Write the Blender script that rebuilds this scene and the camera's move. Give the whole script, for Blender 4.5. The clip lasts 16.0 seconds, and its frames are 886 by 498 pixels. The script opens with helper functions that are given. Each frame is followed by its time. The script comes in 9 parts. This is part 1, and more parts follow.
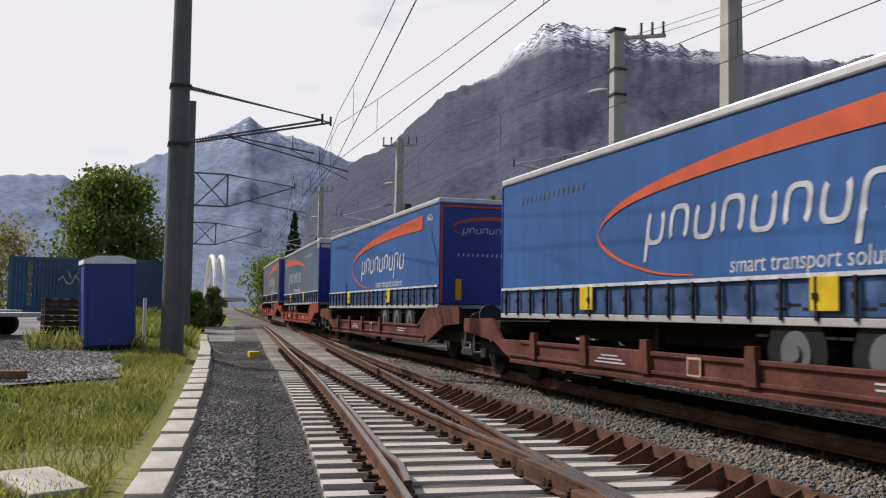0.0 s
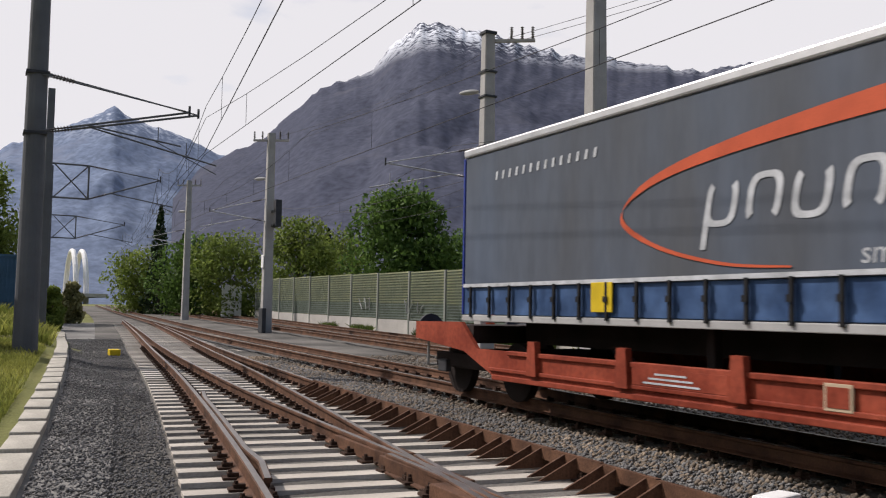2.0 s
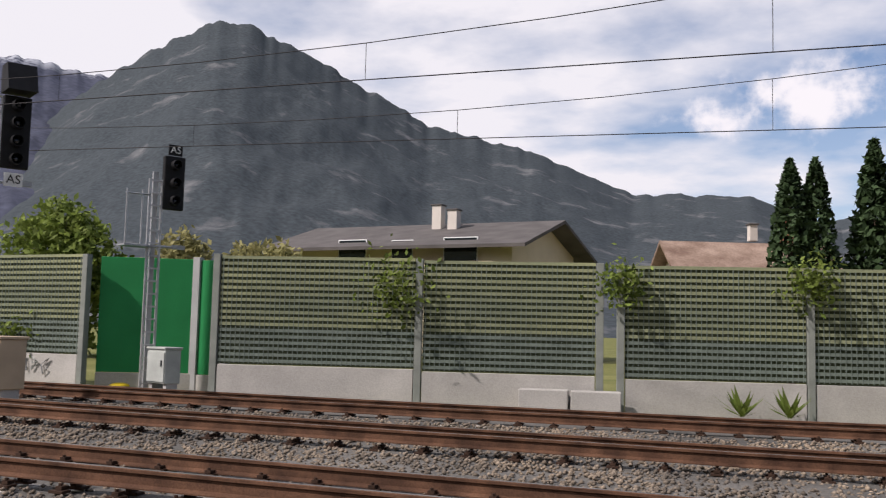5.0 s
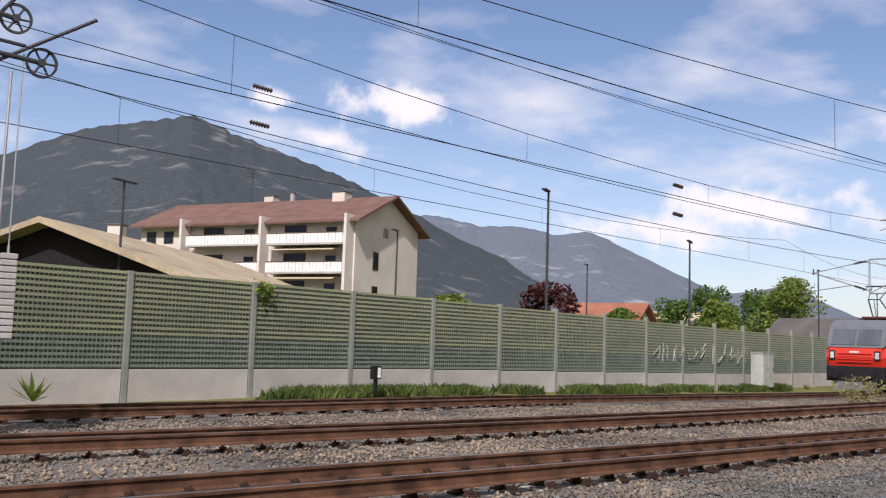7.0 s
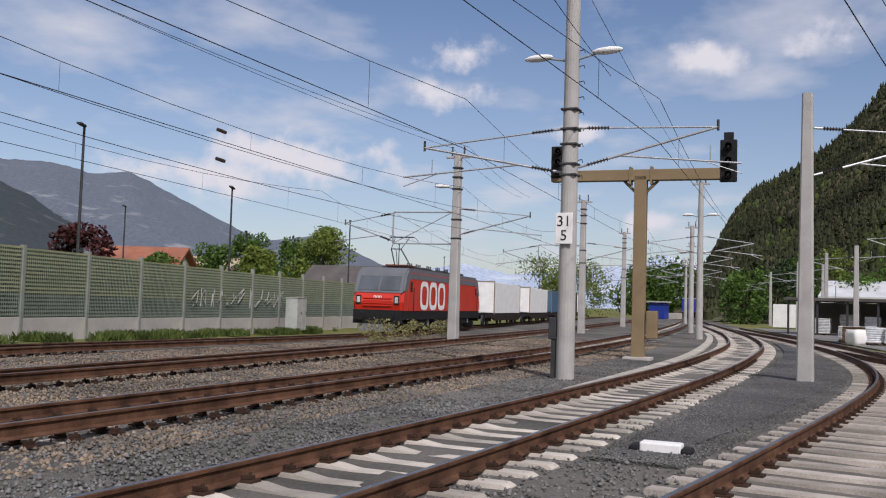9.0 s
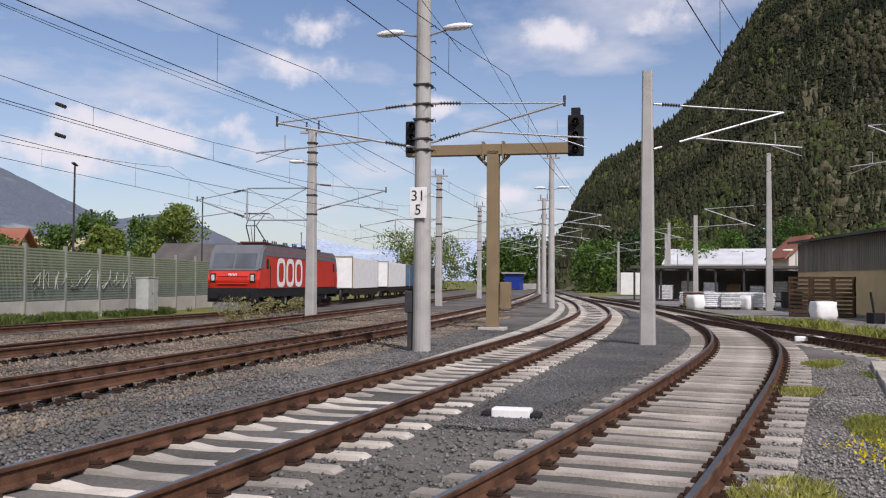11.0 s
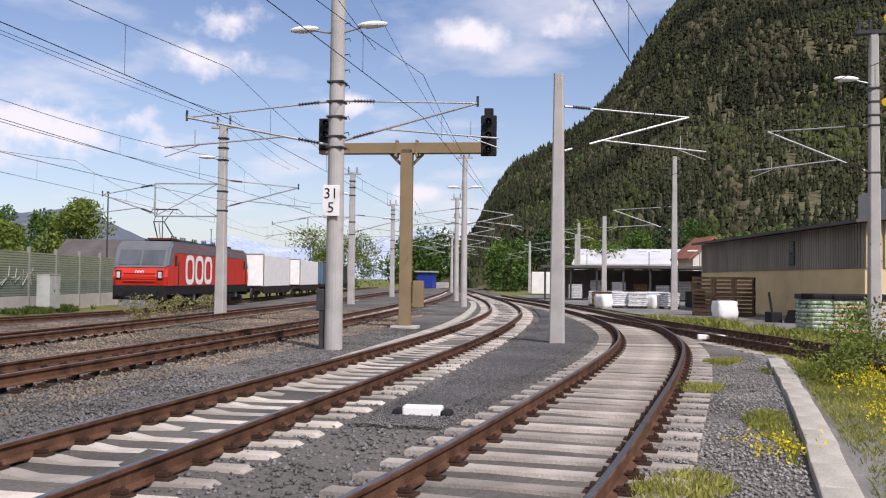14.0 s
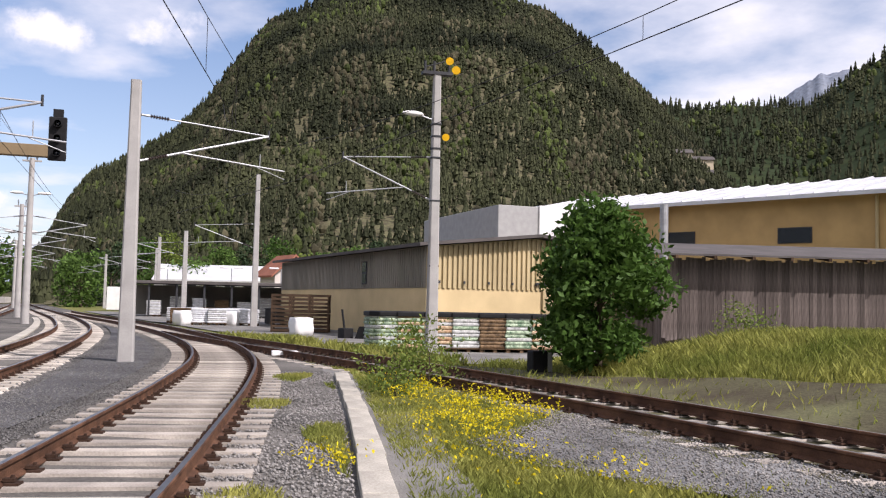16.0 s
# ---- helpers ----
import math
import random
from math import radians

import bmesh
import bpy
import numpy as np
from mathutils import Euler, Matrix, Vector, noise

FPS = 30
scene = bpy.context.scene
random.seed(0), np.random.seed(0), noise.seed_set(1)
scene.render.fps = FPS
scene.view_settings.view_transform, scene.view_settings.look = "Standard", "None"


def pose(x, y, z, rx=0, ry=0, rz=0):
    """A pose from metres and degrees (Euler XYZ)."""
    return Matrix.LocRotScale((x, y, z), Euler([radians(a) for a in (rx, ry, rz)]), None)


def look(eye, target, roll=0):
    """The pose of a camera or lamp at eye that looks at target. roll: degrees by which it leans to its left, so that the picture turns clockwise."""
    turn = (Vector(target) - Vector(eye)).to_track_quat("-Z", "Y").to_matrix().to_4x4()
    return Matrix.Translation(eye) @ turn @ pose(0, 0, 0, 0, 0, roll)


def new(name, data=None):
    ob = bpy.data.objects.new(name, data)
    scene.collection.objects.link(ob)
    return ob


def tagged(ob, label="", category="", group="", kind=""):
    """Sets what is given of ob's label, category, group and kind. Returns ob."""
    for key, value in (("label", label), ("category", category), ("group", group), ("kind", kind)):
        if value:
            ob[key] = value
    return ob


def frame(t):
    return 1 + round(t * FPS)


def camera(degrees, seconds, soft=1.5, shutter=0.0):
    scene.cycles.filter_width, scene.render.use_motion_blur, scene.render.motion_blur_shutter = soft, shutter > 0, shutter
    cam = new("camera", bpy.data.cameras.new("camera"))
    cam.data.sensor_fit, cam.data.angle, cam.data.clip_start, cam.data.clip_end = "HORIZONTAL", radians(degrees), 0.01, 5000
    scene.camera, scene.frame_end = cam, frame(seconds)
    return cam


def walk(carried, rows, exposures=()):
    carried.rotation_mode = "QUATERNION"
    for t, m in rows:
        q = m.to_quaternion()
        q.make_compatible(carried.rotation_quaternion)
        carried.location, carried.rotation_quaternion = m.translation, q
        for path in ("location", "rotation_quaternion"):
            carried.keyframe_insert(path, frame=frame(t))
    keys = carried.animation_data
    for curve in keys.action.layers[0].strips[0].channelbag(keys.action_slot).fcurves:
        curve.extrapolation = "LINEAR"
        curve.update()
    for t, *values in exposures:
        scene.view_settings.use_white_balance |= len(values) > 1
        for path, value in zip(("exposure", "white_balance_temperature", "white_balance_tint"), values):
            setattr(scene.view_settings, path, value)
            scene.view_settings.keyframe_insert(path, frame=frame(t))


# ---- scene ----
# camera: seconds, x, y, z, tilt, roll, heading
PATH = [
    (0.0, 0.01, -0.00, 1.59, 93.83, -0.85, 71.52),
    (0.5, 0.05, 0.00, 1.59, 93.96, -0.95, 71.23),
    (1.0, 0.09, 0.01, 1.59, 93.83, -0.98, 69.52),
    (1.5, 0.12, 0.02, 1.59, 93.42, -1.02, 66.78),
    (2.0, 0.13, 0.04, 1.59, 93.81, -1.02, 63.79),
    (2.5, 0.15, 0.05, 1.59, 95.38, -1.23, 61.71),
    (3.0, 0.20, 0.07, 1.59, 96.19, -1.06, 60.53),
    (3.5, 0.25, 0.13, 1.59, 95.97, -1.40, 55.75),
    (3.7, 0.25, 0.14, 1.59, 95.75, -1.22, 52.83),
    (5.8, 0.27, -0.10, 1.59, 95.39, -1.37, -5.42),
    (6.0, 0.28, -0.12, 1.59, 95.66, -1.22, -11.07),
    (6.5, 0.39, -0.25, 1.59, 96.01, -1.41, -24.88),
    (7.0, 0.61, -0.35, 1.59, 95.73, -1.86, -37.55),
    (7.5, 0.80, -0.36, 1.59, 96.19, -1.83, -48.45),
    (8.0, 0.87, -0.33, 1.59, 95.06, -1.48, -56.12),
    (8.5, 0.77, -0.35, 1.59, 94.03, -1.67, -61.68),
    (9.0, 0.66, -0.37, 1.59, 93.29, -1.81, -64.97),
    (9.5, 0.60, -0.41, 1.59, 92.91, -1.46, -67.89),
    (10.0, 0.59, -0.44, 1.59, 92.61, -1.20, -70.27),
    (12.3, 0.54, -0.48, 1.59, 91.58, -0.34, -76.20),
    (12.5, 0.54, -0.48, 1.59, 91.62, -0.53, -76.50),
    (13.0, 0.54, -0.49, 1.59, 91.47, -0.42, -76.83),
    (13.5, 0.54, -0.49, 1.59, 91.36, -0.74, -77.48),
    (14.0, 0.53, -0.49, 1.59, 91.87, -0.67, -78.82),
    (14.5, 0.55, -0.51, 1.59, 92.23, -0.46, -84.23),
    (15.0, 0.60, -0.55, 1.59, 92.40, -0.45, -90.32),
    (15.5, 0.59, -0.62, 1.59, 92.63, -1.14, -96.63),
    (16.0, 0.59, -0.70, 1.59, 93.30, -1.23, -103.73),
]
cam = camera(50.4, 16.0, soft=1.15, shutter=0.05)
walk(cam, [(r[0], pose(*r[1:])) for r in PATH],
     exposures=[(0, -0.22, 6550, 17), (3.7, -0.3, 6600, 16), (5.8, -0.1, 6450, 21), (7, -0.1, 6400, 21), (8.5, -0.55, 6250, 19), (10, -0.52, 6250, 19), (12.3, -0.22, 6300, 22), (14.5, -0.15, 6300, 22), (15.5, 0.02, 6400, 22), (16, 0.1, 6400, 22)])

# ---- light ----
SUN_FROM = Vector((-0.60, -0.56, 0.80)).normalized()
world = bpy.data.worlds.new("world")
scene.world = world
world.use_nodes = True


# heaped clouds: bearing, height, half width and half height in degrees
CLOUDS = [(66, 15, 2.8, 1.3), (64.5, 12.6, 3.0, 1.0), (80.1, 14.7, 2.1, 1.1), (86.2, 15.6, 1.9, 1.3), (56, 8.2, 6.0, 1.7), (50, 7.2, 5.0, 1.5), (77, 5.2, 2.2, 0.9),
          (2.7, 13.9, 4.6, 2.0), (-3, 12.8, 3.4, 1.1), (26.6, 14.2, 1.6, 0.7), (34.5, 14.3, 4.2, 1.3), (30, 12.0, 3.2, 1.0), (73, 10.5, 1.6, 0.7)]


def build_world():
    nt = world.node_tree
    nt.nodes.clear()
    out = nt.nodes.new("ShaderNodeOutputWorld")
    bg = nt.nodes.new("ShaderNodeBackground")
    sky = nt.nodes.new("ShaderNodeTexSky")
    sky.sky_type = "NISHITA"
    sky.sun_disc = False
    sky.sun_elevation = math.asin(SUN_FROM.z)
    sky.sun_rotation = math.atan2(SUN_FROM.x, SUN_FROM.y)
    sky.air_density, sky.dust_density, sky.ozone_density = 1.0, 0.7, 2.3
    dim = nt.nodes.new("ShaderNodeVectorMath")
    dim.operation = "SCALE"
    dim.inputs[3].default_value = 0.132
    nt.links.new(sky.outputs[0], dim.inputs[0])
    co = nt.nodes.new("ShaderNodeTexCoord")
    # clouds: direction projected on a flat layer
    sep = nt.nodes.new("ShaderNodeSeparateXYZ")
    nt.links.new(co.outputs["Generated"], sep.inputs[0])
    zz = nt.nodes.new("ShaderNodeMath")
    zz.operation = "ADD"
    zz.inputs[1].default_value = 0.16
    nt.links.new(sep.outputs[2], zz.inputs[0])
    zc = nt.nodes.new("ShaderNodeMath")
    zc.operation = "MAXIMUM"
    zc.inputs[1].default_value = 0.05
    nt.links.new(zz.outputs[0], zc.inputs[0])
    comb = nt.nodes.new("ShaderNodeCombineXYZ")
    for i in range(3):
        nt.links.new(zc.outputs[0], comb.inputs[i])
    div = nt.nodes.new("ShaderNodeVectorMath")
    div.operation = "DIVIDE"
    nt.links.new(co.outputs["Generated"], div.inputs[0])
    nt.links.new(comb.outputs[0], div.inputs[1])
    n1 = nt.nodes.new("ShaderNodeTexNoise")
    n1.inputs["Scale"].default_value = 2.1
    n1.inputs["Detail"].default_value = 9
    n1.inputs["Roughness"].default_value = 0.52
    nt.links.new(div.outputs[0], n1.inputs["Vector"])
    # high thin cloud grows towards the far end of the valley (-x)
    bias = nt.nodes.new("ShaderNodeMapRange")
    bias.interpolation_type = "SMOOTHSTEP"
    bias.inputs["From Min"].default_value = 0.45
    bias.inputs["From Max"].default_value = -0.75
    bias.inputs["To Min"].default_value = 0.0
    bias.inputs["To Max"].default_value = 0.42
    nt.links.new(sep.outputs[0], bias.inputs["Value"])
    bias2 = nt.nodes.new("ShaderNodeMapRange")
    bias2.interpolation_type = "SMOOTHSTEP"
    bias2.inputs["From Min"].default_value = -0.15
    bias2.inputs["From Max"].default_value = -0.65
    bias2.inputs["To Min"].default_value = 0.0
    bias2.inputs["To Max"].default_value = 0.25
    nt.links.new(sep.outputs[1], bias2.inputs["Value"])
    both = nt.nodes.new("ShaderNodeMath")
    both.operation = "MAXIMUM"
    nt.links.new(bias.outputs[0], both.inputs[0])
    nt.links.new(bias2.outputs[0], both.inputs[1])
    add = nt.nodes.new("ShaderNodeMath")
    add.operation = "ADD"
    nt.links.new(n1.outputs[0], add.inputs[0])
    nt.links.new(both.outputs[0], add.inputs[1])
    ramp = nt.nodes.new("ShaderNodeValToRGB")
    ramp.color_ramp.elements[0].position = 0.50
    ramp.color_ramp.elements[0].color = (0.0, 0.0, 0.0, 1)
    ramp.color_ramp.elements[1].position = 0.80
    ramp.color_ramp.elements[1].color = (1, 1, 1, 1)
    nt.links.new(add.outputs[0], ramp.inputs[0])
    # heaped clouds by bearing and height, their edges broken by noise
    bear = nt.nodes.new("ShaderNodeMath")
    bear.operation = "ARCTAN2"
    nt.links.new(sep.outputs[0], bear.inputs[0])
    nt.links.new(sep.outputs[1], bear.inputs[1])
    rise = nt.nodes.new("ShaderNodeMath")
    rise.operation = "ARCSINE"
    nt.links.new(sep.outputs[2], rise.inputs[0])
    sky_xy = nt.nodes.new("ShaderNodeCombineXYZ")
    nt.links.new(bear.outputs[0], sky_xy.inputs[0])
    nt.links.new(rise.outputs[0], sky_xy.inputs[1])
    puff = nt.nodes.new("ShaderNodeTexNoise")
    puff.inputs["Scale"].default_value = 17.0
    puff.inputs["Detail"].default_value = 7
    puff.inputs["Roughness"].default_value = 0.6
    nt.links.new(sky_xy.outputs[0], puff.inputs["Vector"])
    last = None
    for b0, e0, w, h in CLOUDS:
        mp = nt.nodes.new("ShaderNodeMapping")
        mp.vector_type = "TEXTURE"
        mp.inputs["Location"].default_value = (radians(b0), radians(e0), 0)
        mp.inputs["Scale"].default_value = (radians(w), radians(h), 1)
        nt.links.new(sky_xy.outputs[0], mp.inputs[0])
        ln = nt.nodes.new("ShaderNodeVectorMath")
        ln.operation = "LENGTH"
        nt.links.new(mp.outputs[0], ln.inputs[0])
        if last is None:
            last = ln.outputs["Value"]
        else:
            mn = nt.nodes.new("ShaderNodeMath")
            mn.operation = "SMOOTH_MIN"
            mn.inputs[2].default_value = 0.35
            nt.links.new(last, mn.inputs[0])
            nt.links.new(ln.outputs["Value"], mn.inputs[1])
            last = mn.outputs[0]
    heap = nt.nodes.new("ShaderNodeMath")
    heap.operation = "MULTIPLY_ADD"
    heap.inputs[1].default_value = 3.6
    nt.links.new(puff.outputs[0], heap.inputs[0])
    nt.links.new(last, heap.inputs[2])
    heapr = nt.nodes.new("ShaderNodeMapRange")
    heapr.interpolation_type = "SMOOTHSTEP"
    heapr.inputs["From Min"].default_value = 2.95
    heapr.inputs["From Max"].default_value = 1.95
    nt.links.new(heap.outputs[0], heapr.inputs["Value"])
    # brightening haze low over the ground
    haze = nt.nodes.new("ShaderNodeMapRange")
    haze.inputs["From Min"].default_value = 0.30
    haze.inputs["From Max"].default_value = 0.0
    haze.inputs["To Min"].default_value = 0.0
    haze.inputs["To Max"].default_value = 0.22
    nt.links.new(sep.outputs[2], haze.inputs["Value"])
    mx = nt.nodes.new("ShaderNodeMath")
    mx.operation = "MAXIMUM"
    nt.links.new(ramp.outputs[0], mx.inputs[0])
    nt.links.new(haze.outputs[0], mx.inputs[1])
    mix = nt.nodes.new("ShaderNodeMixRGB")
    mix.inputs[2].default_value = (0.96, 0.98, 1.0, 1)
    nt.links.new(mx.outputs[0], mix.inputs[0])
    nt.links.new(dim.outputs[0], mix.inputs[1])
    top = nt.nodes.new("ShaderNodeMixRGB")
    top.inputs[2].default_value = (1.05, 1.05, 1.06, 1)
    nt.links.new(heapr.outputs[0], top.inputs[0])
    nt.links.new(mix.outputs[0], top.inputs[1])
    nt.links.new(top.outputs[0], bg.inputs[0])
    bg.inputs[1].default_value = 1.0
    nt.links.new(bg.outputs[0], out.inputs[0])


build_world()
sun = new("sun", bpy.data.lights.new("sun", "SUN"))
sun.data.energy, sun.data.angle, sun.data.color = 5.0, radians(1.0), (1.0, 0.96, 0.90)
sun.matrix_world = look(SUN_FROM * 50, (0, 0, 0))


# ---- materials ----
def pm(name, base, rough=0.8, metal=0.0, scale=6.0, var=0.25, bump=0.15, fine=60.0, tint=None, obj=False, island=False, stretch=None, spec=None):
    """A painted, stained surface: two scales of noise in colour, fine relief."""
    m = bpy.data.materials.new(name)
    m.use_nodes = True
    nt = m.node_tree
    b = nt.nodes["Principled BSDF"]
    co = nt.nodes.new("ShaderNodeTexCoord")
    vec = co.outputs["Object"]
    if stretch:
        mp = nt.nodes.new("ShaderNodeMapping")
        mp.inputs["Scale"].default_value = stretch
        nt.links.new(vec, mp.inputs[0])
        vec = mp.outputs[0]
    n1 = nt.nodes.new("ShaderNodeTexNoise")
    n1.inputs["Scale"].default_value = scale
    n1.inputs["Detail"].default_value = 6
    n2 = nt.nodes.new("ShaderNodeTexNoise")
    n2.inputs["Scale"].default_value = fine
    n2.inputs["Detail"].default_value = 3
    nt.links.new(vec, n1.inputs["Vector"])
    nt.links.new(vec, n2.inputs["Vector"])
    r = nt.nodes.new("ShaderNodeValToRGB")
    lo = tuple(c * (1 - var) for c in base)
    hi = tuple(min(1, c * (1 + var)) for c in (tint or base))
    r.color_ramp.elements[0].position, r.color_ramp.elements[1].position = 0.30, 0.70
    r.color_ramp.elements[0].color, r.color_ramp.elements[1].color = (*lo, 1), (*hi, 1)
    nt.links.new(n1.outputs[0], r.inputs[0])
    mul = nt.nodes.new("ShaderNodeMixRGB")
    mul.blend_type = "MULTIPLY"
    mul.inputs[0].default_value = min(1.0, var * 1.6)
    nt.links.new(r.outputs[0], mul.inputs[1])
    g = nt.nodes.new("ShaderNodeValToRGB")
    g.color_ramp.elements[0].position, g.color_ramp.elements[1].position = 0.25, 0.65
    g.color_ramp.elements[0].color = (0.35, 0.35, 0.35, 1)
    g.color_ramp.elements[1].color = (1.0, 1.0, 1.0, 1)
    nt.links.new(n2.outputs[0], g.inputs[0])
    nt.links.new(g.outputs[0], mul.inputs[2])
    col = mul.outputs[0]
    if obj or island:
        src = nt.nodes.new("ShaderNodeObjectInfo").outputs["Random"] if obj else nt.nodes.new("ShaderNodeNewGeometry").outputs["Random Per Island"]
        mr = nt.nodes.new("ShaderNodeMapRange")
        mr.inputs["To Min"].default_value, mr.inputs["To Max"].default_value = 0.62, 1.28
        nt.links.new(src, mr.inputs["Value"])
        sc = nt.nodes.new("ShaderNodeVectorMath")
        sc.operation = "SCALE"
        nt.links.new(col, sc.inputs[0])
        nt.links.new(mr.outputs[0], sc.inputs[3])
        col = sc.outputs[0]
    nt.links.new(col, b.inputs["Base Color"])
    b.inputs["Roughness"].default_value = rough
    b.inputs["Metallic"].default_value = metal
    if spec is None:
        spec = 0.5 if rough < 0.5 else 0.14
    b.inputs["Specular IOR Level"].default_value = spec
    if bump:
        bp = nt.nodes.new("ShaderNodeBump")
        bp.inputs["Strength"].default_value = bump
        bp.inputs["Distance"].default_value = 0.02
        nt.links.new(n2.outputs[0], bp.inputs["Height"])
        nt.links.new(bp.outputs[0], b.inputs["Normal"])
    return m


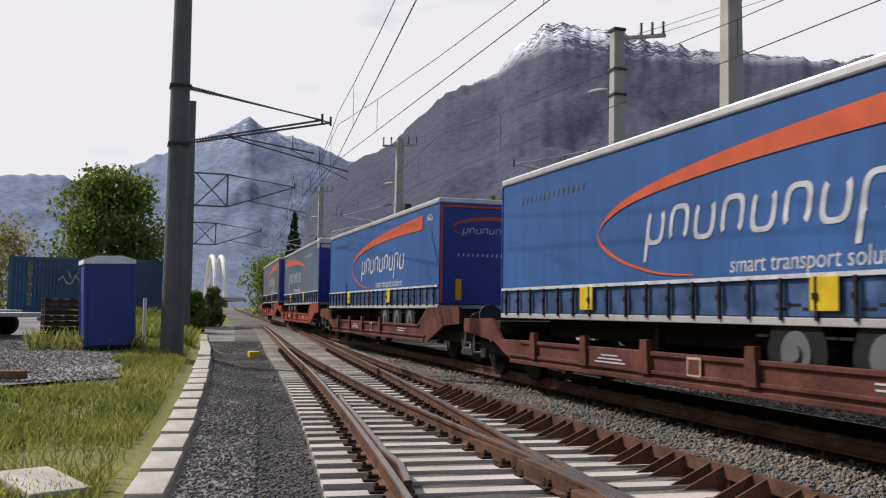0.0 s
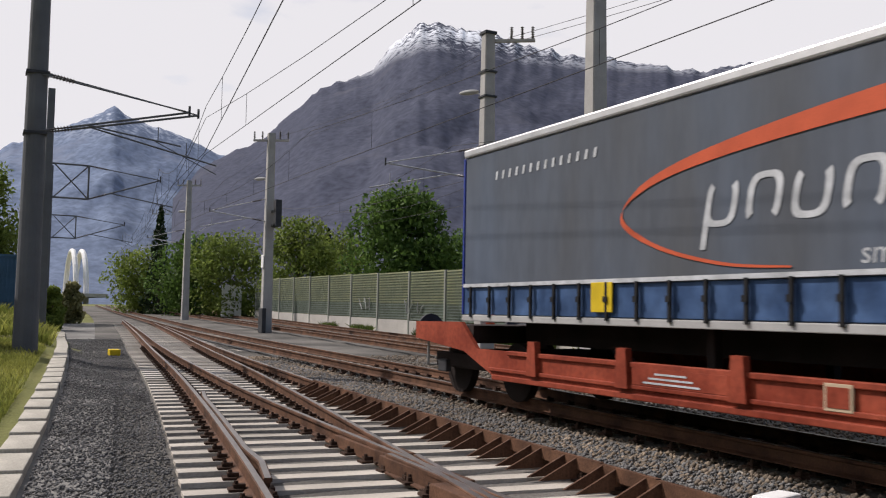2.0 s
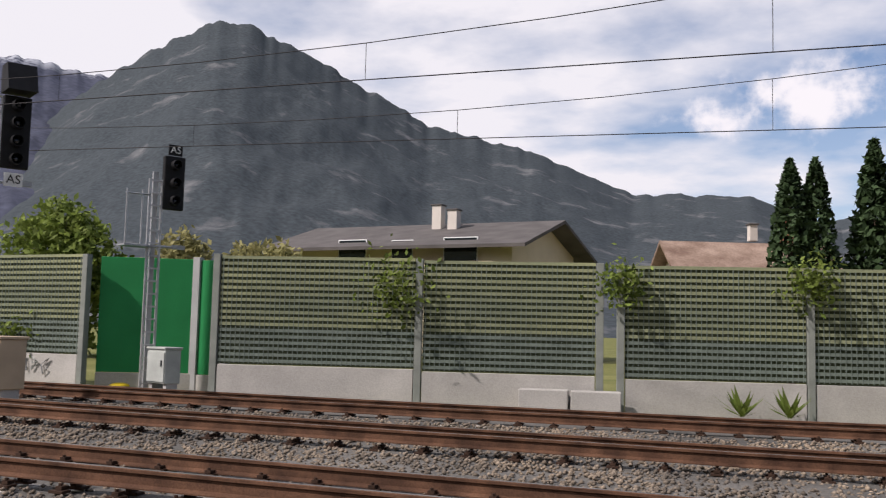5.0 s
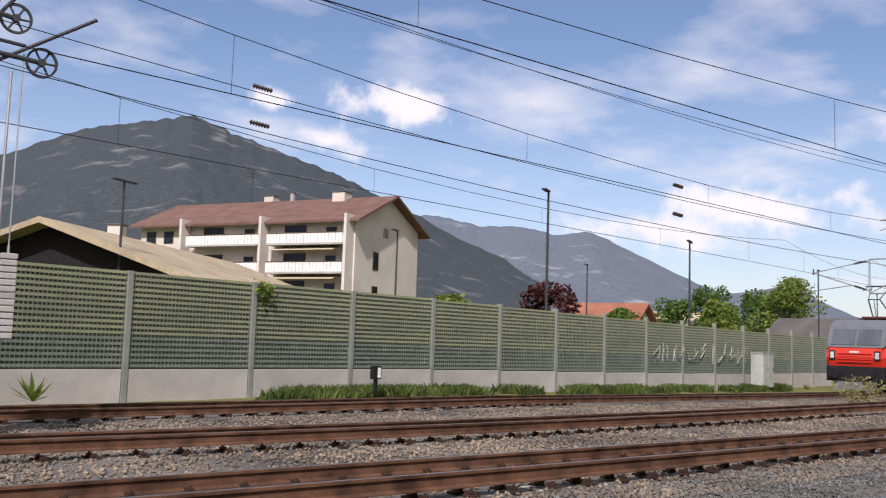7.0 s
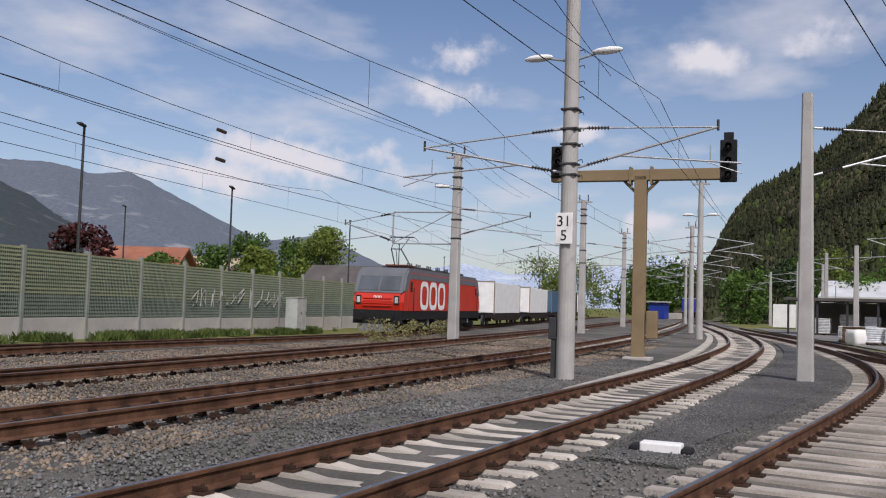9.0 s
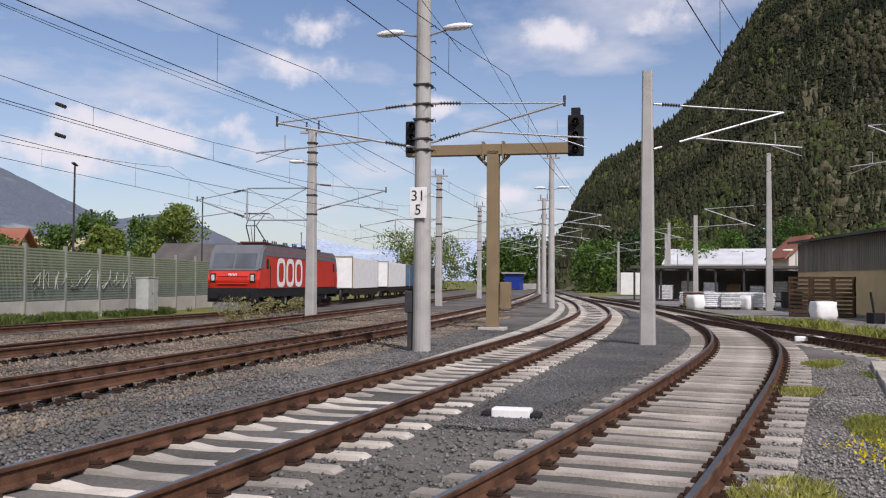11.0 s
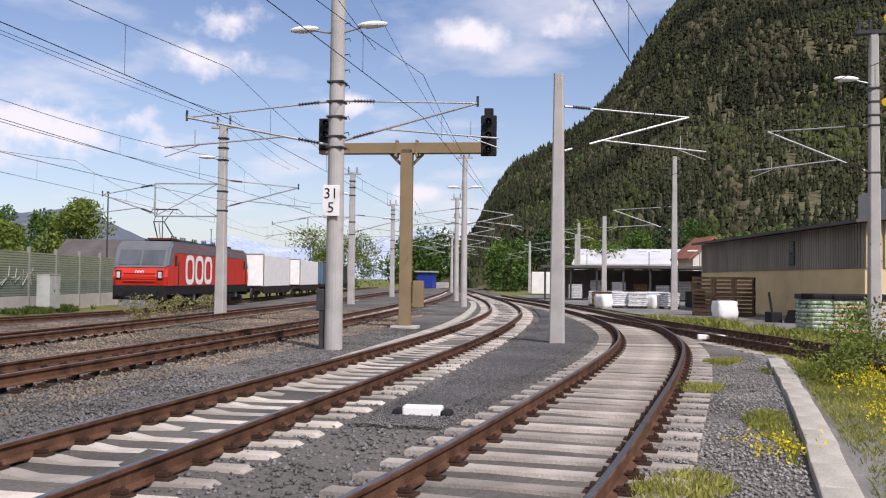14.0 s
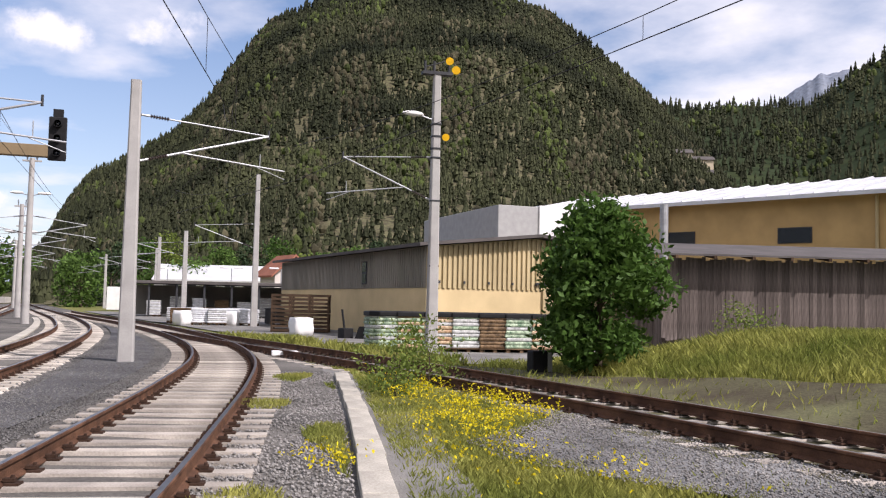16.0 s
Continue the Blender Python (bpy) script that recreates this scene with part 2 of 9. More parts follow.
M = dict(
    ballast=pm("ballast", (0.115, 0.11, 0.10), 0.95, scale=0.35, var=0.35, bump=0.9, fine=22, tint=(0.15, 0.14, 0.125)),
    stones=pm("stones", (0.175, 0.156, 0.135), 0.92, scale=0.5, var=0.35, bump=0.3, fine=40, island=True, tint=(0.25, 0.195, 0.14)),
    stones_dark=pm("stones_dark", (0.17, 0.166, 0.16), 0.92, scale=0.6, var=0.3, bump=0.3, fine=40, island=True),
    gravel=pm("gravel", (0.19, 0.185, 0.176), 0.95, scale=0.6, var=0.3, bump=0.9, fine=40, tint=(0.235, 0.228, 0.21)),
    asphalt=pm("asphalt", (0.105, 0.105, 0.108), 0.95, scale=0.5, var=0.4, bump=0.9, fine=48),
    yard=pm("yard", (0.22, 0.22, 0.215), 0.95, scale=0.6, var=0.35, bump=0.9, fine=36),
    soil=pm("soil", (0.11, 0.085, 0.06), 0.95, scale=0.7, var=0.35, bump=0.8, fine=18, tint=(0.12, 0.12, 0.06)),
    meadow=pm("meadow", (0.17, 0.195, 0.05), 0.9, scale=0.25, var=0.35, bump=0.8, fine=20, tint=(0.17, 0.165, 0.06)),
    grass=pm("grass", (0.25, 0.31, 0.06), 0.7, scale=0.4, var=0.3, bump=0, fine=30, island=True, tint=(0.35, 0.34, 0.09)),
    flower=pm("flower", (0.75, 0.62, 0.02), 0.6, scale=3, var=0.1, bump=0, island=True),
    rail=pm("rail", (0.082, 0.042, 0.027), 0.75, scale=3, var=0.35, bump=0.25, fine=50, tint=(0.125, 0.064, 0.038)),
    railtop=pm("railtop", (0.28, 0.25, 0.23), 0.35, 0.9, scale=5, var=0.2, bump=0.05),
    fastener=pm("fastener", (0.055, 0.032, 0.022), 0.85, scale=8, var=0.3, bump=0.3),
    sleeper=pm("sleeper", (0.52, 0.475, 0.41), 0.9, scale=2.5, var=0.18, bump=0.35, fine=45, obj=True),
    sleeper_old=pm("sleeper_old", (0.41, 0.37, 0.32), 0.92, scale=2.5, var=0.25, bump=0.5, fine=45, obj=True),
    concrete=pm("concrete", (0.44, 0.42, 0.385), 0.9, scale=0.9, var=0.16, bump=0.3, fine=35),
    concrete_pole=pm("concrete_pole", (0.40, 0.39, 0.37), 0.85, scale=1.4, var=0.14, bump=0.2, fine=40),
    trough=pm("trough", (0.46, 0.43, 0.365), 0.92, scale=1.2, var=0.25, bump=0.4, fine=30),
    galv=pm("galv", (0.42, 0.43, 0.44), 0.5, 0.6, scale=2.5, var=0.15, bump=0.05),
    steel_dark=pm("steel_dark", (0.06, 0.062, 0.066), 0.6, 0.3, scale=3, var=0.2, bump=0.1),
    # on the west masts this grey holds their backlit darkness; also rims and plough
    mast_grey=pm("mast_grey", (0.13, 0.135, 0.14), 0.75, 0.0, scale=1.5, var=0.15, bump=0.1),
    wire=pm("wire", (0.045, 0.042, 0.042), 0.6, 0.4, scale=3, var=0.1, bump=0),
    insul=pm("insul", (0.05, 0.035, 0.03), 0.35, scale=6, var=0.2, bump=0),
    gantry=pm("gantry", (0.24, 0.18, 0.105), 0.7, scale=1.2, var=0.12, bump=0.1),
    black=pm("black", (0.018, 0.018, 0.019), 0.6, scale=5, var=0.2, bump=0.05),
    white=pm("white", (0.78, 0.78, 0.76), 0.6, scale=2, var=0.07, bump=0.05),
    grey=pm("grey", (0.38, 0.38, 0.37), 0.7, scale=2, var=0.1, bump=0.05),
    greybox=pm("greybox", (0.40, 0.42, 0.39), 0.75, scale=2.4, var=0.15, bump=0.1),
    beige=pm("beige", (0.46, 0.36, 0.25), 0.75, scale=2, var=0.1, bump=0.1),
    barrier=pm("barrier", (0.25, 0.285, 0.19), 0.8, scale=0.35, var=0.22, bump=0.15, fine=14, tint=(0.31, 0.32, 0.17), stretch=(1, 1, 3)),
    barrier_low=pm("barrier_low", (0.20, 0.24, 0.20), 0.8, scale=0.5, var=0.25, bump=0.15, fine=14),
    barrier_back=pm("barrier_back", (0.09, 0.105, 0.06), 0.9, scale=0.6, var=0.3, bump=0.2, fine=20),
    barrier_post=pm("barrier_post", (0.24, 0.255, 0.225), 0.75, scale=2, var=0.15, bump=0.1),
    green=pm("green", (0.02, 0.22, 0.07), 0.55, scale=1, var=0.1, bump=0.05),
    yellow=pm("yellow", (0.62, 0.44, 0.02), 0.6, scale=4, var=0.15, bump=0.05),
    amber=pm("amber", (0.75, 0.42, 0.01), 0.5, scale=4, var=0.1, bump=0.05),
    red=pm("red", (0.55, 0.028, 0.012), 0.38, scale=1.0, var=0.08, bump=0.02),
    redline=pm("redline", (0.52, 0.10, 0.045), 0.6, scale=3, var=0.12, bump=0.02),
    wagon=pm("wagon", (0.10, 0.034, 0.024), 0.7, scale=1.4, var=0.35, bump=0.2, fine=16, tint=(0.13, 0.05, 0.034)),
    wagon_red=pm("wagon_red", (0.24, 0.036, 0.018), 0.65, scale=1.4, var=0.3, bump=0.2, fine=16, tint=(0.28, 0.06, 0.032)),
    bag_green=pm("bag_green", (0.10, 0.27, 0.14), 0.5, scale=9, var=0.5, bump=0.3, fine=20, tint=(0.42, 0.50, 0.36)),
    bag_orange=pm("bag_orange", (0.50, 0.20, 0.07), 0.5, scale=8, var=0.45, bump=0.3, fine=20, tint=(0.55, 0.45, 0.30)),
    bag_white=pm("bag_white", (0.52, 0.53, 0.51), 0.5, scale=7, var=0.3, bump=0.3, fine=14),
    bag_brown=pm("bag_brown", (0.12, 0.075, 0.04), 0.5, scale=7, var=0.45, bump=0.3, fine=14, tint=(0.20, 0.13, 0.07)),
    film=pm("film", (0.62, 0.64, 0.66), 0.35, scale=3, var=0.22, bump=0.6, fine=9),
    wagon_dark=pm("wagon_dark", (0.03, 0.022, 0.020), 0.85, scale=2, var=0.3, bump=0.2),
    tarp_blue=pm("tarp_blue", (0.036, 0.103, 0.275), 0.55, scale=0.7, var=0.16, bump=0.12, fine=6, stretch=(1, 1, 0.3)),
    tarp_grey=pm("tarp_grey", (0.10, 0.103, 0.108), 0.55, scale=0.7, var=0.16, bump=0.12, fine=6, stretch=(1, 1, 0.3), tint=(0.085, 0.105, 0.14)),
    tarp_slate=pm("tarp_slate", (0.055, 0.105, 0.18), 0.55, scale=0.5, var=0.22, bump=0.12, fine=6, stretch=(1, 1, 0.5), tint=(0.095, 0.125, 0.155)),
    leaf_dark=pm("leaf_dark", (0.065, 0.14, 0.024), 0.55, scale=1.6, var=0.3, bump=0, island=True, tint=(0.08, 0.15, 0.03)),
    weed=pm("weed", (0.075, 0.125, 0.03), 0.7, scale=0.5, var=0.35, bump=0, island=True, tint=(0.14, 0.18, 0.05)),
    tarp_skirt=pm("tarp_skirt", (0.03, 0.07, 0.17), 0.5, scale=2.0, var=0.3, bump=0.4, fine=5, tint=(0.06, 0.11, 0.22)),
    blue_door=pm("blue_door", (0.012, 0.036, 0.26), 0.45, scale=1, var=0.12, bump=0.05),
    toilet=pm("toilet_blue", (0.014, 0.05, 0.24), 0.45, scale=1.5, var=0.12, bump=0.05),
    container=pm("container_blue", (0.07, 0.14, 0.22), 0.7, scale=0.8, var=0.2, bump=0.1),
    rubber=pm("rubber", (0.018, 0.018, 0.018), 0.85, scale=10, var=0.2, bump=0.2),
    aluminium=pm("aluminium", (0.55, 0.55, 0.55), 0.45, 0.7, scale=3, var=0.12, bump=0.05),
    letter=pm("letter", (0.52, 0.54, 0.56), 0.6, scale=4, var=0.25, bump=0),
    glass=pm("glass", (0.02, 0.025, 0.03), 0.08, scale=2, var=0.1, bump=0, spec=0.9),
    # windscreen glass with a lighter base: reflected sky put into the colour
    screen_reflect=pm("screen_reflect", (0.07, 0.085, 0.10), 0.12, scale=0.8, var=0.4, bump=0, spec=1.0),
    wood_dark=pm("wood_dark", (0.085, 0.055, 0.035), 0.9, scale=2.5, var=0.4, bump=0.4, fine=20, obj=True),
    stones_pale=pm("stones_pale", (0.25, 0.24, 0.225), 0.92, scale=0.6, var=0.3, bump=0.3, fine=40, island=True),
    loco_grey=pm("loco_grey", (0.14, 0.15, 0.165), 0.5, scale=1.5, var=0.1, bump=0.02),
    render_wall=pm("render_wall", (0.62, 0.57, 0.51), 0.9, scale=0.5, var=0.08, bump=0.1),
    cream_wall=pm("cream_wall", (0.58, 0.50, 0.36), 0.9, scale=0.5, var=0.08, bump=0.1),
    ochre=pm("ochre", (0.47, 0.32, 0.14), 0.85, scale=0.7, var=0.14, bump=0.1),
    yellow_wall=pm("yellow_wall", (0.60, 0.47, 0.26), 0.85, scale=0.7, var=0.12, bump=0.1),
    corrug=pm("corrug", (0.52, 0.42, 0.24), 0.7, 0.1, scale=0.6, var=0.2, bump=0.05, stretch=(1, 1, 0.3)),
    # darker copy of corrug: shade of the warehouse's long side; also the shelter wall
    corrug_grey_shade=pm("corrug_grey_shade", (0.28, 0.26, 0.22), 0.75, 0.1, scale=0.6, var=0.2, bump=0.05, stretch=(1, 1, 0.3)),
    roof_brown=pm("roof_brown", (0.17, 0.10, 0.08), 0.8, scale=0.8, var=0.2, bump=0.3, fine=8),
    roof_tan=pm("roof_tan", (0.40, 0.33, 0.22), 0.85, scale=0.6, var=0.2, bump=0.3, fine=8),
    roof_faded=pm("roof_faded", (0.24, 0.155, 0.115), 0.85, scale=0.8, var=0.25, bump=0.3, fine=8, tint=(0.30, 0.22, 0.17)),
    roof_red=pm("roof_red", (0.30, 0.125, 0.08), 0.8, scale=0.6, var=0.2, bump=0.3, fine=8),
    roof_metal=pm("roof_metal", (0.62, 0.63, 0.64), 0.5, 0.1, scale=0.5, var=0.12, bump=0.05),
    roof_grey=pm("roof_grey", (0.11, 0.10, 0.095), 0.8, scale=0.8, var=0.2, bump=0.1),
    plank=pm("plank", (0.085, 0.05, 0.034), 0.9, scale=1.6, var=0.5, bump=0.6, fine=24, obj=True, stretch=(1, 1, 0.10), tint=(0.19, 0.165, 0.15)),
    wood=pm("wood", (0.17, 0.11, 0.065), 0.9, scale=2.5, var=0.3, bump=0.4, fine=20, obj=True),
    bark=pm("bark", (0.10, 0.075, 0.055), 0.95, scale=4, var=0.3, bump=0.6),
    leaf=pm("leaf", (0.075, 0.15, 0.03), 0.6, scale=1.2, var=0.3, bump=0, island=True, tint=(0.12, 0.20, 0.045)),
    leaf_spring=pm("leaf_spring", (0.16, 0.24, 0.045), 0.6, scale=1.0, var=0.3, bump=0, island=True, tint=(0.21, 0.26, 0.06)),
    leaf_pale=pm("leaf_pale", (0.30, 0.29, 0.11), 0.6, scale=1.0, var=0.3, bump=0, island=True, tint=(0.34, 0.31, 0.14)),
    leaf_red=pm("leaf_red", (0.07, 0.025, 0.025), 0.6, scale=1.0, var=0.3, bump=0, island=True),
    needle=pm("needle", (0.026, 0.048, 0.022), 0.75, scale=0.9, var=0.35, bump=0, island=True, tint=(0.045, 0.075, 0.03)),
    forest=pm("forest", (0.022, 0.030, 0.016), 0.85, scale=0.009, var=0.45, bump=0, island=True, tint=(0.050, 0.055, 0.026)),
    forest_brown=pm("forest_brown", (0.060, 0.056, 0.030), 0.85, scale=0.012, var=0.4, bump=0, island=True, tint=(0.085, 0.078, 0.045)),
    forest_spring=pm("forest_spring", (0.062, 0.082, 0.022), 0.85, scale=0.02, var=0.4, bump=0, island=True),
)


def thin(m, share):
    """Let light through thin leaves and blades."""
    nt = m.node_tree
    b = nt.nodes["Principled BSDF"]
    tr = nt.nodes.new("ShaderNodeBsdfTranslucent")
    nt.links.new(b.inputs["Base Color"].links[0].from_socket, tr.inputs[0])
    mix = nt.nodes.new("ShaderNodeMixShader")
    mix.inputs[0].default_value = share
    nt.links.new(b.outputs[0], mix.inputs[1])
    nt.links.new(tr.outputs[0], mix.inputs[2])
    nt.links.new(mix.outputs[0], nt.nodes["Material Output"].inputs[0])


for key in ("leaf", "leaf_spring", "leaf_pale", "leaf_dark", "grass", "weed", "flower"):
    thin(M[key], 0.38)


def rocky(name, forest, rock, snow_from, snow_to, rockiness=0.5, scale=0.004):
    """A mountainside: woods, bare rock by noise and steepness, snow by height; far ones get hazed colours."""
    m = bpy.data.materials.new(name)
    m.use_nodes = True
    nt = m.node_tree
    b = nt.nodes["Principled BSDF"]
    b.inputs["Roughness"].default_value = 1.0
    b.inputs["Specular IOR Level"].default_value = 0.05
    geo = nt.nodes.new("ShaderNodeNewGeometry")
    sep = nt.nodes.new("ShaderNodeSeparateXYZ")
    nt.links.new(geo.outputs["Position"], sep.inputs[0])
    n1 = nt.nodes.new("ShaderNodeTexNoise")
    n1.inputs["Scale"].default_value = scale
    n1.inputs["Detail"].default_value = 10
    n1.inputs["Roughness"].default_value = 0.62
    st = nt.nodes.new("ShaderNodeMapping")
    st.inputs["Scale"].default_value = (1, 1, 0.4)
    nt.links.new(geo.outputs["Position"], st.inputs[0])
    nt.links.new(st.outputs[0], n1.inputs["Vector"])
    n2 = nt.nodes.new("ShaderNodeTexNoise")
    n2.inputs["Scale"].default_value = scale * 14
    n2.inputs["Detail"].default_value = 8
    nt.links.new(geo.outputs["Position"], n2.inputs["Vector"])
    r1 = nt.nodes.new("ShaderNodeValToRGB")
    r1.color_ramp.elements[0].position, r1.color_ramp.elements[1].position = 0.30, 0.72
    r1.color_ramp.elements[0].color = (*[c * 0.75 for c in forest], 1)
    r1.color_ramp.elements[1].color = (*[c * 1.25 for c in forest], 1)
    nt.links.new(n2.outputs[0], r1.inputs[0])
    rr = nt.nodes.new("ShaderNodeValToRGB")
    rr.color_ramp.elements[0].position, rr.color_ramp.elements[1].position = 0.62 - 0.12 * rockiness, 0.74 - 0.12 * rockiness
    nt.links.new(n1.outputs[0], rr.inputs[0])
    mix = nt.nodes.new("ShaderNodeMixRGB")
    mix.inputs[2].default_value = (*rock, 1)
    nt.links.new(rr.outputs[0], mix.inputs[0])
    nt.links.new(r1.outputs[0], mix.inputs[1])
    hs = nt.nodes.new("ShaderNodeMapRange")
    hs.inputs["From Min"].default_value, hs.inputs["From Max"].default_value = snow_from, snow_to
    nt.links.new(sep.outputs[2], hs.inputs["Value"])
    mulm = nt.nodes.new("ShaderNodeMath")
    mulm.operation = "MULTIPLY"
    ns = nt.nodes.new("ShaderNodeValToRGB")
    ns.color_ramp.elements[0].position, ns.color_ramp.elements[1].position = 0.47, 0.54
    two = nt.nodes.new("ShaderNodeMath")
    two.operation = "MULTIPLY_ADD"
    two.inputs[1].default_value = 0.5
    half = nt.nodes.new("ShaderNodeMath")
    half.operation = "MULTIPLY"
    half.inputs[1].default_value = 0.5
    nt.links.new(n2.outputs[0], half.inputs[0])
    nt.links.new(n1.outputs[0], two.inputs[0])
    nt.links.new(half.outputs[0], two.inputs[2])
    nt.links.new(two.outputs[0], ns.inputs[0])
    nt.links.new(hs.outputs[0], mulm.inputs[0])
    nt.links.new(ns.outputs[0], mulm.inputs[1])
    mix2 = nt.nodes.new("ShaderNodeMixRGB")
    mix2.inputs[2].default_value = (0.75, 0.78, 0.82, 1)
    nt.links.new(mulm.outputs[0], mix2.inputs[0])
    nt.links.new(mix.outputs[0], mix2.inputs[1])
    nt.links.new(mix2.outputs[0], b.inputs["Base Color"])
    return m


# ---- building helpers ----
def mesh_of(bm, name, material):
    me = bpy.data.meshes.new(name)
    bm.to_mesh(me)
    bm.free()
    if material:
        me.materials.append(material)
    return me


def part(name, bm, material, parent, label=""):
    ob = new(name, mesh_of(bm, name, material))
    ob.parent = parent
    if label:
        tagged(ob, label)
    return ob


def thing(name, m, label, category, group="", kind=""):
    ob = new(name)
    ob.empty_display_size = 0.2
    ob.matrix_world = m
    return tagged(ob, label, category, group, kind)


def solid(name, bm, material, label, category, m=None, group="", kind="", smooth=False):
    ob = new(name, mesh_of(bm, name, material))
    if m is not None:
        ob.matrix_world = m
    if smooth:
        for p in ob.data.polygons:
            p.use_smooth = True
    return tagged(ob, label, category, group, kind)


def box(bm, x, y, z, sx, sy, sz, bevel=0.0, m=None):
    """A box with its centre at x, y and its foot at z."""
    r = bmesh.ops.create_cube(bm, size=1.0)
    vs = r["verts"]
    mat = Matrix.Translation((x, y, z + sz / 2)) @ Matrix.Diagonal((sx, sy, sz, 1))
    bmesh.ops.transform(bm, matrix=(m @ mat) if m else mat, verts=vs)
    if bevel:
        es = list({e for v in vs for e in v.link_edges})
        bmesh.ops.bevel(bm, geom=es, offset=bevel, segments=2, affect="EDGES", profile=0.5)
    return bm


def rod(bm, a, b, r0, r1=None, seg=8, caps=True):
    a, b = Vector(a), Vector(b)
    r1 = r0 if r1 is None else r1
    d = (b - a)
    q = d.to_track_quat("Z", "Y").to_matrix().to_4x4()
    bmesh.ops.create_cone(bm, cap_ends=caps, segments=seg, radius1=r0, radius2=r1, depth=d.length,
                          matrix=Matrix.Translation((a + b) / 2) @ q)
    return bm


def tube(bm, pts, r, seg=5):
    """A bent bar or wire through points."""
    pts = [Vector(p) for p in pts]
    rings = []
    for i, p in enumerate(pts):
        d = (pts[min(i + 1, len(pts) - 1)] - pts[max(i - 1, 0)]).normalized()
        u = d.cross(Vector((0, 0, 1)))
        u = u.normalized() if u.length > 1e-4 else Vector((1, 0, 0))
        w = u.cross(d)
        rings.append([bm.verts.new(p + r * (math.cos(2 * math.pi * k / seg) * u + math.sin(2 * math.pi * k / seg) * w)) for k in range(seg)])
    for a, b in zip(rings, rings[1:]):
        for k in range(seg):
            bm.faces.new((a[k], a[(k + 1) % seg], b[(k + 1) % seg], b[k]))
    bm.faces.new(rings[0][::-1])
    bm.faces.new(rings[-1])
    return bm


def prism(bm, outline, lo, hi, axis="y"):
    """A polygon (pairs) drawn out between lo and hi along an axis."""
    def at(p, s):
        return {"x": (s, p[0], p[1]), "y": (p[0], s, p[1]), "z": (p[0], p[1], s)}[axis]
    a = [bm.verts.new(at(p, lo)) for p in outline]
    b = [bm.verts.new(at(p, hi)) for p in outline]
    bm.faces.new(a[::-1])
    bm.faces.new(b)
    n = len(outline)
    for i in range(n):
        bm.faces.new((a[i], a[(i + 1) % n], b[(i + 1) % n], b[i]))
    bmesh.ops.recalc_face_normals(bm, faces=bm.faces[:])
    return bm


def raw(name, verts, faces, material, smooth=False):
    me = bpy.data.meshes.new(name)
    me.from_pydata([tuple(v) for v in verts], [], [tuple(f) for f in faces])
    me.materials.append(material)
    if smooth:
        me.polygons.foreach_set("use_smooth", [True] * len(me.polygons))
    return me


def gz(x):
    """Height of the line's bed: it climbs gently towards -x."""
    if x >= 0:
        return 0.0
    return min(0.010 * -x, 2.0)


def dip(x, y):
    """The ground beyond the main tracks falls a little towards +x."""
    if x < 18 or y < 8:
        return 0.0
    return -min(1.0, max(0.0, (y - F_LINE.at(x)) / 1.8)) * min(0.36, 0.012 * (x - 18))


def yard_z(x, y):
    """Height of the ground beside the tracks."""
    z = gz(x) + dip(x, y)
    if x < -6:
        k = min(1.0, max(0.0, (2.6 - y) / 1.6)) * (1 if y < 3 else 0)
        z += k * min(0.85, 0.022 * (-x - 6))
    if x > 0 and y < -8.6:
        far = min(1.0, max(0.0, (40 - x) / 12))
        z += min(1.1, 0.24 * (-8.6 - y)) * far * min(1, max(0, (-8.2 - y) / 2.0)) * min(1.0, max(0.0, (27 - x) / 6))
    return z


class Line:
    """A smooth way through points (x rising), for tracks and walls."""

    def __init__(self, pts):
        p = np.array(pts, float)
        self.x, self.y = p[:, 0], p[:, 1]
        d = np.diff(self.y) / np.diff(self.x)
        m = np.empty(len(p))
        m[0], m[-1] = d[0], d[-1]
        m[1:-1] = (d[:-1] * np.diff(self.x)[1:] + d[1:] * np.diff(self.x)[:-1]) / (np.diff(self.x)[1:] + np.diff(self.x)[:-1])
        self.m = m
        self.lo, self.n = self.x[0], int((self.x[-1] - self.x[0]) * 4)
        self.tab = None
        self.tab = [self.exact(self.lo + k / 4) for k in range(self.n + 2)]

    def at(self, x):
        u = (x - self.lo) * 4
        k = int(u)
        if u < 0 or k >= self.n:
            return self.exact(x)
        return self.tab[k] + (self.tab[k + 1] - self.tab[k]) * (u - k)

    def exact(self, x):
        i = int(np.clip(np.searchsorted(self.x, x) - 1, 0, len(self.x) - 2))
        h = self.x[i + 1] - self.x[i]
        s = (x - self.x[i]) / h
        if s < 0:
            return self.y[0] + self.m[0] * (x - self.x[0])
        if s > 1:
            return self.y[-1] + self.m[-1] * (x - self.x[-1])
        return float((2 * s**3 - 3 * s**2 + 1) * self.y[i] + (s**3 - 2 * s**2 + s) * h * self.m[i]
                     + (3 * s**2 - 2 * s**3) * self.y[i + 1] + (s**3 - s**2) * h * self.m[i + 1])

    def turn(self, x):
        return math.atan2(self.at(x + 0.5) - self.at(x - 0.5), 1.0)

    def stations(self, x0, x1, step):
        """Pairs x, y at even distance along the way."""
        out, x = [], x0
        while x <= x1:
            out.append((x, self.at(x)))
            x += step * math.cos(self.turn(x))
        return out


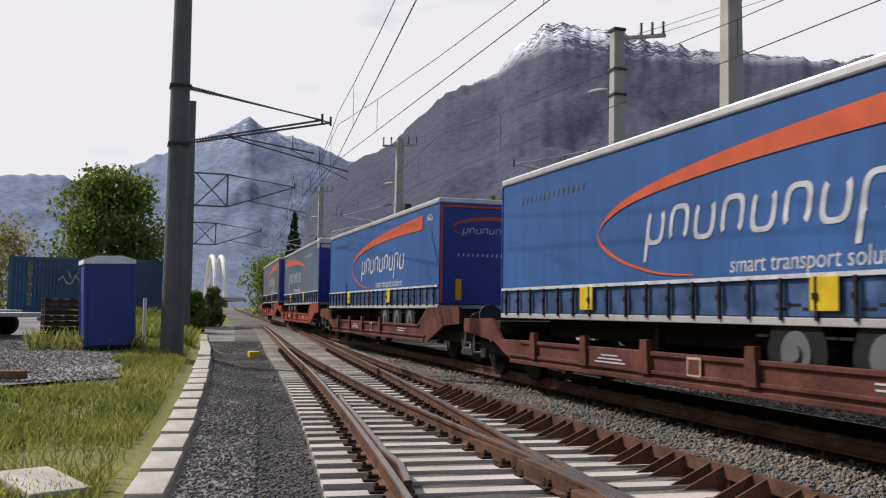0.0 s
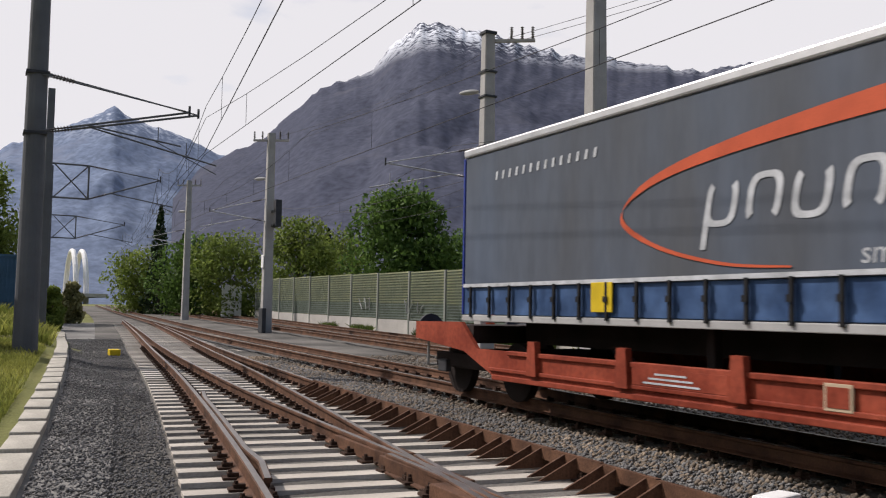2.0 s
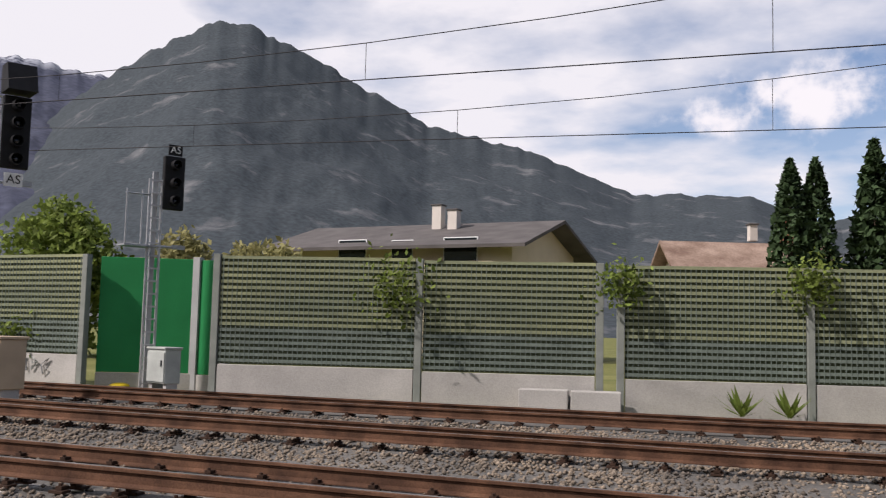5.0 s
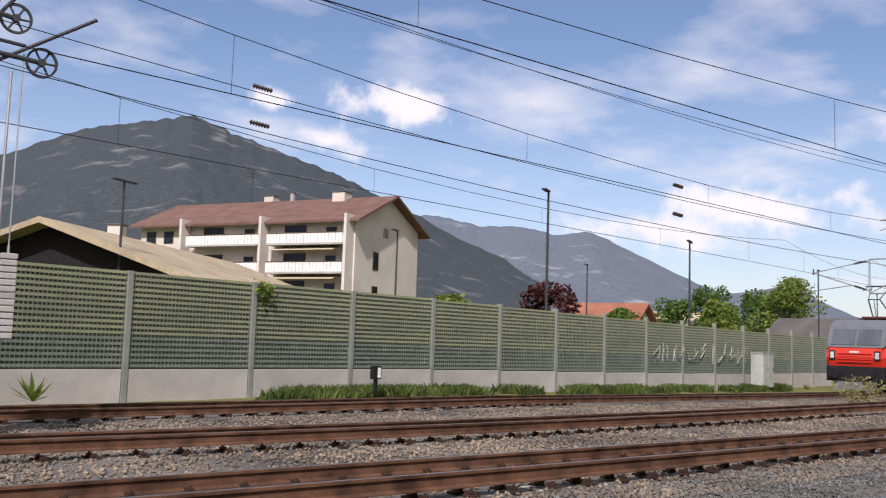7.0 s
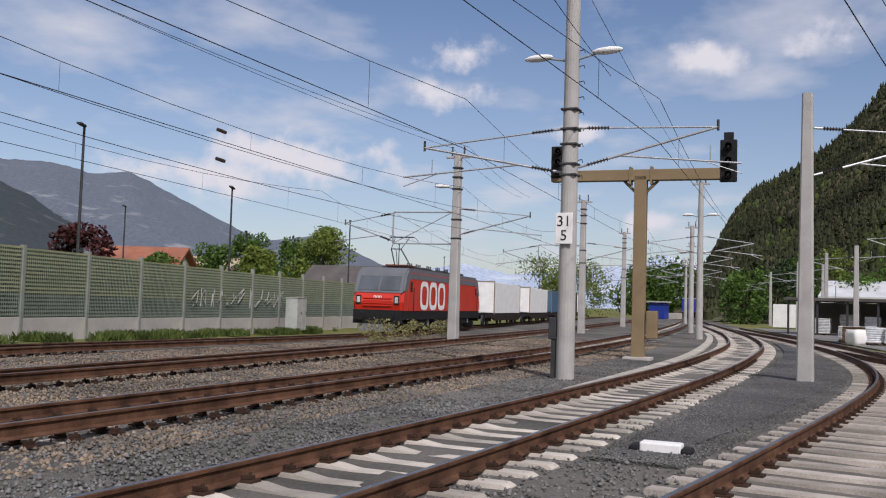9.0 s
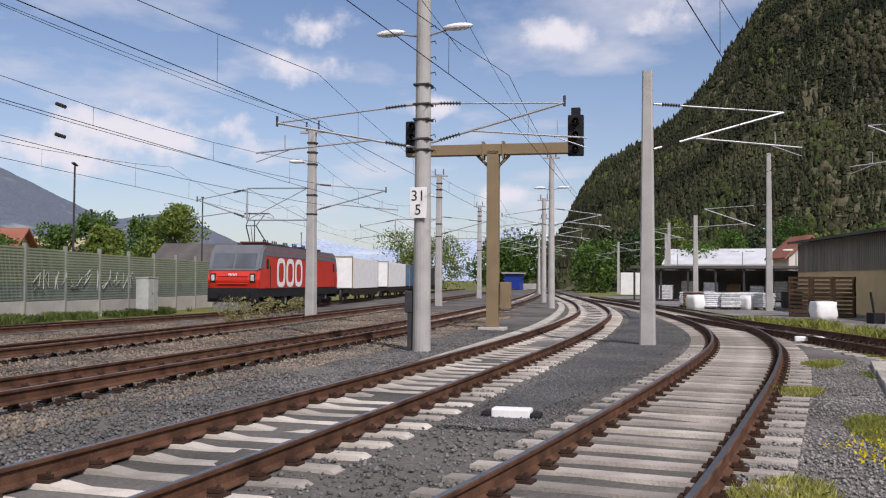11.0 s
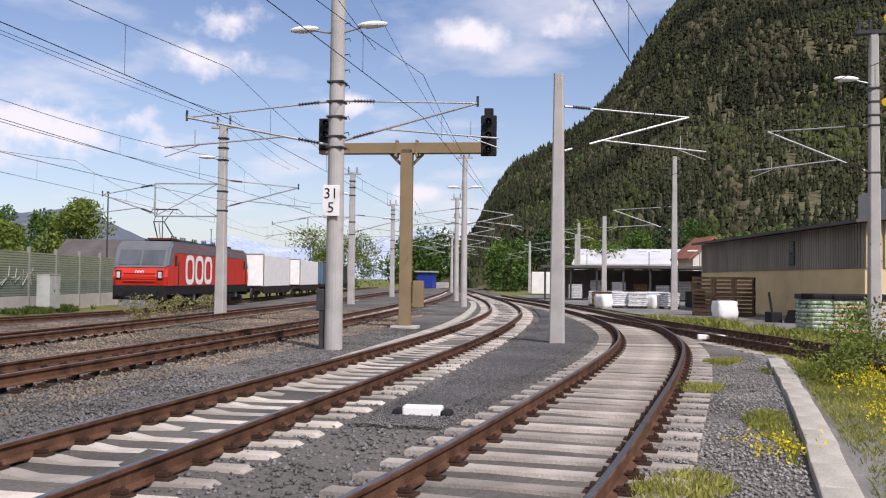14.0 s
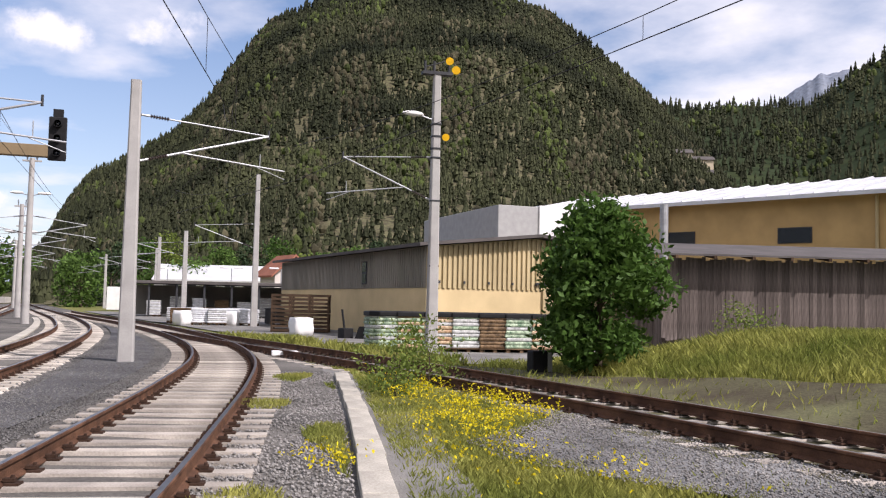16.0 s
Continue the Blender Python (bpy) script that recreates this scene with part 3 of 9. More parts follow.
# ways of the tracks' middles
B_LINE = Line([(-150, 15.2), (-60, 8.6), (-38, 6.35), (-27, 5.15), (-17.9, 4.2), (-10.6, 3.3), (-7, 2.8), (0, 1.62), (7, 0.5), (12.3, -0.1), (17.4, -0.6), (23.5, -0.98), (29.8, -0.85), (39, 0.2), (55, 3.3), (80, 9.6), (120, 18.5), (300, 55)])
A_LINE = Line([(-150, 15.3), (-60, 8.75), (-38, 6.6), (-27, 5.5), (-20, 4.95), (-14, 4.58), (-10, 4.45), (-7, 4.38), (0, 4.15), (6, 3.95), (12, 3.9), (17, 3.88), (25, 3.95), (33, 4.3), (43, 5.05), (62, 7.9), (86, 12.8), (120, 20), (300, 57)])
E_LINE = Line([(-150, 16.5), (-70, 10.6), (-33, 8.4), (-20, 8.2), (-10, 8.05), (0, 8.17), (9, 8.45), (16.5, 8.75), (28, 9.3), (49.5, 11.4), (91, 17.3), (154, 28), (182, 33), (280, 51), (700, 128)])
F_LINE = Line([(-150, 22), (-64, 14.9), (-35, 13.4), (-22, 12.7), (-10, 12.3), (0, 12.75), (11, 13.0), (17, 13.4), (34, 15.2), (56, 18.0), (91, 23.5), (154, 34), (300, 60)])
G_LINE = Line([(-150, 26), (-64, 18.6), (-40, 16.6), (-28, 16.0), (-18, 15.9), (-10, 16.3), (0, 17.5), (8, 18.3), (16, 19.2), (24, 20.4), (37, 22.6), (49, 25.1), (75, 30.6), (110, 37.5), (200, 54)])
C_LINE = Line([(-40, -15), (-15, -11.4), (0, -9.3), (5, -8.55), (10, -7.65), (15, -6.65), (20, -5.55), (25, -4.25), (30, -2.85), (36, -1.15), (45, 1.2)])
R_LINE = Line([(44, -0.2), (55, 1.6), (75, 5.6), (100, 10), (200, 30)])


# ---- ground ----
def sheet(name, xs, ylo, yhi, ny, zf, material, label, category, kind="structure", rough=0.0):
    vs, fs = [], []
    for x in xs:
        a, b = ylo(x), yhi(x)
        for j in range(ny + 1):
            y = a + (b - a) * j / ny
            n = noise.noise((x * 0.9, y * 0.9, 3.1)) * rough if rough else 0
            vs.append((x, y, zf(x, y) + n))
    for i in range(len(xs) - 1):
        for j in range(ny):
            k = i * (ny + 1) + j
            fs.append((k, k + ny + 1, k + ny + 2, k + 1))
    ob = new(name, raw(name, vs, fs, material, True))
    return tagged(ob, label, category, "", kind)


def spread(lo, hi, fine_lo, fine_hi, step):
    xs = list(np.arange(fine_lo, fine_hi + 1e-6, step))
    s, x = step, fine_lo
    while x > lo:
        s *= 1.35
        x -= s
        xs.insert(0, max(x, lo))
    s, x = step, fine_hi
    while x < hi:
        s *= 1.35
        x += s
        xs.append(min(x, hi))
    return xs


def patch_top(x):
    return C_LINE.at(x) + max(1.0, 3.4 - 1.0 * max(0.0, x - 11.3) - 0.45 * max(0.0, 9.6 - x)) + 0.25 * noise.noise((x * 1.3, 0, 5))


def ground_all():
    ys = spread(-4700, 4700, -34, 60, 1.5)
    xs = spread(-4700, 4700, -70, 80, 1.5)
    vs = [(x, y, yard_z(x, y) - 0.14 + 0.05 * noise.noise((x * .5, y * .5, 0))) for x in xs for y in ys]
    n = len(ys)
    fs = [(i * n + j, (i + 1) * n + j, (i + 1) * n + j + 1, i * n + j + 1) for i in range(len(xs) - 1) for j in range(n - 1)]
    tagged(new("ground", raw("ground", vs, fs, M["meadow"], True)), "grassy valley floor running to the hills", "ground", "", "structure")
    bx = list(np.arange(-150, 200.1, 1.0))
    sheet("ballast_bed", bx, lambda x: max(min(B_LINE.at(x), A_LINE.at(x)) - 2.3, -40 if x < 48 else B_LINE.at(x) - 2.2), lambda x: G_LINE.at(x) + 2.6, 26,
          lambda x, y: gz(x) + dip(x, y) - 0.035, M["ballast"], "grey crushed stone bed under the railway tracks", "ballast", rough=0.05)
    sheet("gravel_path", list(np.arange(-60, 26, 1.0)), lambda x: TROUGH.at(x) - (0.05 if x < 4 else 0.9), lambda x: B_LINE.at(x) - 1.9, 8,
          lambda x, y: yard_z(x, y) - 0.045, M["gravel"], "fine grey gravel path beside the track", "path", rough=0.03)
    sheet("asphalt_walkway", list(np.arange(11, 75, 1.0)), lambda x: B_LINE.at(x) + 1.75, lambda x: max(B_LINE.at(x) + 1.8, A_LINE.at(x) - 1.6), 6,
          lambda x, y: gz(x) + 0.006, M["asphalt"], "dark asphalt walkway between two curving tracks", "pavement", rough=0.01)
    sheet("yard", list(np.arange(-75, -14, 1.5)), lambda x: -16, lambda x: -2.2 if x > -16.6 else (-0.1 + 0.3 * noise.noise((x * 0.4, 2, 0)) if x > -29 else -0.6), 12,
          lambda x, y: yard_z(x, y) - 0.095, M["yard"], "pale gravel storage yard with puddled patches", "yard", rough=0.05)
    sheet("gravel_patch", list(np.arange(5.4, 15, 0.4)), lambda x: C_LINE.at(x) + 0.8, patch_top, 8,
          lambda x, y: yard_z(x, y) - 0.05, M["yard"], "pale gravel patch in the meadow", "gravel", rough=0.03)
    sheet("ballast_bed_siding", list(np.arange(-12, 40, 1.0)), lambda x: C_LINE.at(x) - (3.7 + 0.6 * noise.noise((x * 0.5, 0, 3)) if x < 25 else 1.5), lambda x: C_LINE.at(x) + 1.3, 10,
          lambda x, y: yard_z(x, y) - (0.05 if y > C_LINE.at(x) - 1.5 else 0.02), M["soil"], "brown earth and stone bed of the siding", "ballast", rough=0.05)
    sheet("loading_yard", list(np.arange(26, 110, 2.0)), lambda x: -34, lambda x: min(C_LINE.at(x) - 1.6, B_LINE.at(x) - 3.4) if x < 44 else B_LINE.at(x) - 3.2, 8,
          lambda x, y: gz(x) - 0.07, M["gravel"], "grey gravel loading yard before the sheds", "yard", rough=0.03)


TROUGH = Line([(-60, 4.6), (-40, 3.0), (-26, 2.0), (-13.8, 0.88), (-8.3, 0.25), (0, -0.90), (8, -2.05), (15, -2.87), (22, -3.55)])


# ---- mountains ----
def mountain(name, ridge, dist, foot, material, label, jag=0.02, rows=46, cols=260, back=0.35):
    """A mountain from its ridge (bearing from +y towards +x, and rise, in degrees) at a distance."""
    az = np.array([r[0] for r in ridge], float)
    el = np.array([r[1] for r in ridge], float)
    vs, fs = [], []
    a = np.linspace(az[0], az[-1], cols)
    e = np.interp(a, az, el)
    for i in range(cols):
        th = radians(a[i])
        top = math.tan(radians(e[i])) * dist
        sx, sy = math.sin(th), math.cos(th)
        crest = jag * noise.fractal((a[i] * 1.3, dist * 0.01, 1.7), 0.9, 2.1, 6)
        for j in range(rows + 12):
            v = j / rows
            if v <= 1:
                r = foot + (dist - foot) * v
                n = noise.fractal((sx * r * 0.0042, sy * r * 0.0042, v * 2.0), 0.8, 2.2, 7)
                n2 = abs(noise.fractal((sx * r * 0.0026 + 7, sy * r * 0.0026, v * 1.2), 0.7, 2.1, 5))
                k = math.sin(math.pi * min(1, v)) ** 0.7
                z = top * (v ** 1.15) * (1 + crest * v ** 5) + k * top * (0.022 * n - 0.045 * n2)
            else:
                r = dist * (1 + (v - 1) * back * 4)
                z = top * (1 + crest) * (1 - (v - 1) * 3.2)
            vs.append((sx * r, sy * r, max(z, -5 if j == 0 else z)))
    m = rows + 12
    for i in range(cols - 1):
        for j in range(m - 1):
            k = i * m + j
            fs.append((k, k + m, k + m + 1, k + 1))
    return tagged(new(name, raw(name, vs, fs, material, True)), label, "mountain", "mountains round the valley", "structure")


def mountains_all():
    # far, big and snowy: distance haze put into pale blue woods and rock
    far = rocky("far_rock_hazed", (0.16, 0.20, 0.28), (0.22, 0.25, 0.32), 600, 900, 0.4, 0.003)
    big = rocky("big_rock_hazed", (0.066, 0.072, 0.100), (0.088, 0.092, 0.115), 720, 880, 0.25, 0.0046)
    cone = rocky("cone_rock", (0.052, 0.062, 0.068), (0.15, 0.152, 0.155), 5000, 6000, 0.35, 0.011)
    snowy = rocky("snow_rock_hazed", (0.36, 0.43, 0.53), (0.48, 0.53, 0.60), 150, 330, 0.6, 0.004)
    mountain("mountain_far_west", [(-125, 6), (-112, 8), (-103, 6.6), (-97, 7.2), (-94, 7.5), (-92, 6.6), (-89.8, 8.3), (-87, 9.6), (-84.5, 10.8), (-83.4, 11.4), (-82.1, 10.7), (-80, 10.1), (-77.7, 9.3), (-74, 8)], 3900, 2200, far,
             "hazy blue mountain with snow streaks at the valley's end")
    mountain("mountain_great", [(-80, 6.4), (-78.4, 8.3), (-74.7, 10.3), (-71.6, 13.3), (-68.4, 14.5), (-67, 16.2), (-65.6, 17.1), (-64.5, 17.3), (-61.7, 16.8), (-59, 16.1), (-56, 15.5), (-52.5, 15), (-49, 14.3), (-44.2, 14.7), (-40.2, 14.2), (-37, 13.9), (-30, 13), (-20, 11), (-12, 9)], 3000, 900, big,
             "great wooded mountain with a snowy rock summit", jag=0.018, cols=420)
    mountain("mountain_crag", [(-47, 7), (-43, 11), (-40, 13.9), (-38.2, 15.1), (-35.5, 16.9), (-33.4, 17.9), (-31.7, 18), (-30, 17.3), (-27.4, 16.2), (-24, 14.5), (-20.5, 12.6), (-17.5, 11.9), (-13.8, 11.1), (-10.2, 9.5), (-8, 8.6), (-4.5, 8.5), (-1, 8.3), (2, 7), (6, 5.5)], 2300, 700, cone,
             "dark craggy mountain with pale scree faces", jag=0.016)
    mountain("mountain_cone", [(-2, 5.2), (4, 7), (7.2, 7.7), (9.2, 8.6), (12.6, 10), (16, 11.5), (19.4, 12.3), (21.9, 12.9), (24.2, 12.1), (27.2, 11.2), (30.8, 10), (34.4, 8.4), (38, 6.6), (44, 4)], 2500, 800, cone,
             "broad wooded peak with pale rock gullies", jag=0.014)
    # distance haze put into this ridge's bluish woods colour
    mountain("mountain_long", [(28, 5), (33, 7.6), (37, 7.8), (39.6, 7.2), (42.5, 7.2), (44, 6.8), (46.4, 7), (49.1, 5.7), (52.4, 4.1), (54, 3.4), (57.6, 3.9), (61, 2.3), (65, 1.2), (72, 1.0)], 3300, 1300, rocky("long_rock_hazed", (0.12, 0.14, 0.17), (0.27, 0.28, 0.29), 5000, 6000, 0.3, 0.009),
             "long ridge with pale scree, blue haze in its colour", jag=0.012)
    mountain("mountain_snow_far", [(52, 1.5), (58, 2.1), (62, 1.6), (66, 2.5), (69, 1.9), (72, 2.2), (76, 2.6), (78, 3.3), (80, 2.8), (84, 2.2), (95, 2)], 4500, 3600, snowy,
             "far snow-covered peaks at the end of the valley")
    mountain("mountain_wooded", HILL, 900, 170, M["soil"], "steep hillside covered in dark conifer woods", jag=0.006, cols=200)
    mountain("mountain_wooded_back", BACK, 1250, 260, rocky("wood_back", (0.03, 0.042, 0.02), (0.05, 0.062, 0.026), 5000, 6000, 0.3, 0.01),
             "wooded slopes with spring-green clearings", jag=0.012)
    # the summit's pale blue-grey carries haze in its colour
    mountain("mountain_grey_far", [(119, 8), (122.5, 11.6), (124.5, 12.7), (125.6, 13.3), (127, 13.4), (129, 13.0), (133, 11)], 3600, 2400, rocky("grey_rock_hazed", (0.19, 0.215, 0.26), (0.26, 0.28, 0.32), 5000, 6000, 0.5, 0.006), "bare grey summit behind the woods", jag=0.02, cols=90)


HILL = [(b, max(0.6, e - 0.75)) for b, e in [(78.8, 1.2), (80, 2.6), (80.8, 3.6), (81.6, 5.4), (82.9, 7.4), (85.3, 8.7), (87.3, 10.1), (89.4, 12.3), (90.8, 14.4), (92.8, 16.9), (96, 18.6), (100, 19.2), (105, 19.2), (108, 18.7), (110, 17.9), (112.6, 16.1), (115.3, 13.7), (118, 11), (122, 8), (128, 5.5)]]

BACK = [(104, 8.4), (109, 11.7), (113, 12.4), (116, 12.2), (118.6, 11.7), (122, 11.8), (125, 11.6), (127, 13.1), (129, 14.1), (134, 16.4), (145, 18.4), (165, 17), (185, 12), (205, 9), (236, 6.5)]


def woods():
    """Conifers and spring-green broadleaves on the steep hill, joined into one."""
    rnd = np.random.RandomState(5)
    az = np.array([h[0] for h in HILL])
    el = np.array([h[1] for h in HILL])
    for name, count, material, label, seed, spring in (("conifer_wood", 23000, M["forest"], "dense dark conifer wood on the steep hillside", 5, 0), ("broadleaf_wood", 2300, M["forest_spring"], "patches of spring-green broadleaf trees on the hillside", 9, 1), ("broadleaf_wood", 3600, M["forest_brown"], "bare brown and olive broadleaf trees on the hillside", 29, 1), ("conifer_wood", 5200, M["forest"], "dark conifer wood on the back slopes", 15, 2), ("broadleaf_wood", 700, M["forest_spring"], "spring-green broadleaf trees on the back slopes", 19, 3)):
        rnd = np.random.RandomState(seed)
        back, spring = spring > 1, spring % 2
        ridge, dist, foot, a0, a1 = (BACK, 1250, 260, 104, 138) if back else (HILL, 900, 170, 79.5, 127)
        az, el = np.array([h[0] for h in ridge]), np.array([h[1] for h in ridge])
        vs, fs = [], []
        made = 0
        while made < count:
            a = rnd.uniform(a0, a1)
            v = rnd.uniform(0.0, 1.0) ** 0.85
            cl = noise.noise((a * 0.35, v * 5.0, 2.0 + seed))
            if spring and cl < 0.12 + 0.25 * rnd.rand():
                continue
            th = radians(a)
            e = np.interp(a, az, el)
            top = math.tan(radians(e)) * dist
            r = foot + (dist - foot) * v
            n = noise.fractal((math.sin(th) * r * 0.0042, math.cos(th) * r * 0.0042, v * 2.0), 0.8, 2.2, 7)
            n2 = abs(noise.fractal((math.sin(th) * r * 0.0026 + 7, math.cos(th) * r * 0.0026, v * 1.2), 0.7, 2.1, 5))
            k = math.sin(math.pi * v) ** 0.7
            z = top * (v ** 1.15) * 1.0 + k * top * (0.022 * n - 0.045 * n2)
            x, y = math.sin(th) * r, math.cos(th) * r
            h = rnd.uniform(5.5, 13) * (0.72 if spring else 1) * (0.34 + 0.66 * v) * (1.25 if back else 1)
            w = h * (rnd.uniform(0.30, 0.42) if spring else rnd.uniform(0.17, 0.25))
            o = len(vs)
            if spring:
                m = 7
                for lev, rr in ((0.15, 0.7), (0.45, 1.0), (0.75, 0.75)):
                    for q in range(m):
                        t = 2 * math.pi * q / m
                        s = rr * w * rnd.uniform(0.75, 1.2)
                        vs.append((x + s * math.cos(t), y + s * math.sin(t), z + h * lev + rnd.uniform(-.05, .05) * h))
                vs.append((x, y, z + h))
                for l in range(2):
                    for q in range(m):
                        fs.append((o + l * m + q, o + l * m + (q + 1) % m, o + (l + 1) * m + (q + 1) % m, o + (l + 1) * m + q))
                for q in range(m):
                    fs.append((o + 2 * m + q, o + 2 * m + (q + 1) % m, o + 3 * m))
            else:
                m = 5
                for lev, rr in ((0.02, 1.0), (0.36, 0.55), (0.38, 0.8), (0.66, 0.32), (0.68, 0.5)):
                    ph = rnd.uniform(0, 6)
                    for q in range(m):
                        t = 2 * math.pi * q / m + ph
                        s = rr * w * rnd.uniform(0.7, 1.25)
                        vs.append((x + s * math.cos(t), y + s * math.sin(t), z + h * lev + rnd.uniform(-.03, .03) * h))
                vs.append((x, y, z + h))
                for l in (0, 2):
                    for q in range(m):
                        fs.append((o + l * m + q, o + l * m + (q + 1) % m, o + (l + 1) * m + (q + 1) % m, o + (l + 1) * m + q))
                for q in range(m):
                    fs.append((o + 4 * m + q, o + 4 * m + (q + 1) % m, o + 5 * m))
            made += 1
        tagged(new(name, raw(name, vs, fs, material)), label, "trees", "", "stuff")


# ---- tracks ----
RAIL = [(-0.075, 0), (0.075, 0), (0.075, 0.012), (0.014, 0.035), (0.010, 0.125), (0.036, 0.138), (0.036, 0.165), (0.026, 0.172),
        (-0.026, 0.172), (-0.036, 0.165), (-0.036, 0.138), (-0.010, 0.125), (-0.014, 0.035), (-0.075, 0.012)]


def sweep_rail(name, pts, parent, top=True, label=""):
    """A rail along points x, y, z, turn; its running face is bare steel."""
    vs, fs, n = [], [], len(RAIL)
    for x, y, z, a in pts:
        ca, sa = math.cos(a), math.sin(a)
        for u, w in RAIL:
            vs.append((x - sa * u, y + ca * u, z + w))
    for i in range(len(pts) - 1):
        for k in range(n):
            fs.append((i * n + k, i * n + (k + 1) % n, (i + 1) * n + (k + 1) % n, (i + 1) * n + k))
    fs.append(tuple(range(n))[::-1])
    fs.append(tuple((len(pts) - 1) * n + k for k in range(n)))
    me = raw(name, vs, fs, M["rail"])
    me.materials.append(M["railtop"])
    if top:
        idx = [1 if (f < len(fs) - 2 and f % n in (7,)) else 0 for f in range(len(fs))]
        me.polygons.foreach_set("material_index", idx)
    ob = new(name, me)
    ob.parent = parent
    if label:
        tagged(ob, label)
    return ob


def rail_points(line, off, x0, x1, cant=0.0):
    out = []
    x = x0
    while x <= x1 + 1e-6:
        a = line.turn(x)
        out.append((x - math.sin(a) * off, line.at(x) + math.cos(a) * off, gz(x) + dip(x, line.at(x) - 0.1) + cant, a))
        x += 0.8 if abs(x) < 45 else 2.5
    return out


def sleeper_mesh(name, material, length=2.6, dip=True):
    bm = bmesh.new()
    h = length / 2
    prof = [(-0.13, -0.16), (0.13, -0.16), (0.11, 0.0), (-0.11, 0.0)]
    ys = [-h, -h + 0.06, -0.52, -0.3, 0.3, 0.52, h - 0.06, h] if dip else [-h, h]
    rings = []
    for y in ys:
        d = -0.035 if dip and abs(y) < 0.4 else (-0.03 if dip and abs(abs(y) - h) < 1e-6 else 0.0)
        rings.append([bm.verts.new((u, y, w + (d if w > -0.1 else 0))) for u, w in prof])
    for a, b in zip(rings, rings[1:]):
        for k in range(4):
            bm.faces.new((a[k], a[(k + 1) % 4], b[(k + 1) % 4], b[k]))
    bm.faces.new(rings[0][::-1])
    bm.faces.new(rings[-1])
    bmesh.ops.recalc_face_normals(bm, faces=bm.faces[:])
    return mesh_of(bm, name, material)


def clip_template():
    bm = bmesh.new()
    box(bm, 0, 0.13, 0.0, 0.15, 0.12, 0.025)
    box(bm, 0, -0.13, 0.0, 0.15, 0.12, 0.025)
    rod(bm, (0, 0.125, 0.02), (0, 0.125, 0.085), 0.022, 0.018, 6)
    rod(bm, (0, -0.125, 0.02), (0, -0.125, 0.085), 0.022, 0.018, 6)
    box(bm, 0, 0.10, 0.03, 0.07, 0.10, 0.03)
    box(bm, 0, -0.10, 0.03, 0.07, 0.10, 0.03)
    v = np.array([x.co[:] for x in bm.verts])
    bm.verts.index_update()
    f = [[x.index for x in q.verts] for q in bm.faces]
    bm.free()
    return v, f


def fasteners(spots, parent):
    tv, tf = clip_template()
    vs, fs = [], []
    for x, y, z, a in spots:
        o = len(vs)
        ca, sa = math.cos(a), math.sin(a)
        for p in tv:
            vs.append((x + ca * p[0] - sa * p[1], y + sa * p[0] + ca * p[1], z + p[2]))
        fs += [[k + o for k in f] for f in tf]
    if vs:
        ob = new("rail_fasteners", raw("rail_fasteners", vs, fs, M["fastener"]))
        ob.parent = parent
        tagged(ob, "rusty bolted rail clips", kind="stuff")


def track(name, line, x0, x1, s0, s1, me, label, sink=0.0, cant=0.0, fast=(-20, 30), spare=None):
    t = thing(name, Matrix.Identity(4), label, "railway track", "tracks of the yard", "structure")
    for off, c in ((-0.75, cant), (0.75, 0.0)):
        sweep_rail("rail", rail_points(line, off, x0, x1, c), t)
    spots = []
    rnd = random.Random(len(name) * 7 + int(x0))
    for x, y in line.stations(s0, s1, 0.62):
        if spare and spare(x):
            continue
        a = line.turn(x)
        ob = new("sleeper", me)
        ob.parent = t
        ob.matrix_local = Matrix.Translation((x, y, gz(x) + dip(x, y - 0.1) + 0.004 - sink)) @ Matrix.Rotation(a + rnd.uniform(-.012, .012), 4, "Z") @ Matrix.Rotation(cant * 0.3 - 0.0, 4, "X")
        if fast[0] < x < fast[1]:
            for off in (-0.75, 0.75):
                spots.append((x - math.sin(a) * off, y + math.cos(a) * off, gz(x) + dip(x, y - 0.1) - sink * 0.5, a))
    fasteners(spots, t)
    return t


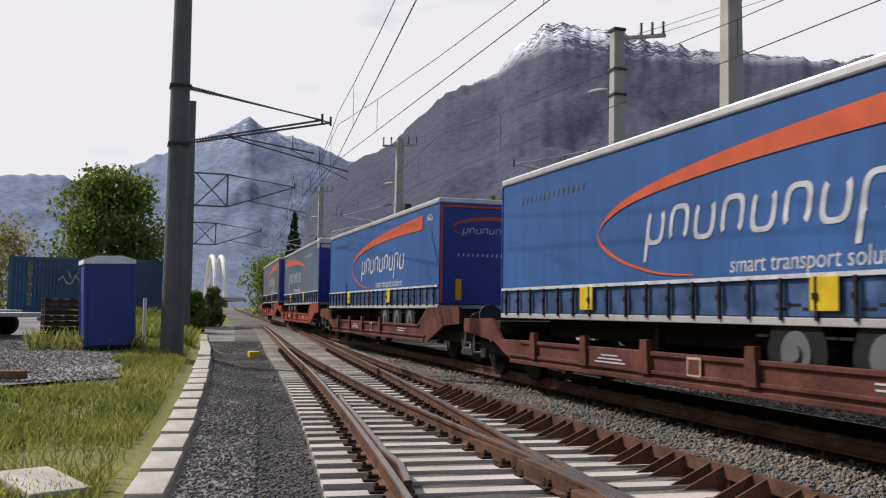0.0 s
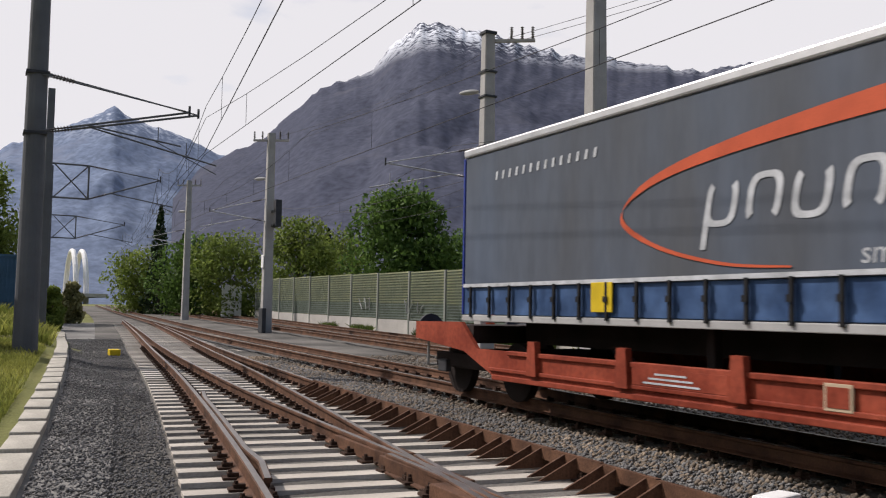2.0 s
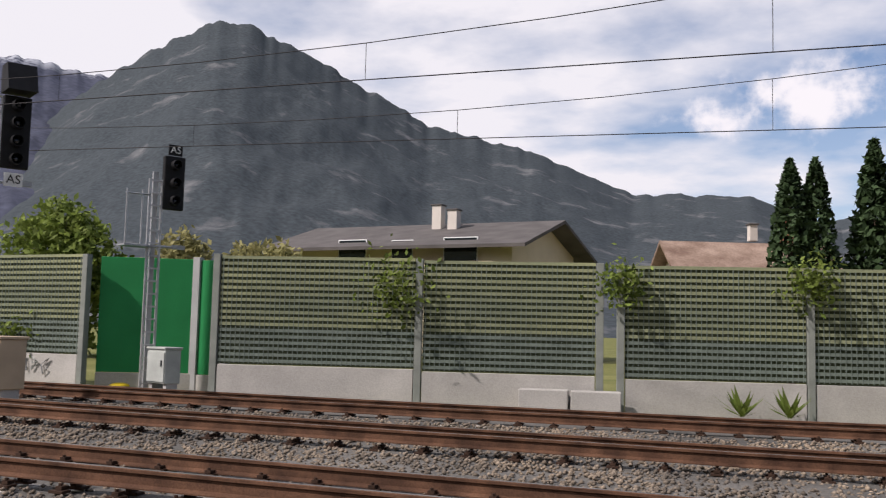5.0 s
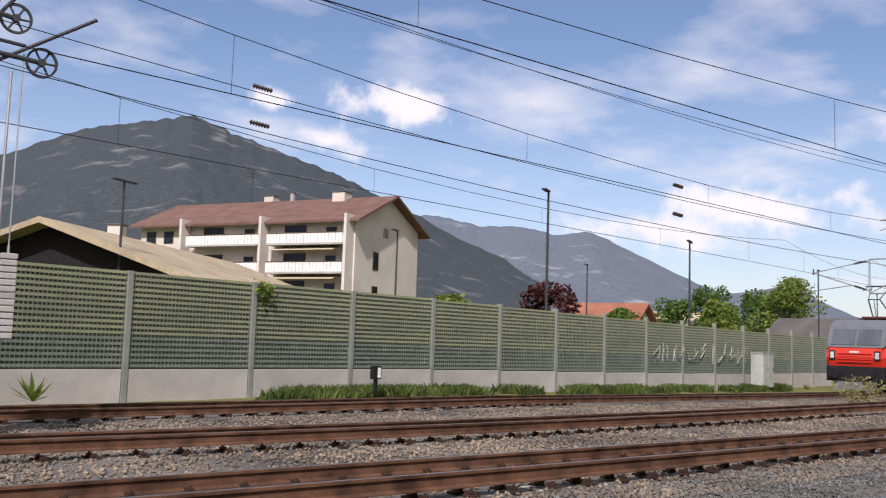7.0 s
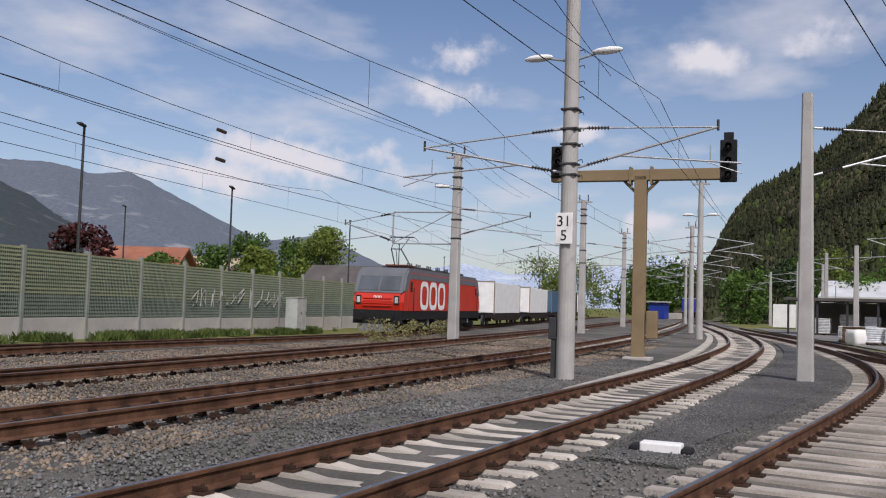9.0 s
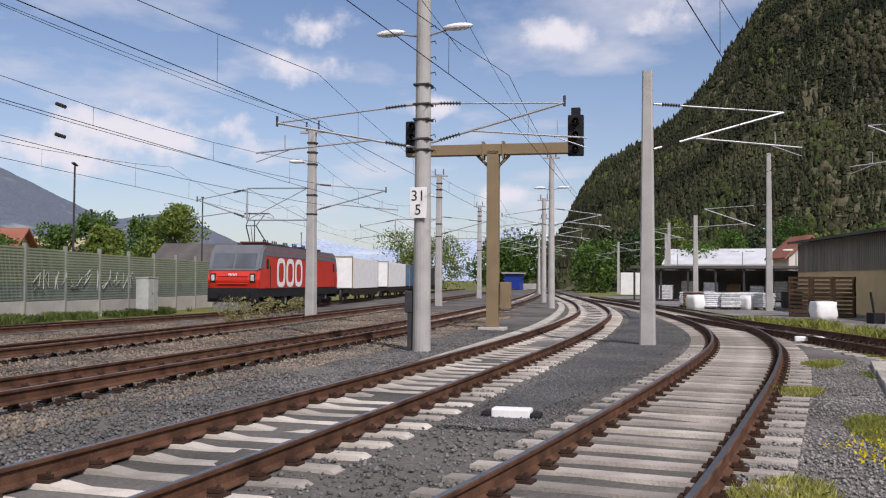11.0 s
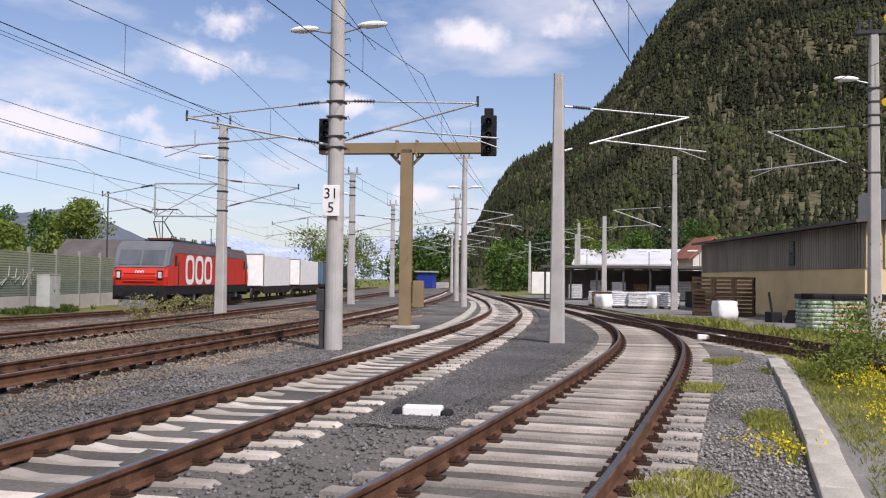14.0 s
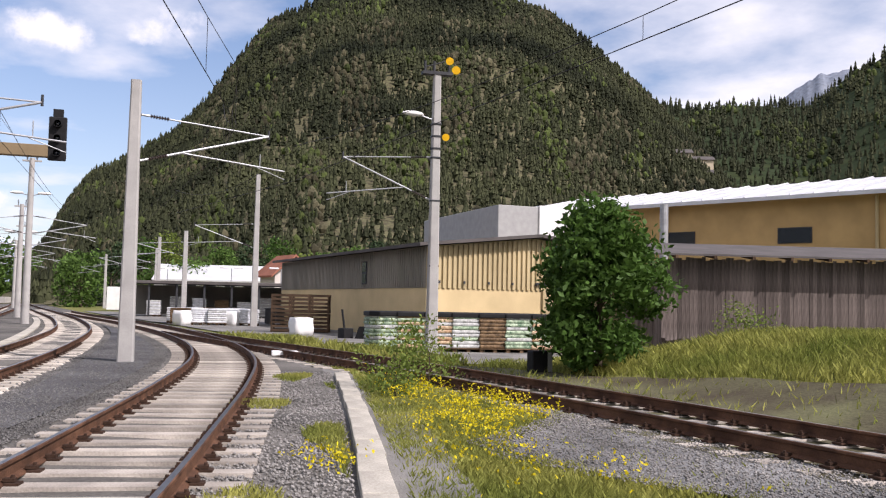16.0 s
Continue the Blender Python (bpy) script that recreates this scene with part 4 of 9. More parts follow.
def tracks_all():
    conc = sleeper_mesh("sleeper_concrete", M["sleeper"])
    old = sleeper_mesh("sleeper_flat", M["sleeper_old"], 2.6, False)
    light = sleeper_mesh("sleeper_switch", M["sleeper"], 2.6, False)
    tb = track("track_branch", B_LINE, -58, 95, -5.0, 95, old, "rusty track on weathered grey sleepers curving to the depot", fast=(5, 34))
    ta = track("track_loop", A_LINE, -58, 180, -5.0, 110, conc, "rusty track on pale concrete sleepers in a curve", fast=(4, 34))
    track("track_main_near", E_LINE, -150, 400, -45, 120, conc, "main track on concrete sleepers half buried in ballast", 0.03, 0.07, (-22, 30))
    track("track_main_far", F_LINE, -150, 300, -45, 110, conc, "main track on concrete sleepers in coarse ballast", 0.05, 0.08, (-22, 25))
    track("track_station", G_LINE, -110, 200, -35, 100, conc, "red-rusted station track beside the noise barrier", 0.05, 0.03, (-20, 20))
    track("track_siding", C_LINE, -38, 43, -6, 42, old, "overgrown rusty siding on dark sleepers", 0.03, 0.0, (6, 30))
    # the switch: long sleepers under both ways, frog, check rails
    for x in np.arange(-57, -5.2, 0.52):
        ya, yb = A_LINE.at(x), B_LINE.at(x)
        ob = new("sleeper", light)
        ob.parent = tb
        w = abs(ya - yb) + 2.6
        a = (A_LINE.turn(x) + B_LINE.turn(x)) / 2
        ob.matrix_local = Matrix.Translation((x, (ya + yb) / 2, gz(x) + 0.002)) @ Matrix.Rotation(a, 4, "Z") @ Matrix.Diagonal((1, w / 2.6, 1, 1))
    spots = []
    for x in np.arange(-57 + 52 * 0.52, -5.2, 0.52):
        for ln in (A_LINE, B_LINE):
            for off in (-0.75, 0.75):
                a = ln.turn(x)
                spots.append((x - math.sin(a) * off, ln.at(x) + math.cos(a) * off, gz(x), a))
    fasteners(spots, tb)
    sweep_rail("check_rail", [(x, y + 0.085 + (0.05 if i in (0, 8) else 0), z, a) for i, (x, y, z, a) in enumerate(rail_points(B_LINE, -0.75, -14.4, -6.8)[:10])], tb, True, "rusty check rail beside the running rail")
    bm = bmesh.new()
    pts = rail_points(A_LINE, 0.75, -15.6, -5.0)
    for i, (x, y, z, a) in enumerate(pts[:-1]):
        x2, y2, z2, _ = pts[i + 1]
        m = Matrix.Translation(((x + x2) / 2, (y + y2) / 2 - 0.11, (z + z2) / 2)) @ Matrix.Rotation(a, 4, "Z")
        box(bm, 0, 0, 0.10, 0.84, 0.05, 0.12, 0, m)
    part("check_rail", bm, M["rail"], ta, "raised rusty check rail")
    for i, x in enumerate(np.arange(-15.3, -5.4, 0.62)):
        for dx in (-0.1, 0.1):
            bm = bmesh.new()
            prism(bm, [(-0.50, 0.01), (-0.06, 0.01), (-0.06, 0.20), (-0.10, 0.20)], -0.012, 0.012, "x")
            b = part("bracket", bm, M["rail"], ta)
            b.matrix_local = Matrix.Translation((x + dx, A_LINE.at(x) + 0.72, gz(x) + 0.01)) @ Matrix.Rotation(A_LINE.turn(x), 4, "Z")
    fx = [x for x in np.arange(-16, -6, 0.1) if (B_LINE.at(x) + 0.75) > (A_LINE.at(x) - 0.75)]
    nose = fx[-1] if fx else -11.0
    y = A_LINE.at(nose) - 0.75
    bm = bmesh.new()
    for s, (dx, w) in enumerate(((-1.3, 0.30), (0.2, 0.24), (1.7, 0.34), (3.0, 0.5))):
        box(bm, nose + dx, (A_LINE.at(nose + dx) - 0.75 + B_LINE.at(nose + dx) + 0.75) / 2, gz(nose) + 0.015, 1.5, w, 0.13, 0.01)
    part("frog_casting", bm, M["rail"], tb, "heavy cast steel crossing of the switch")
    for sgn, ln in ((1, A_LINE), (-1, B_LINE)):
        sweep_rail("wing_rail", [(x, yy + sgn * -0.0 + (0.09 if sgn < 0 else -0.09), z, a) for x, yy, z, a in rail_points(ln, -0.75 * sgn, nose - 0.4, nose + 4.2)], tb)


def trough_all():
    t = thing("cable_trough", Matrix.Identity(4), "pale concrete cable trough with loose lid slabs", "cable trough", "", "structure")
    bm = bmesh.new()
    box(bm, 0, 0, -0.10, 0.995, 0.40, 0.13, 0.012)
    me = mesh_of(bm, "trough_slab", M["trough"])
    rnd = random.Random(3)
    for x, y in TROUGH.stations(-42, 21.6, 1.0):
        ob = new("lid_slab", me)
        ob.parent = t
        ob.matrix_local = Matrix.Translation((x, y + rnd.uniform(-.012, .012), yard_z(x, y) + 0.015 + rnd.uniform(-.006, .006))) @ Matrix.Rotation(TROUGH.turn(x) + rnd.uniform(-.012, .012), 4, "Z") @ Matrix.Rotation(rnd.uniform(-.015, .015), 4, "X") @ Matrix.Diagonal((1, 0.74, 1, 1))
    bm = bmesh.new()
    for x, y in Line([(18, 5.0), (24, 5.25), (33, 5.75), (43, 6.8), (62, 9.6), (80, 13.2)]).stations(18.6, 70, 1.02):
        a = Line([(18, 5.0), (24, 5.25), (33, 5.75), (43, 6.8), (62, 9.6), (80, 13.2)]).turn(x)
        box(bm, 0, 0, -0.05, 1.0, 0.36, 0.09, 0.01, Matrix.Translation((x, y, 0.0)) @ Matrix.Rotation(a, 4, "Z"))
    solid("kerb_strip", bm, M["trough"], "pale concrete cable trough beside the curving track", "cable trough", kind="structure")


# ---- noise barrier ----
def barrier_y(x):
    return 21.44 + 0.232 * x


def barrier_panel_mesh(name, w, h, mat_a, mat_b):
    """Mesh-faced panel: fine upright bars behind horizontal ribs."""
    bm = bmesh.new()
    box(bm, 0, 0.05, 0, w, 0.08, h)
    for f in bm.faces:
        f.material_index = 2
    n0 = len(bm.faces)
    k = 0
    z = 0.05
    while z < h:
        f0 = len(bm.faces)
        box(bm, 0, -0.015, z, w, 0.05, 0.07)
        bm.faces.ensure_lookup_table()
        for f in bm.faces[f0:]:
            f.material_index = 1 if z < h * 0.36 else 0
        z += 0.138
    nb = int(w / 0.11)
    for i in range(nb):
        f0 = len(bm.faces)
        box(bm, -w / 2 + (i + 0.5) * w / nb, -0.044, 0.02, 0.014, 0.012, h - 0.04)
        bm.faces.ensure_lookup_table()
        for f in bm.faces[f0:]:
            f.material_index = 1
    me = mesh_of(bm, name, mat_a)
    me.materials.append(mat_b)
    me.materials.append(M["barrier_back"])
    return me


def barrier_run(name, pts, label, skip=(), plinth=0.70, tall=2.42):
    t = thing(name, Matrix.Identity(4), label, "noise barrier", "noise barriers", "structure")
    bp = bmesh.new()
    box(bp, 0, 0, -0.3, 0.16, 0.18, plinth + tall + 0.35, 0.01)
    post = mesh_of(bp, "barrier_post", M["barrier_post"])
    cache = {}
    for i, (p, q) in enumerate(zip(pts, pts[1:])):
        d = Vector(q) - Vector(p)
        L = d.length
        a = math.atan2(d.y, d.x)
        mid = (Vector(p) + Vector(q)) / 2
        z = gz(mid.x) + dip(mid.x, mid.y) * 0.8 - 0.02
        ob = new("post", post)
        ob.parent = t
        ob.matrix_local = Matrix.Translation((p[0], p[1], gz(p[0]))) @ Matrix.Rotation(a, 4, "Z")
        if i in skip:
            continue
        key = round(L - 0.16, 1)
        if key not in cache:
            bm = bmesh.new()
            box(bm, 0, 0, -0.4, key, 0.14, plinth + 0.4, 0.012)
            cache[key] = (barrier_panel_mesh("barrier_panel", key, tall, M["barrier"], M["barrier_low"]), mesh_of(bm, "barrier_plinth", M["concrete"]))
        for nm, me, zz in (("panel", cache[key][0], z + plinth + 0.01), ("plinth", cache[key][1], z)):
            ob = new(nm, me)
            ob.parent = t
            ob.matrix_local = Matrix.Translation((mid.x, mid.y, zz)) @ Matrix.Rotation(a, 4, "Z")
    ob = new("post", post)
    ob.parent = t
    ob.matrix_local = Matrix.Translation((pts[-1][0], pts[-1][1], gz(pts[-1][0]))) @ Matrix.Rotation(a, 4, "Z")
    return t


def barrier_all():
    L = math.hypot(1, 0.232)
    right = [((1.05 + 4.0 * k) / L, barrier_y((1.05 + 4.0 * k) / L)) for k in range(-1, 17)]
    barrier_run("noise_barrier_long", right, "weathered green noise barrier on a concrete plinth")
    end = [((0.60 + 4.0 * k) / L, barrier_y((0.60 + 4.0 * k) / L)) for k in range(-3, 0)]
    end[0] = (-11.78, barrier_y(-11.78))
    barrier_run("noise_barrier_gate_side", end, "weathered green noise barrier beside a gap")
    ln = Line([(-90, 21.0), (-51, 19.6), (-38, 19.8), (-24, 19.5), (-15.7, 19.0)])
    left = [(x, ln.at(x)) for x in np.arange(-75.7, -15.6, 4.0)]
    barrier_run("noise_barrier_west", left, "grey-green noise barrier with sprayed concrete plinth")
    t = thing("emergency_gate", Matrix.Identity(4), "bright green emergency doors set back in the barrier", "gate", "", "structure")
    for (x0, y0), (x1, y1) in (((-15.6, 19.4), (-13.5, 20.5)), ((-13.4, 20.5), (-12.5, 20.3))):
        d = Vector((x1 - x0, y1 - y0))
        bm = bmesh.new()
        box(bm, 0, 0, 0.28, d.length, 0.06, 2.87, 0.01)
        p = part("door_leaf", bm, M["green"], t)
        p.matrix_local = Matrix.Translation(((x0 + x1) / 2, (y0 + y1) / 2, gz(x0))) @ Matrix.Rotation(math.atan2(d.y, d.x), 4, "Z")
        bm = bmesh.new()
        box(bm, 0, 0, -0.3, d.length, 0.14, 0.57, 0.01)
        p = part("plinth", bm, M["concrete"], t)
        p.matrix_local = Matrix.Translation(((x0 + x1) / 2, (y0 + y1) / 2, gz(x0))) @ Matrix.Rotation(math.atan2(d.y, d.x), 4, "Z")
        bm = bmesh.new()
        box(bm, 0, 0, -0.3, 0.2, 0.2, 3.5, 0.01)
        p = part("post", bm, M["grey"], t)
        p.matrix_local = Matrix.Translation((x1, y1, gz(x0)))


# ---- freight train ----
TAIL0, SPEED = -70.2, 28.0


def disc(bm, x, y, z, r, w, seg=20):
    bmesh.ops.create_cone(bm, cap_ends=True, segments=seg, radius1=r, radius2=r, depth=w,
                          matrix=Matrix.Translation((x, y, z)) @ Matrix.Rotation(math.pi / 2, 4, "X"))


def words(name, text, size, m, material, parent, label="", shear=0.0, extr=0.001, align="CENTER"):
    cu = bpy.data.curves.new(name, "FONT")
    cu.body, cu.size, cu.extrude, cu.shear, cu.align_x, cu.align_y = text, size, extr, shear, align, "CENTER"
    cu.resolution_u = 3
    tmp = bpy.data.objects.new(name + "_src", cu)
    me = bpy.data.meshes.new_from_object(tmp)
    bpy.data.objects.remove(tmp)
    me.materials.clear()
    me.materials.append(material)
    ob = new(name, me)
    ob.parent = parent
    ob.matrix_local = m
    if label:
        tagged(ob, label)
    return ob


def bars(name, count, width, tall, m, material, parent):
    """Small print as a row of plain slanted bars."""
    bm = bmesh.new()
    step = width / count
    for i in range(count):
        c, k, z0, z1 = -width / 2 + (i + 0.5) * step, step * 0.15, -tall / 2, tall / 2
        bm.faces.new([bm.verts.new(p) for p in ((c - k + z0 * 0.22, z0, 0), (c + k + z0 * 0.22, z0, 0), (c + k + z1 * 0.22, z1, 0), (c - k + z1 * 0.22, z1, 0))])
    ob = part(name, bm, material, parent)
    ob.matrix_local = m
    tagged(ob, "row of small pale bars", kind="stuff")
    return ob


def wordmark(name, count, width, tall, m, material, parent, tails=(), stroke=0.16, lean=0.2, gap=0.22, closed=False):
    """A company mark as a row of plain slanted shapes: arches and cups in turn, or closed rounded frames."""
    step = width / count
    for i in range(count):
        x = -width / 2 + (i + 0.5) * step
        bm = bmesh.new()
        hw, hh, n = step * (1 - gap) / 2, tall / 2, 24
        rings = []
        for k in (0.0, stroke * tall):
            ring = []
            for q in range(n):
                a = 2 * math.pi * q / n
                u = math.copysign(abs(math.cos(a)) ** 0.6, math.cos(a)) * (hw - k)
                v = math.copysign(abs(math.sin(a)) ** 0.6, math.sin(a)) * (hh - k * 0.8)
                ring.append(bm.verts.new((x + u + v * lean, v, 0)))
            rings.append(ring)
        for q in range(n):
            if not closed and (15 <= q <= 20 if i % 2 else 3 <= q <= 8):
                continue
            bm.faces.new((rings[0][q], rings[0][(q + 1) % n], rings[1][(q + 1) % n], rings[1][q]))
        if i in tails:
            k = stroke * tall
            z0, z1 = -tall * 0.95, -tall * 0.1
            bm.faces.new([bm.verts.new(p) for p in ((x - hw + z0 * lean, z0, 0.001), (x - hw + k + z0 * lean, z0, 0.001), (x - hw + k + z1 * lean, z1, 0.001), (x - hw + z1 * lean, z1, 0.001))])
        ob = part(name, bm, material, parent)
        ob.matrix_local = m


SIDE = Matrix.Rotation(math.pi / 2, 4, "X")  # lettering that faces -y
ENDW = Matrix.Rotation(math.pi / 2, 4, "Z") @ Matrix.Rotation(math.pi / 2, 4, "X")  # faces +x


def swoosh(bm, sign, y):
    """A tapering open sweep on the curtain; sign mirrors it along x."""
    px = [-0.3, -1.2, -2.2, -2.85, -2.55, -1.6, 0.2, 2.6, 5.4]
    pz = [1.80, 1.86, 2.08, 2.42, 2.74, 2.98, 3.17, 3.29, 3.34]
    pw = [0.02, 0.035, 0.05, 0.06, 0.08, 0.13, 0.20, 0.28, 0.36]
    vs = []
    for i in range(49):
        u = i / 48 * 8
        k = min(7, int(u))
        f = u - k
        def cr(p):
            a, b, c, d = p[max(0, k - 1)], p[k], p[k + 1], p[min(8, k + 2)]
            return 0.5 * (2 * b + (c - a) * f + (2 * a - 5 * b + 4 * c - d) * f * f + (3 * b - a - 3 * c + d) * f ** 3)
        x, z, w = cr(px), cr(pz), cr(pw)
        dx = 0.5 * w if 2.2 < u < 3.9 else 0.0
        vs.append((bm.verts.new((sign * (x - dx * 0.6), y, z - w * 0.5)), bm.verts.new((sign * (x + dx * 0.6), y, z + w * 0.5))))
    for a, b in zip(vs, vs[1:]):
        bm.faces.new((a[0], b[0], b[1], a[1]))


def trailer(label, tarp, rear_plus, number, flip):
    """A curtain-sided semi-trailer, 13.6 m long, its foot on the wagon's pocket."""
    t = thing("semi_trailer", Matrix.Identity(4), label, "semi-trailer", "semi-trailers on the train")
    L, W = 13.6, 2.55
    z0, z1 = 1.27, 3.70
    bm = bmesh.new()
    box(bm, 0, 0, z0 + 0.42, L - 0.06, W - 0.04, z1 - z0 - 0.42, 0.02)
    part("curtain", bm, tarp, t, "curtain side in faded coated cloth")
    bm = bmesh.new()
    box(bm, 0, 0, z1, L, W + 0.02, 0.13, 0.03)
    part("roof", bm, M["aluminium"], t, "pale roof edge")
    bm = bmesh.new()
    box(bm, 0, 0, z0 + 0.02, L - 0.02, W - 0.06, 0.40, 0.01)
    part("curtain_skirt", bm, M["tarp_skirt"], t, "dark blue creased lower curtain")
    bm = bmesh.new()
    box(bm, 0, 0, z0 - 0.08, L, W, 0.09, 0.01)
    part("floor_frame", bm, M["grey"], t)
    bm = bmesh.new()
    for s in (-1, 1):
        box(bm, 0, s * (W / 2 + 0.004), z0 + 0.43, L - 0.1, 0.012, 0.05)
    part("pale_stripe", bm, M["letter"], t)
    for i in range(24):
        bm = bmesh.new()
        x = -L / 2 + 0.3 + i * (L - 0.6) / 23
        box(bm, x, -W / 2 - 0.012, z0 - 0.02, 0.045, 0.03, 0.46)
        box(bm, x, -W / 2 - 0.03, z0 + 0.20, 0.075, 0.03, 0.07)
        part("strap", bm, M["black"], t)
    for x in (-3.2, 2.1):
        bm = bmesh.new()
        box(bm, x, -W / 2 - 0.014, z0 + 0.08, 0.42, 0.02, 0.36, 0.005)
        part("yellow_marking", bm, M["yellow"], t)
    for s, nm, dark in ((1, "rear_door" if rear_plus else "bulkhead", 0), (-1, "bulkhead" if rear_plus else "rear_door", 0)):
        bm = bmesh.new()
        box(bm, s * (L / 2 + 0.01), 0, z0 + 0.02, 0.05, W - 0.02, z1 - z0 - 0.02, 0.01)
        part(nm, bm, M["blue_door"], t, "dark blue end wall")
    s = 1
    bm = bmesh.new()
    for y in (-W / 2 + 0.06, W / 2 - 0.06):
        box(bm, s * (L / 2 + 0.04), y, z0 + 0.05, 0.03, 0.05, z1 - z0 - 0.1)
    box(bm, s * (L / 2 + 0.04), 0, z1 - 0.1, 0.03, W - 0.1, 0.05)
    part("end_frame", bm, M["redline"] if rear_plus else M["blue_door"], t, "thin red frame" if rear_plus else "")
    if rear_plus:
        for y in (-0.78, 0.78):
            bm = bmesh.new()
            box(bm, L / 2 + 0.045, y, z0 + 0.12, 0.02, 0.14, 0.5)
            part("reflector_plate", bm, M["amber"], t, "orange reflective plate")
        wordmark("door_mark", 9, 1.5, 0.14, Matrix.Translation((L / 2 + 0.042, 0.05, z0 + 1.78)) @ ENDW, M["letter"], t, (0, 7))
        bars("address_bars", 14, 1.7, 0.07, Matrix.Translation((L / 2 + 0.042, 0, z0 + 1.2)) @ ENDW, M["letter"], t)
        words("door_number", number, 0.26, Matrix.Translation((L / 2 + 0.04, 0.85, z0 + 2.14)) @ ENDW, M["letter"], t)
        bm = bmesh.new()
        n = 24
        prev = None
        for i in range(n + 1):
            a = radians(40 + 190 * i / n)
            w = 0.10 * (1 - i / n) + 0.02
            p = (L / 2 + 0.046, 0.2 + 1.15 * math.cos(a), z0 + 1.84 + 0.25 * math.sin(a))
            cur = (bm.verts.new((p[0], p[1], p[2] - w / 2)), bm.verts.new((p[0], p[1], p[2] + w / 2)))
            if prev:
                bm.faces.new((prev[0], cur[0], cur[1], prev[1]))
            prev = cur
        part("door_swoosh", bm, M["redline"], t, "red swoosh")
    else:
        words("bulkhead_number", number, 0.36, Matrix.Translation((L / 2 + 0.05, 0.1, z0 + 1.42)) @ ENDW, M["letter"], t)
        bars("address_bars", 14, 1.8, 0.08, Matrix.Translation((L / 2 + 0.05, 0, z0 + 2.2)) @ ENDW, M["letter"], t)
        bm = bmesh.new()
        box(bm, L / 2 - 0.2, 0, z1 - 0.28, 0.5, W + 0.03, 0.45, 0.08)
        part("roof_cap", bm, M["aluminium"], t, "pale grey roof cap")
        bm = bmesh.new()
        box(bm, L / 2 + 0.1, 0.1, z0 + 0.05, 0.3, 1.5, 1.3, 0.03)
        part("equipment_box", bm, M["tarp_skirt"], t)
    y = -W / 2 + 0.016
    sg = -1 if flip else 1
    bm = bmesh.new()
    swoosh(bm, sg, y - 0.008)
    bmesh.ops.recalc_face_normals(bm, faces=bm.faces[:])
    part("side_swoosh", bm, M["redline"], t, "faded red swoosh")
    wordmark("side_mark", 9, 5.2, 0.50, Matrix.Translation((1.1 if not flip else -1.8, y - 0.004, z0 + 1.22)) @ SIDE, M["letter"], t, (0, 7))
    words("side_slogan", "smart transport solutions", 0.29, Matrix.Translation((1.95 if not flip else -1.0, y, z0 + 0.62)) @ SIDE, M["letter"], t, "", 0.1)
    bars("address_bars", 14, 2.6, 0.12, Matrix.Translation((-4.6 if not flip else 3.6, y - 0.004, z0 + 2.05)) @ SIDE, M["tarp_grey" if tarp is M["tarp_blue"] else "letter"], t)
    if rear_plus:
        words("side_number", number, 0.24, Matrix.Translation((6.0, y, z0 + 2.14)) @ SIDE, M["letter"], t)
    else:
        words("side_number", number, 0.36, Matrix.Translation((-6.05, y, z0 + 1.95)) @ SIDE, M["letter"], t)
    wx = 2.9 if rear_plus else -2.9
    for i in (-1, 0, 1):
        for s in (-1, 1):
            bm = bmesh.new()
            disc(bm, wx + i * 1.31, s * 1.08, 0.90, 0.48, 0.30)
            w = part("wheel", bm, M["rubber"], t)
            bm = bmesh.new()
            disc(bm, wx + i * 1.31, s * 1.235, 0.90, 0.24, 0.02)
            disc(bm, wx + i * 1.31, s * 1.25, 0.90, 0.10, 0.05, 10)
            part("rim", bm, M["mast_grey"], w, "dark steel rim")
        bm = bmesh.new()
        for k in range(7):
            a = radians(20 + 140 * k / 6)
            box(bm, wx + i * 1.31 + 0.58 * math.cos(a), -1.08, 0.88 + 0.52 * math.sin(a), 0.2, 0.34, 0.03)
        part("mudguard", bm, M["black"], t)
    bm = bmesh.new()
    box(bm, 0, -0.5, z0 - 0.4, L - 1.5, 0.16, 0.32)
    box(bm, 0, 0.5, z0 - 0.4, L - 1.5, 0.16, 0.32)
    for s in (-1, 1):
        box(bm, -wx + (1.2 if rear_plus else -1.2), s * 0.9, z0 - 0.75, 0.12, 0.12, 0.7)
    part("chassis", bm, M["wagon_dark"], t)
    return t


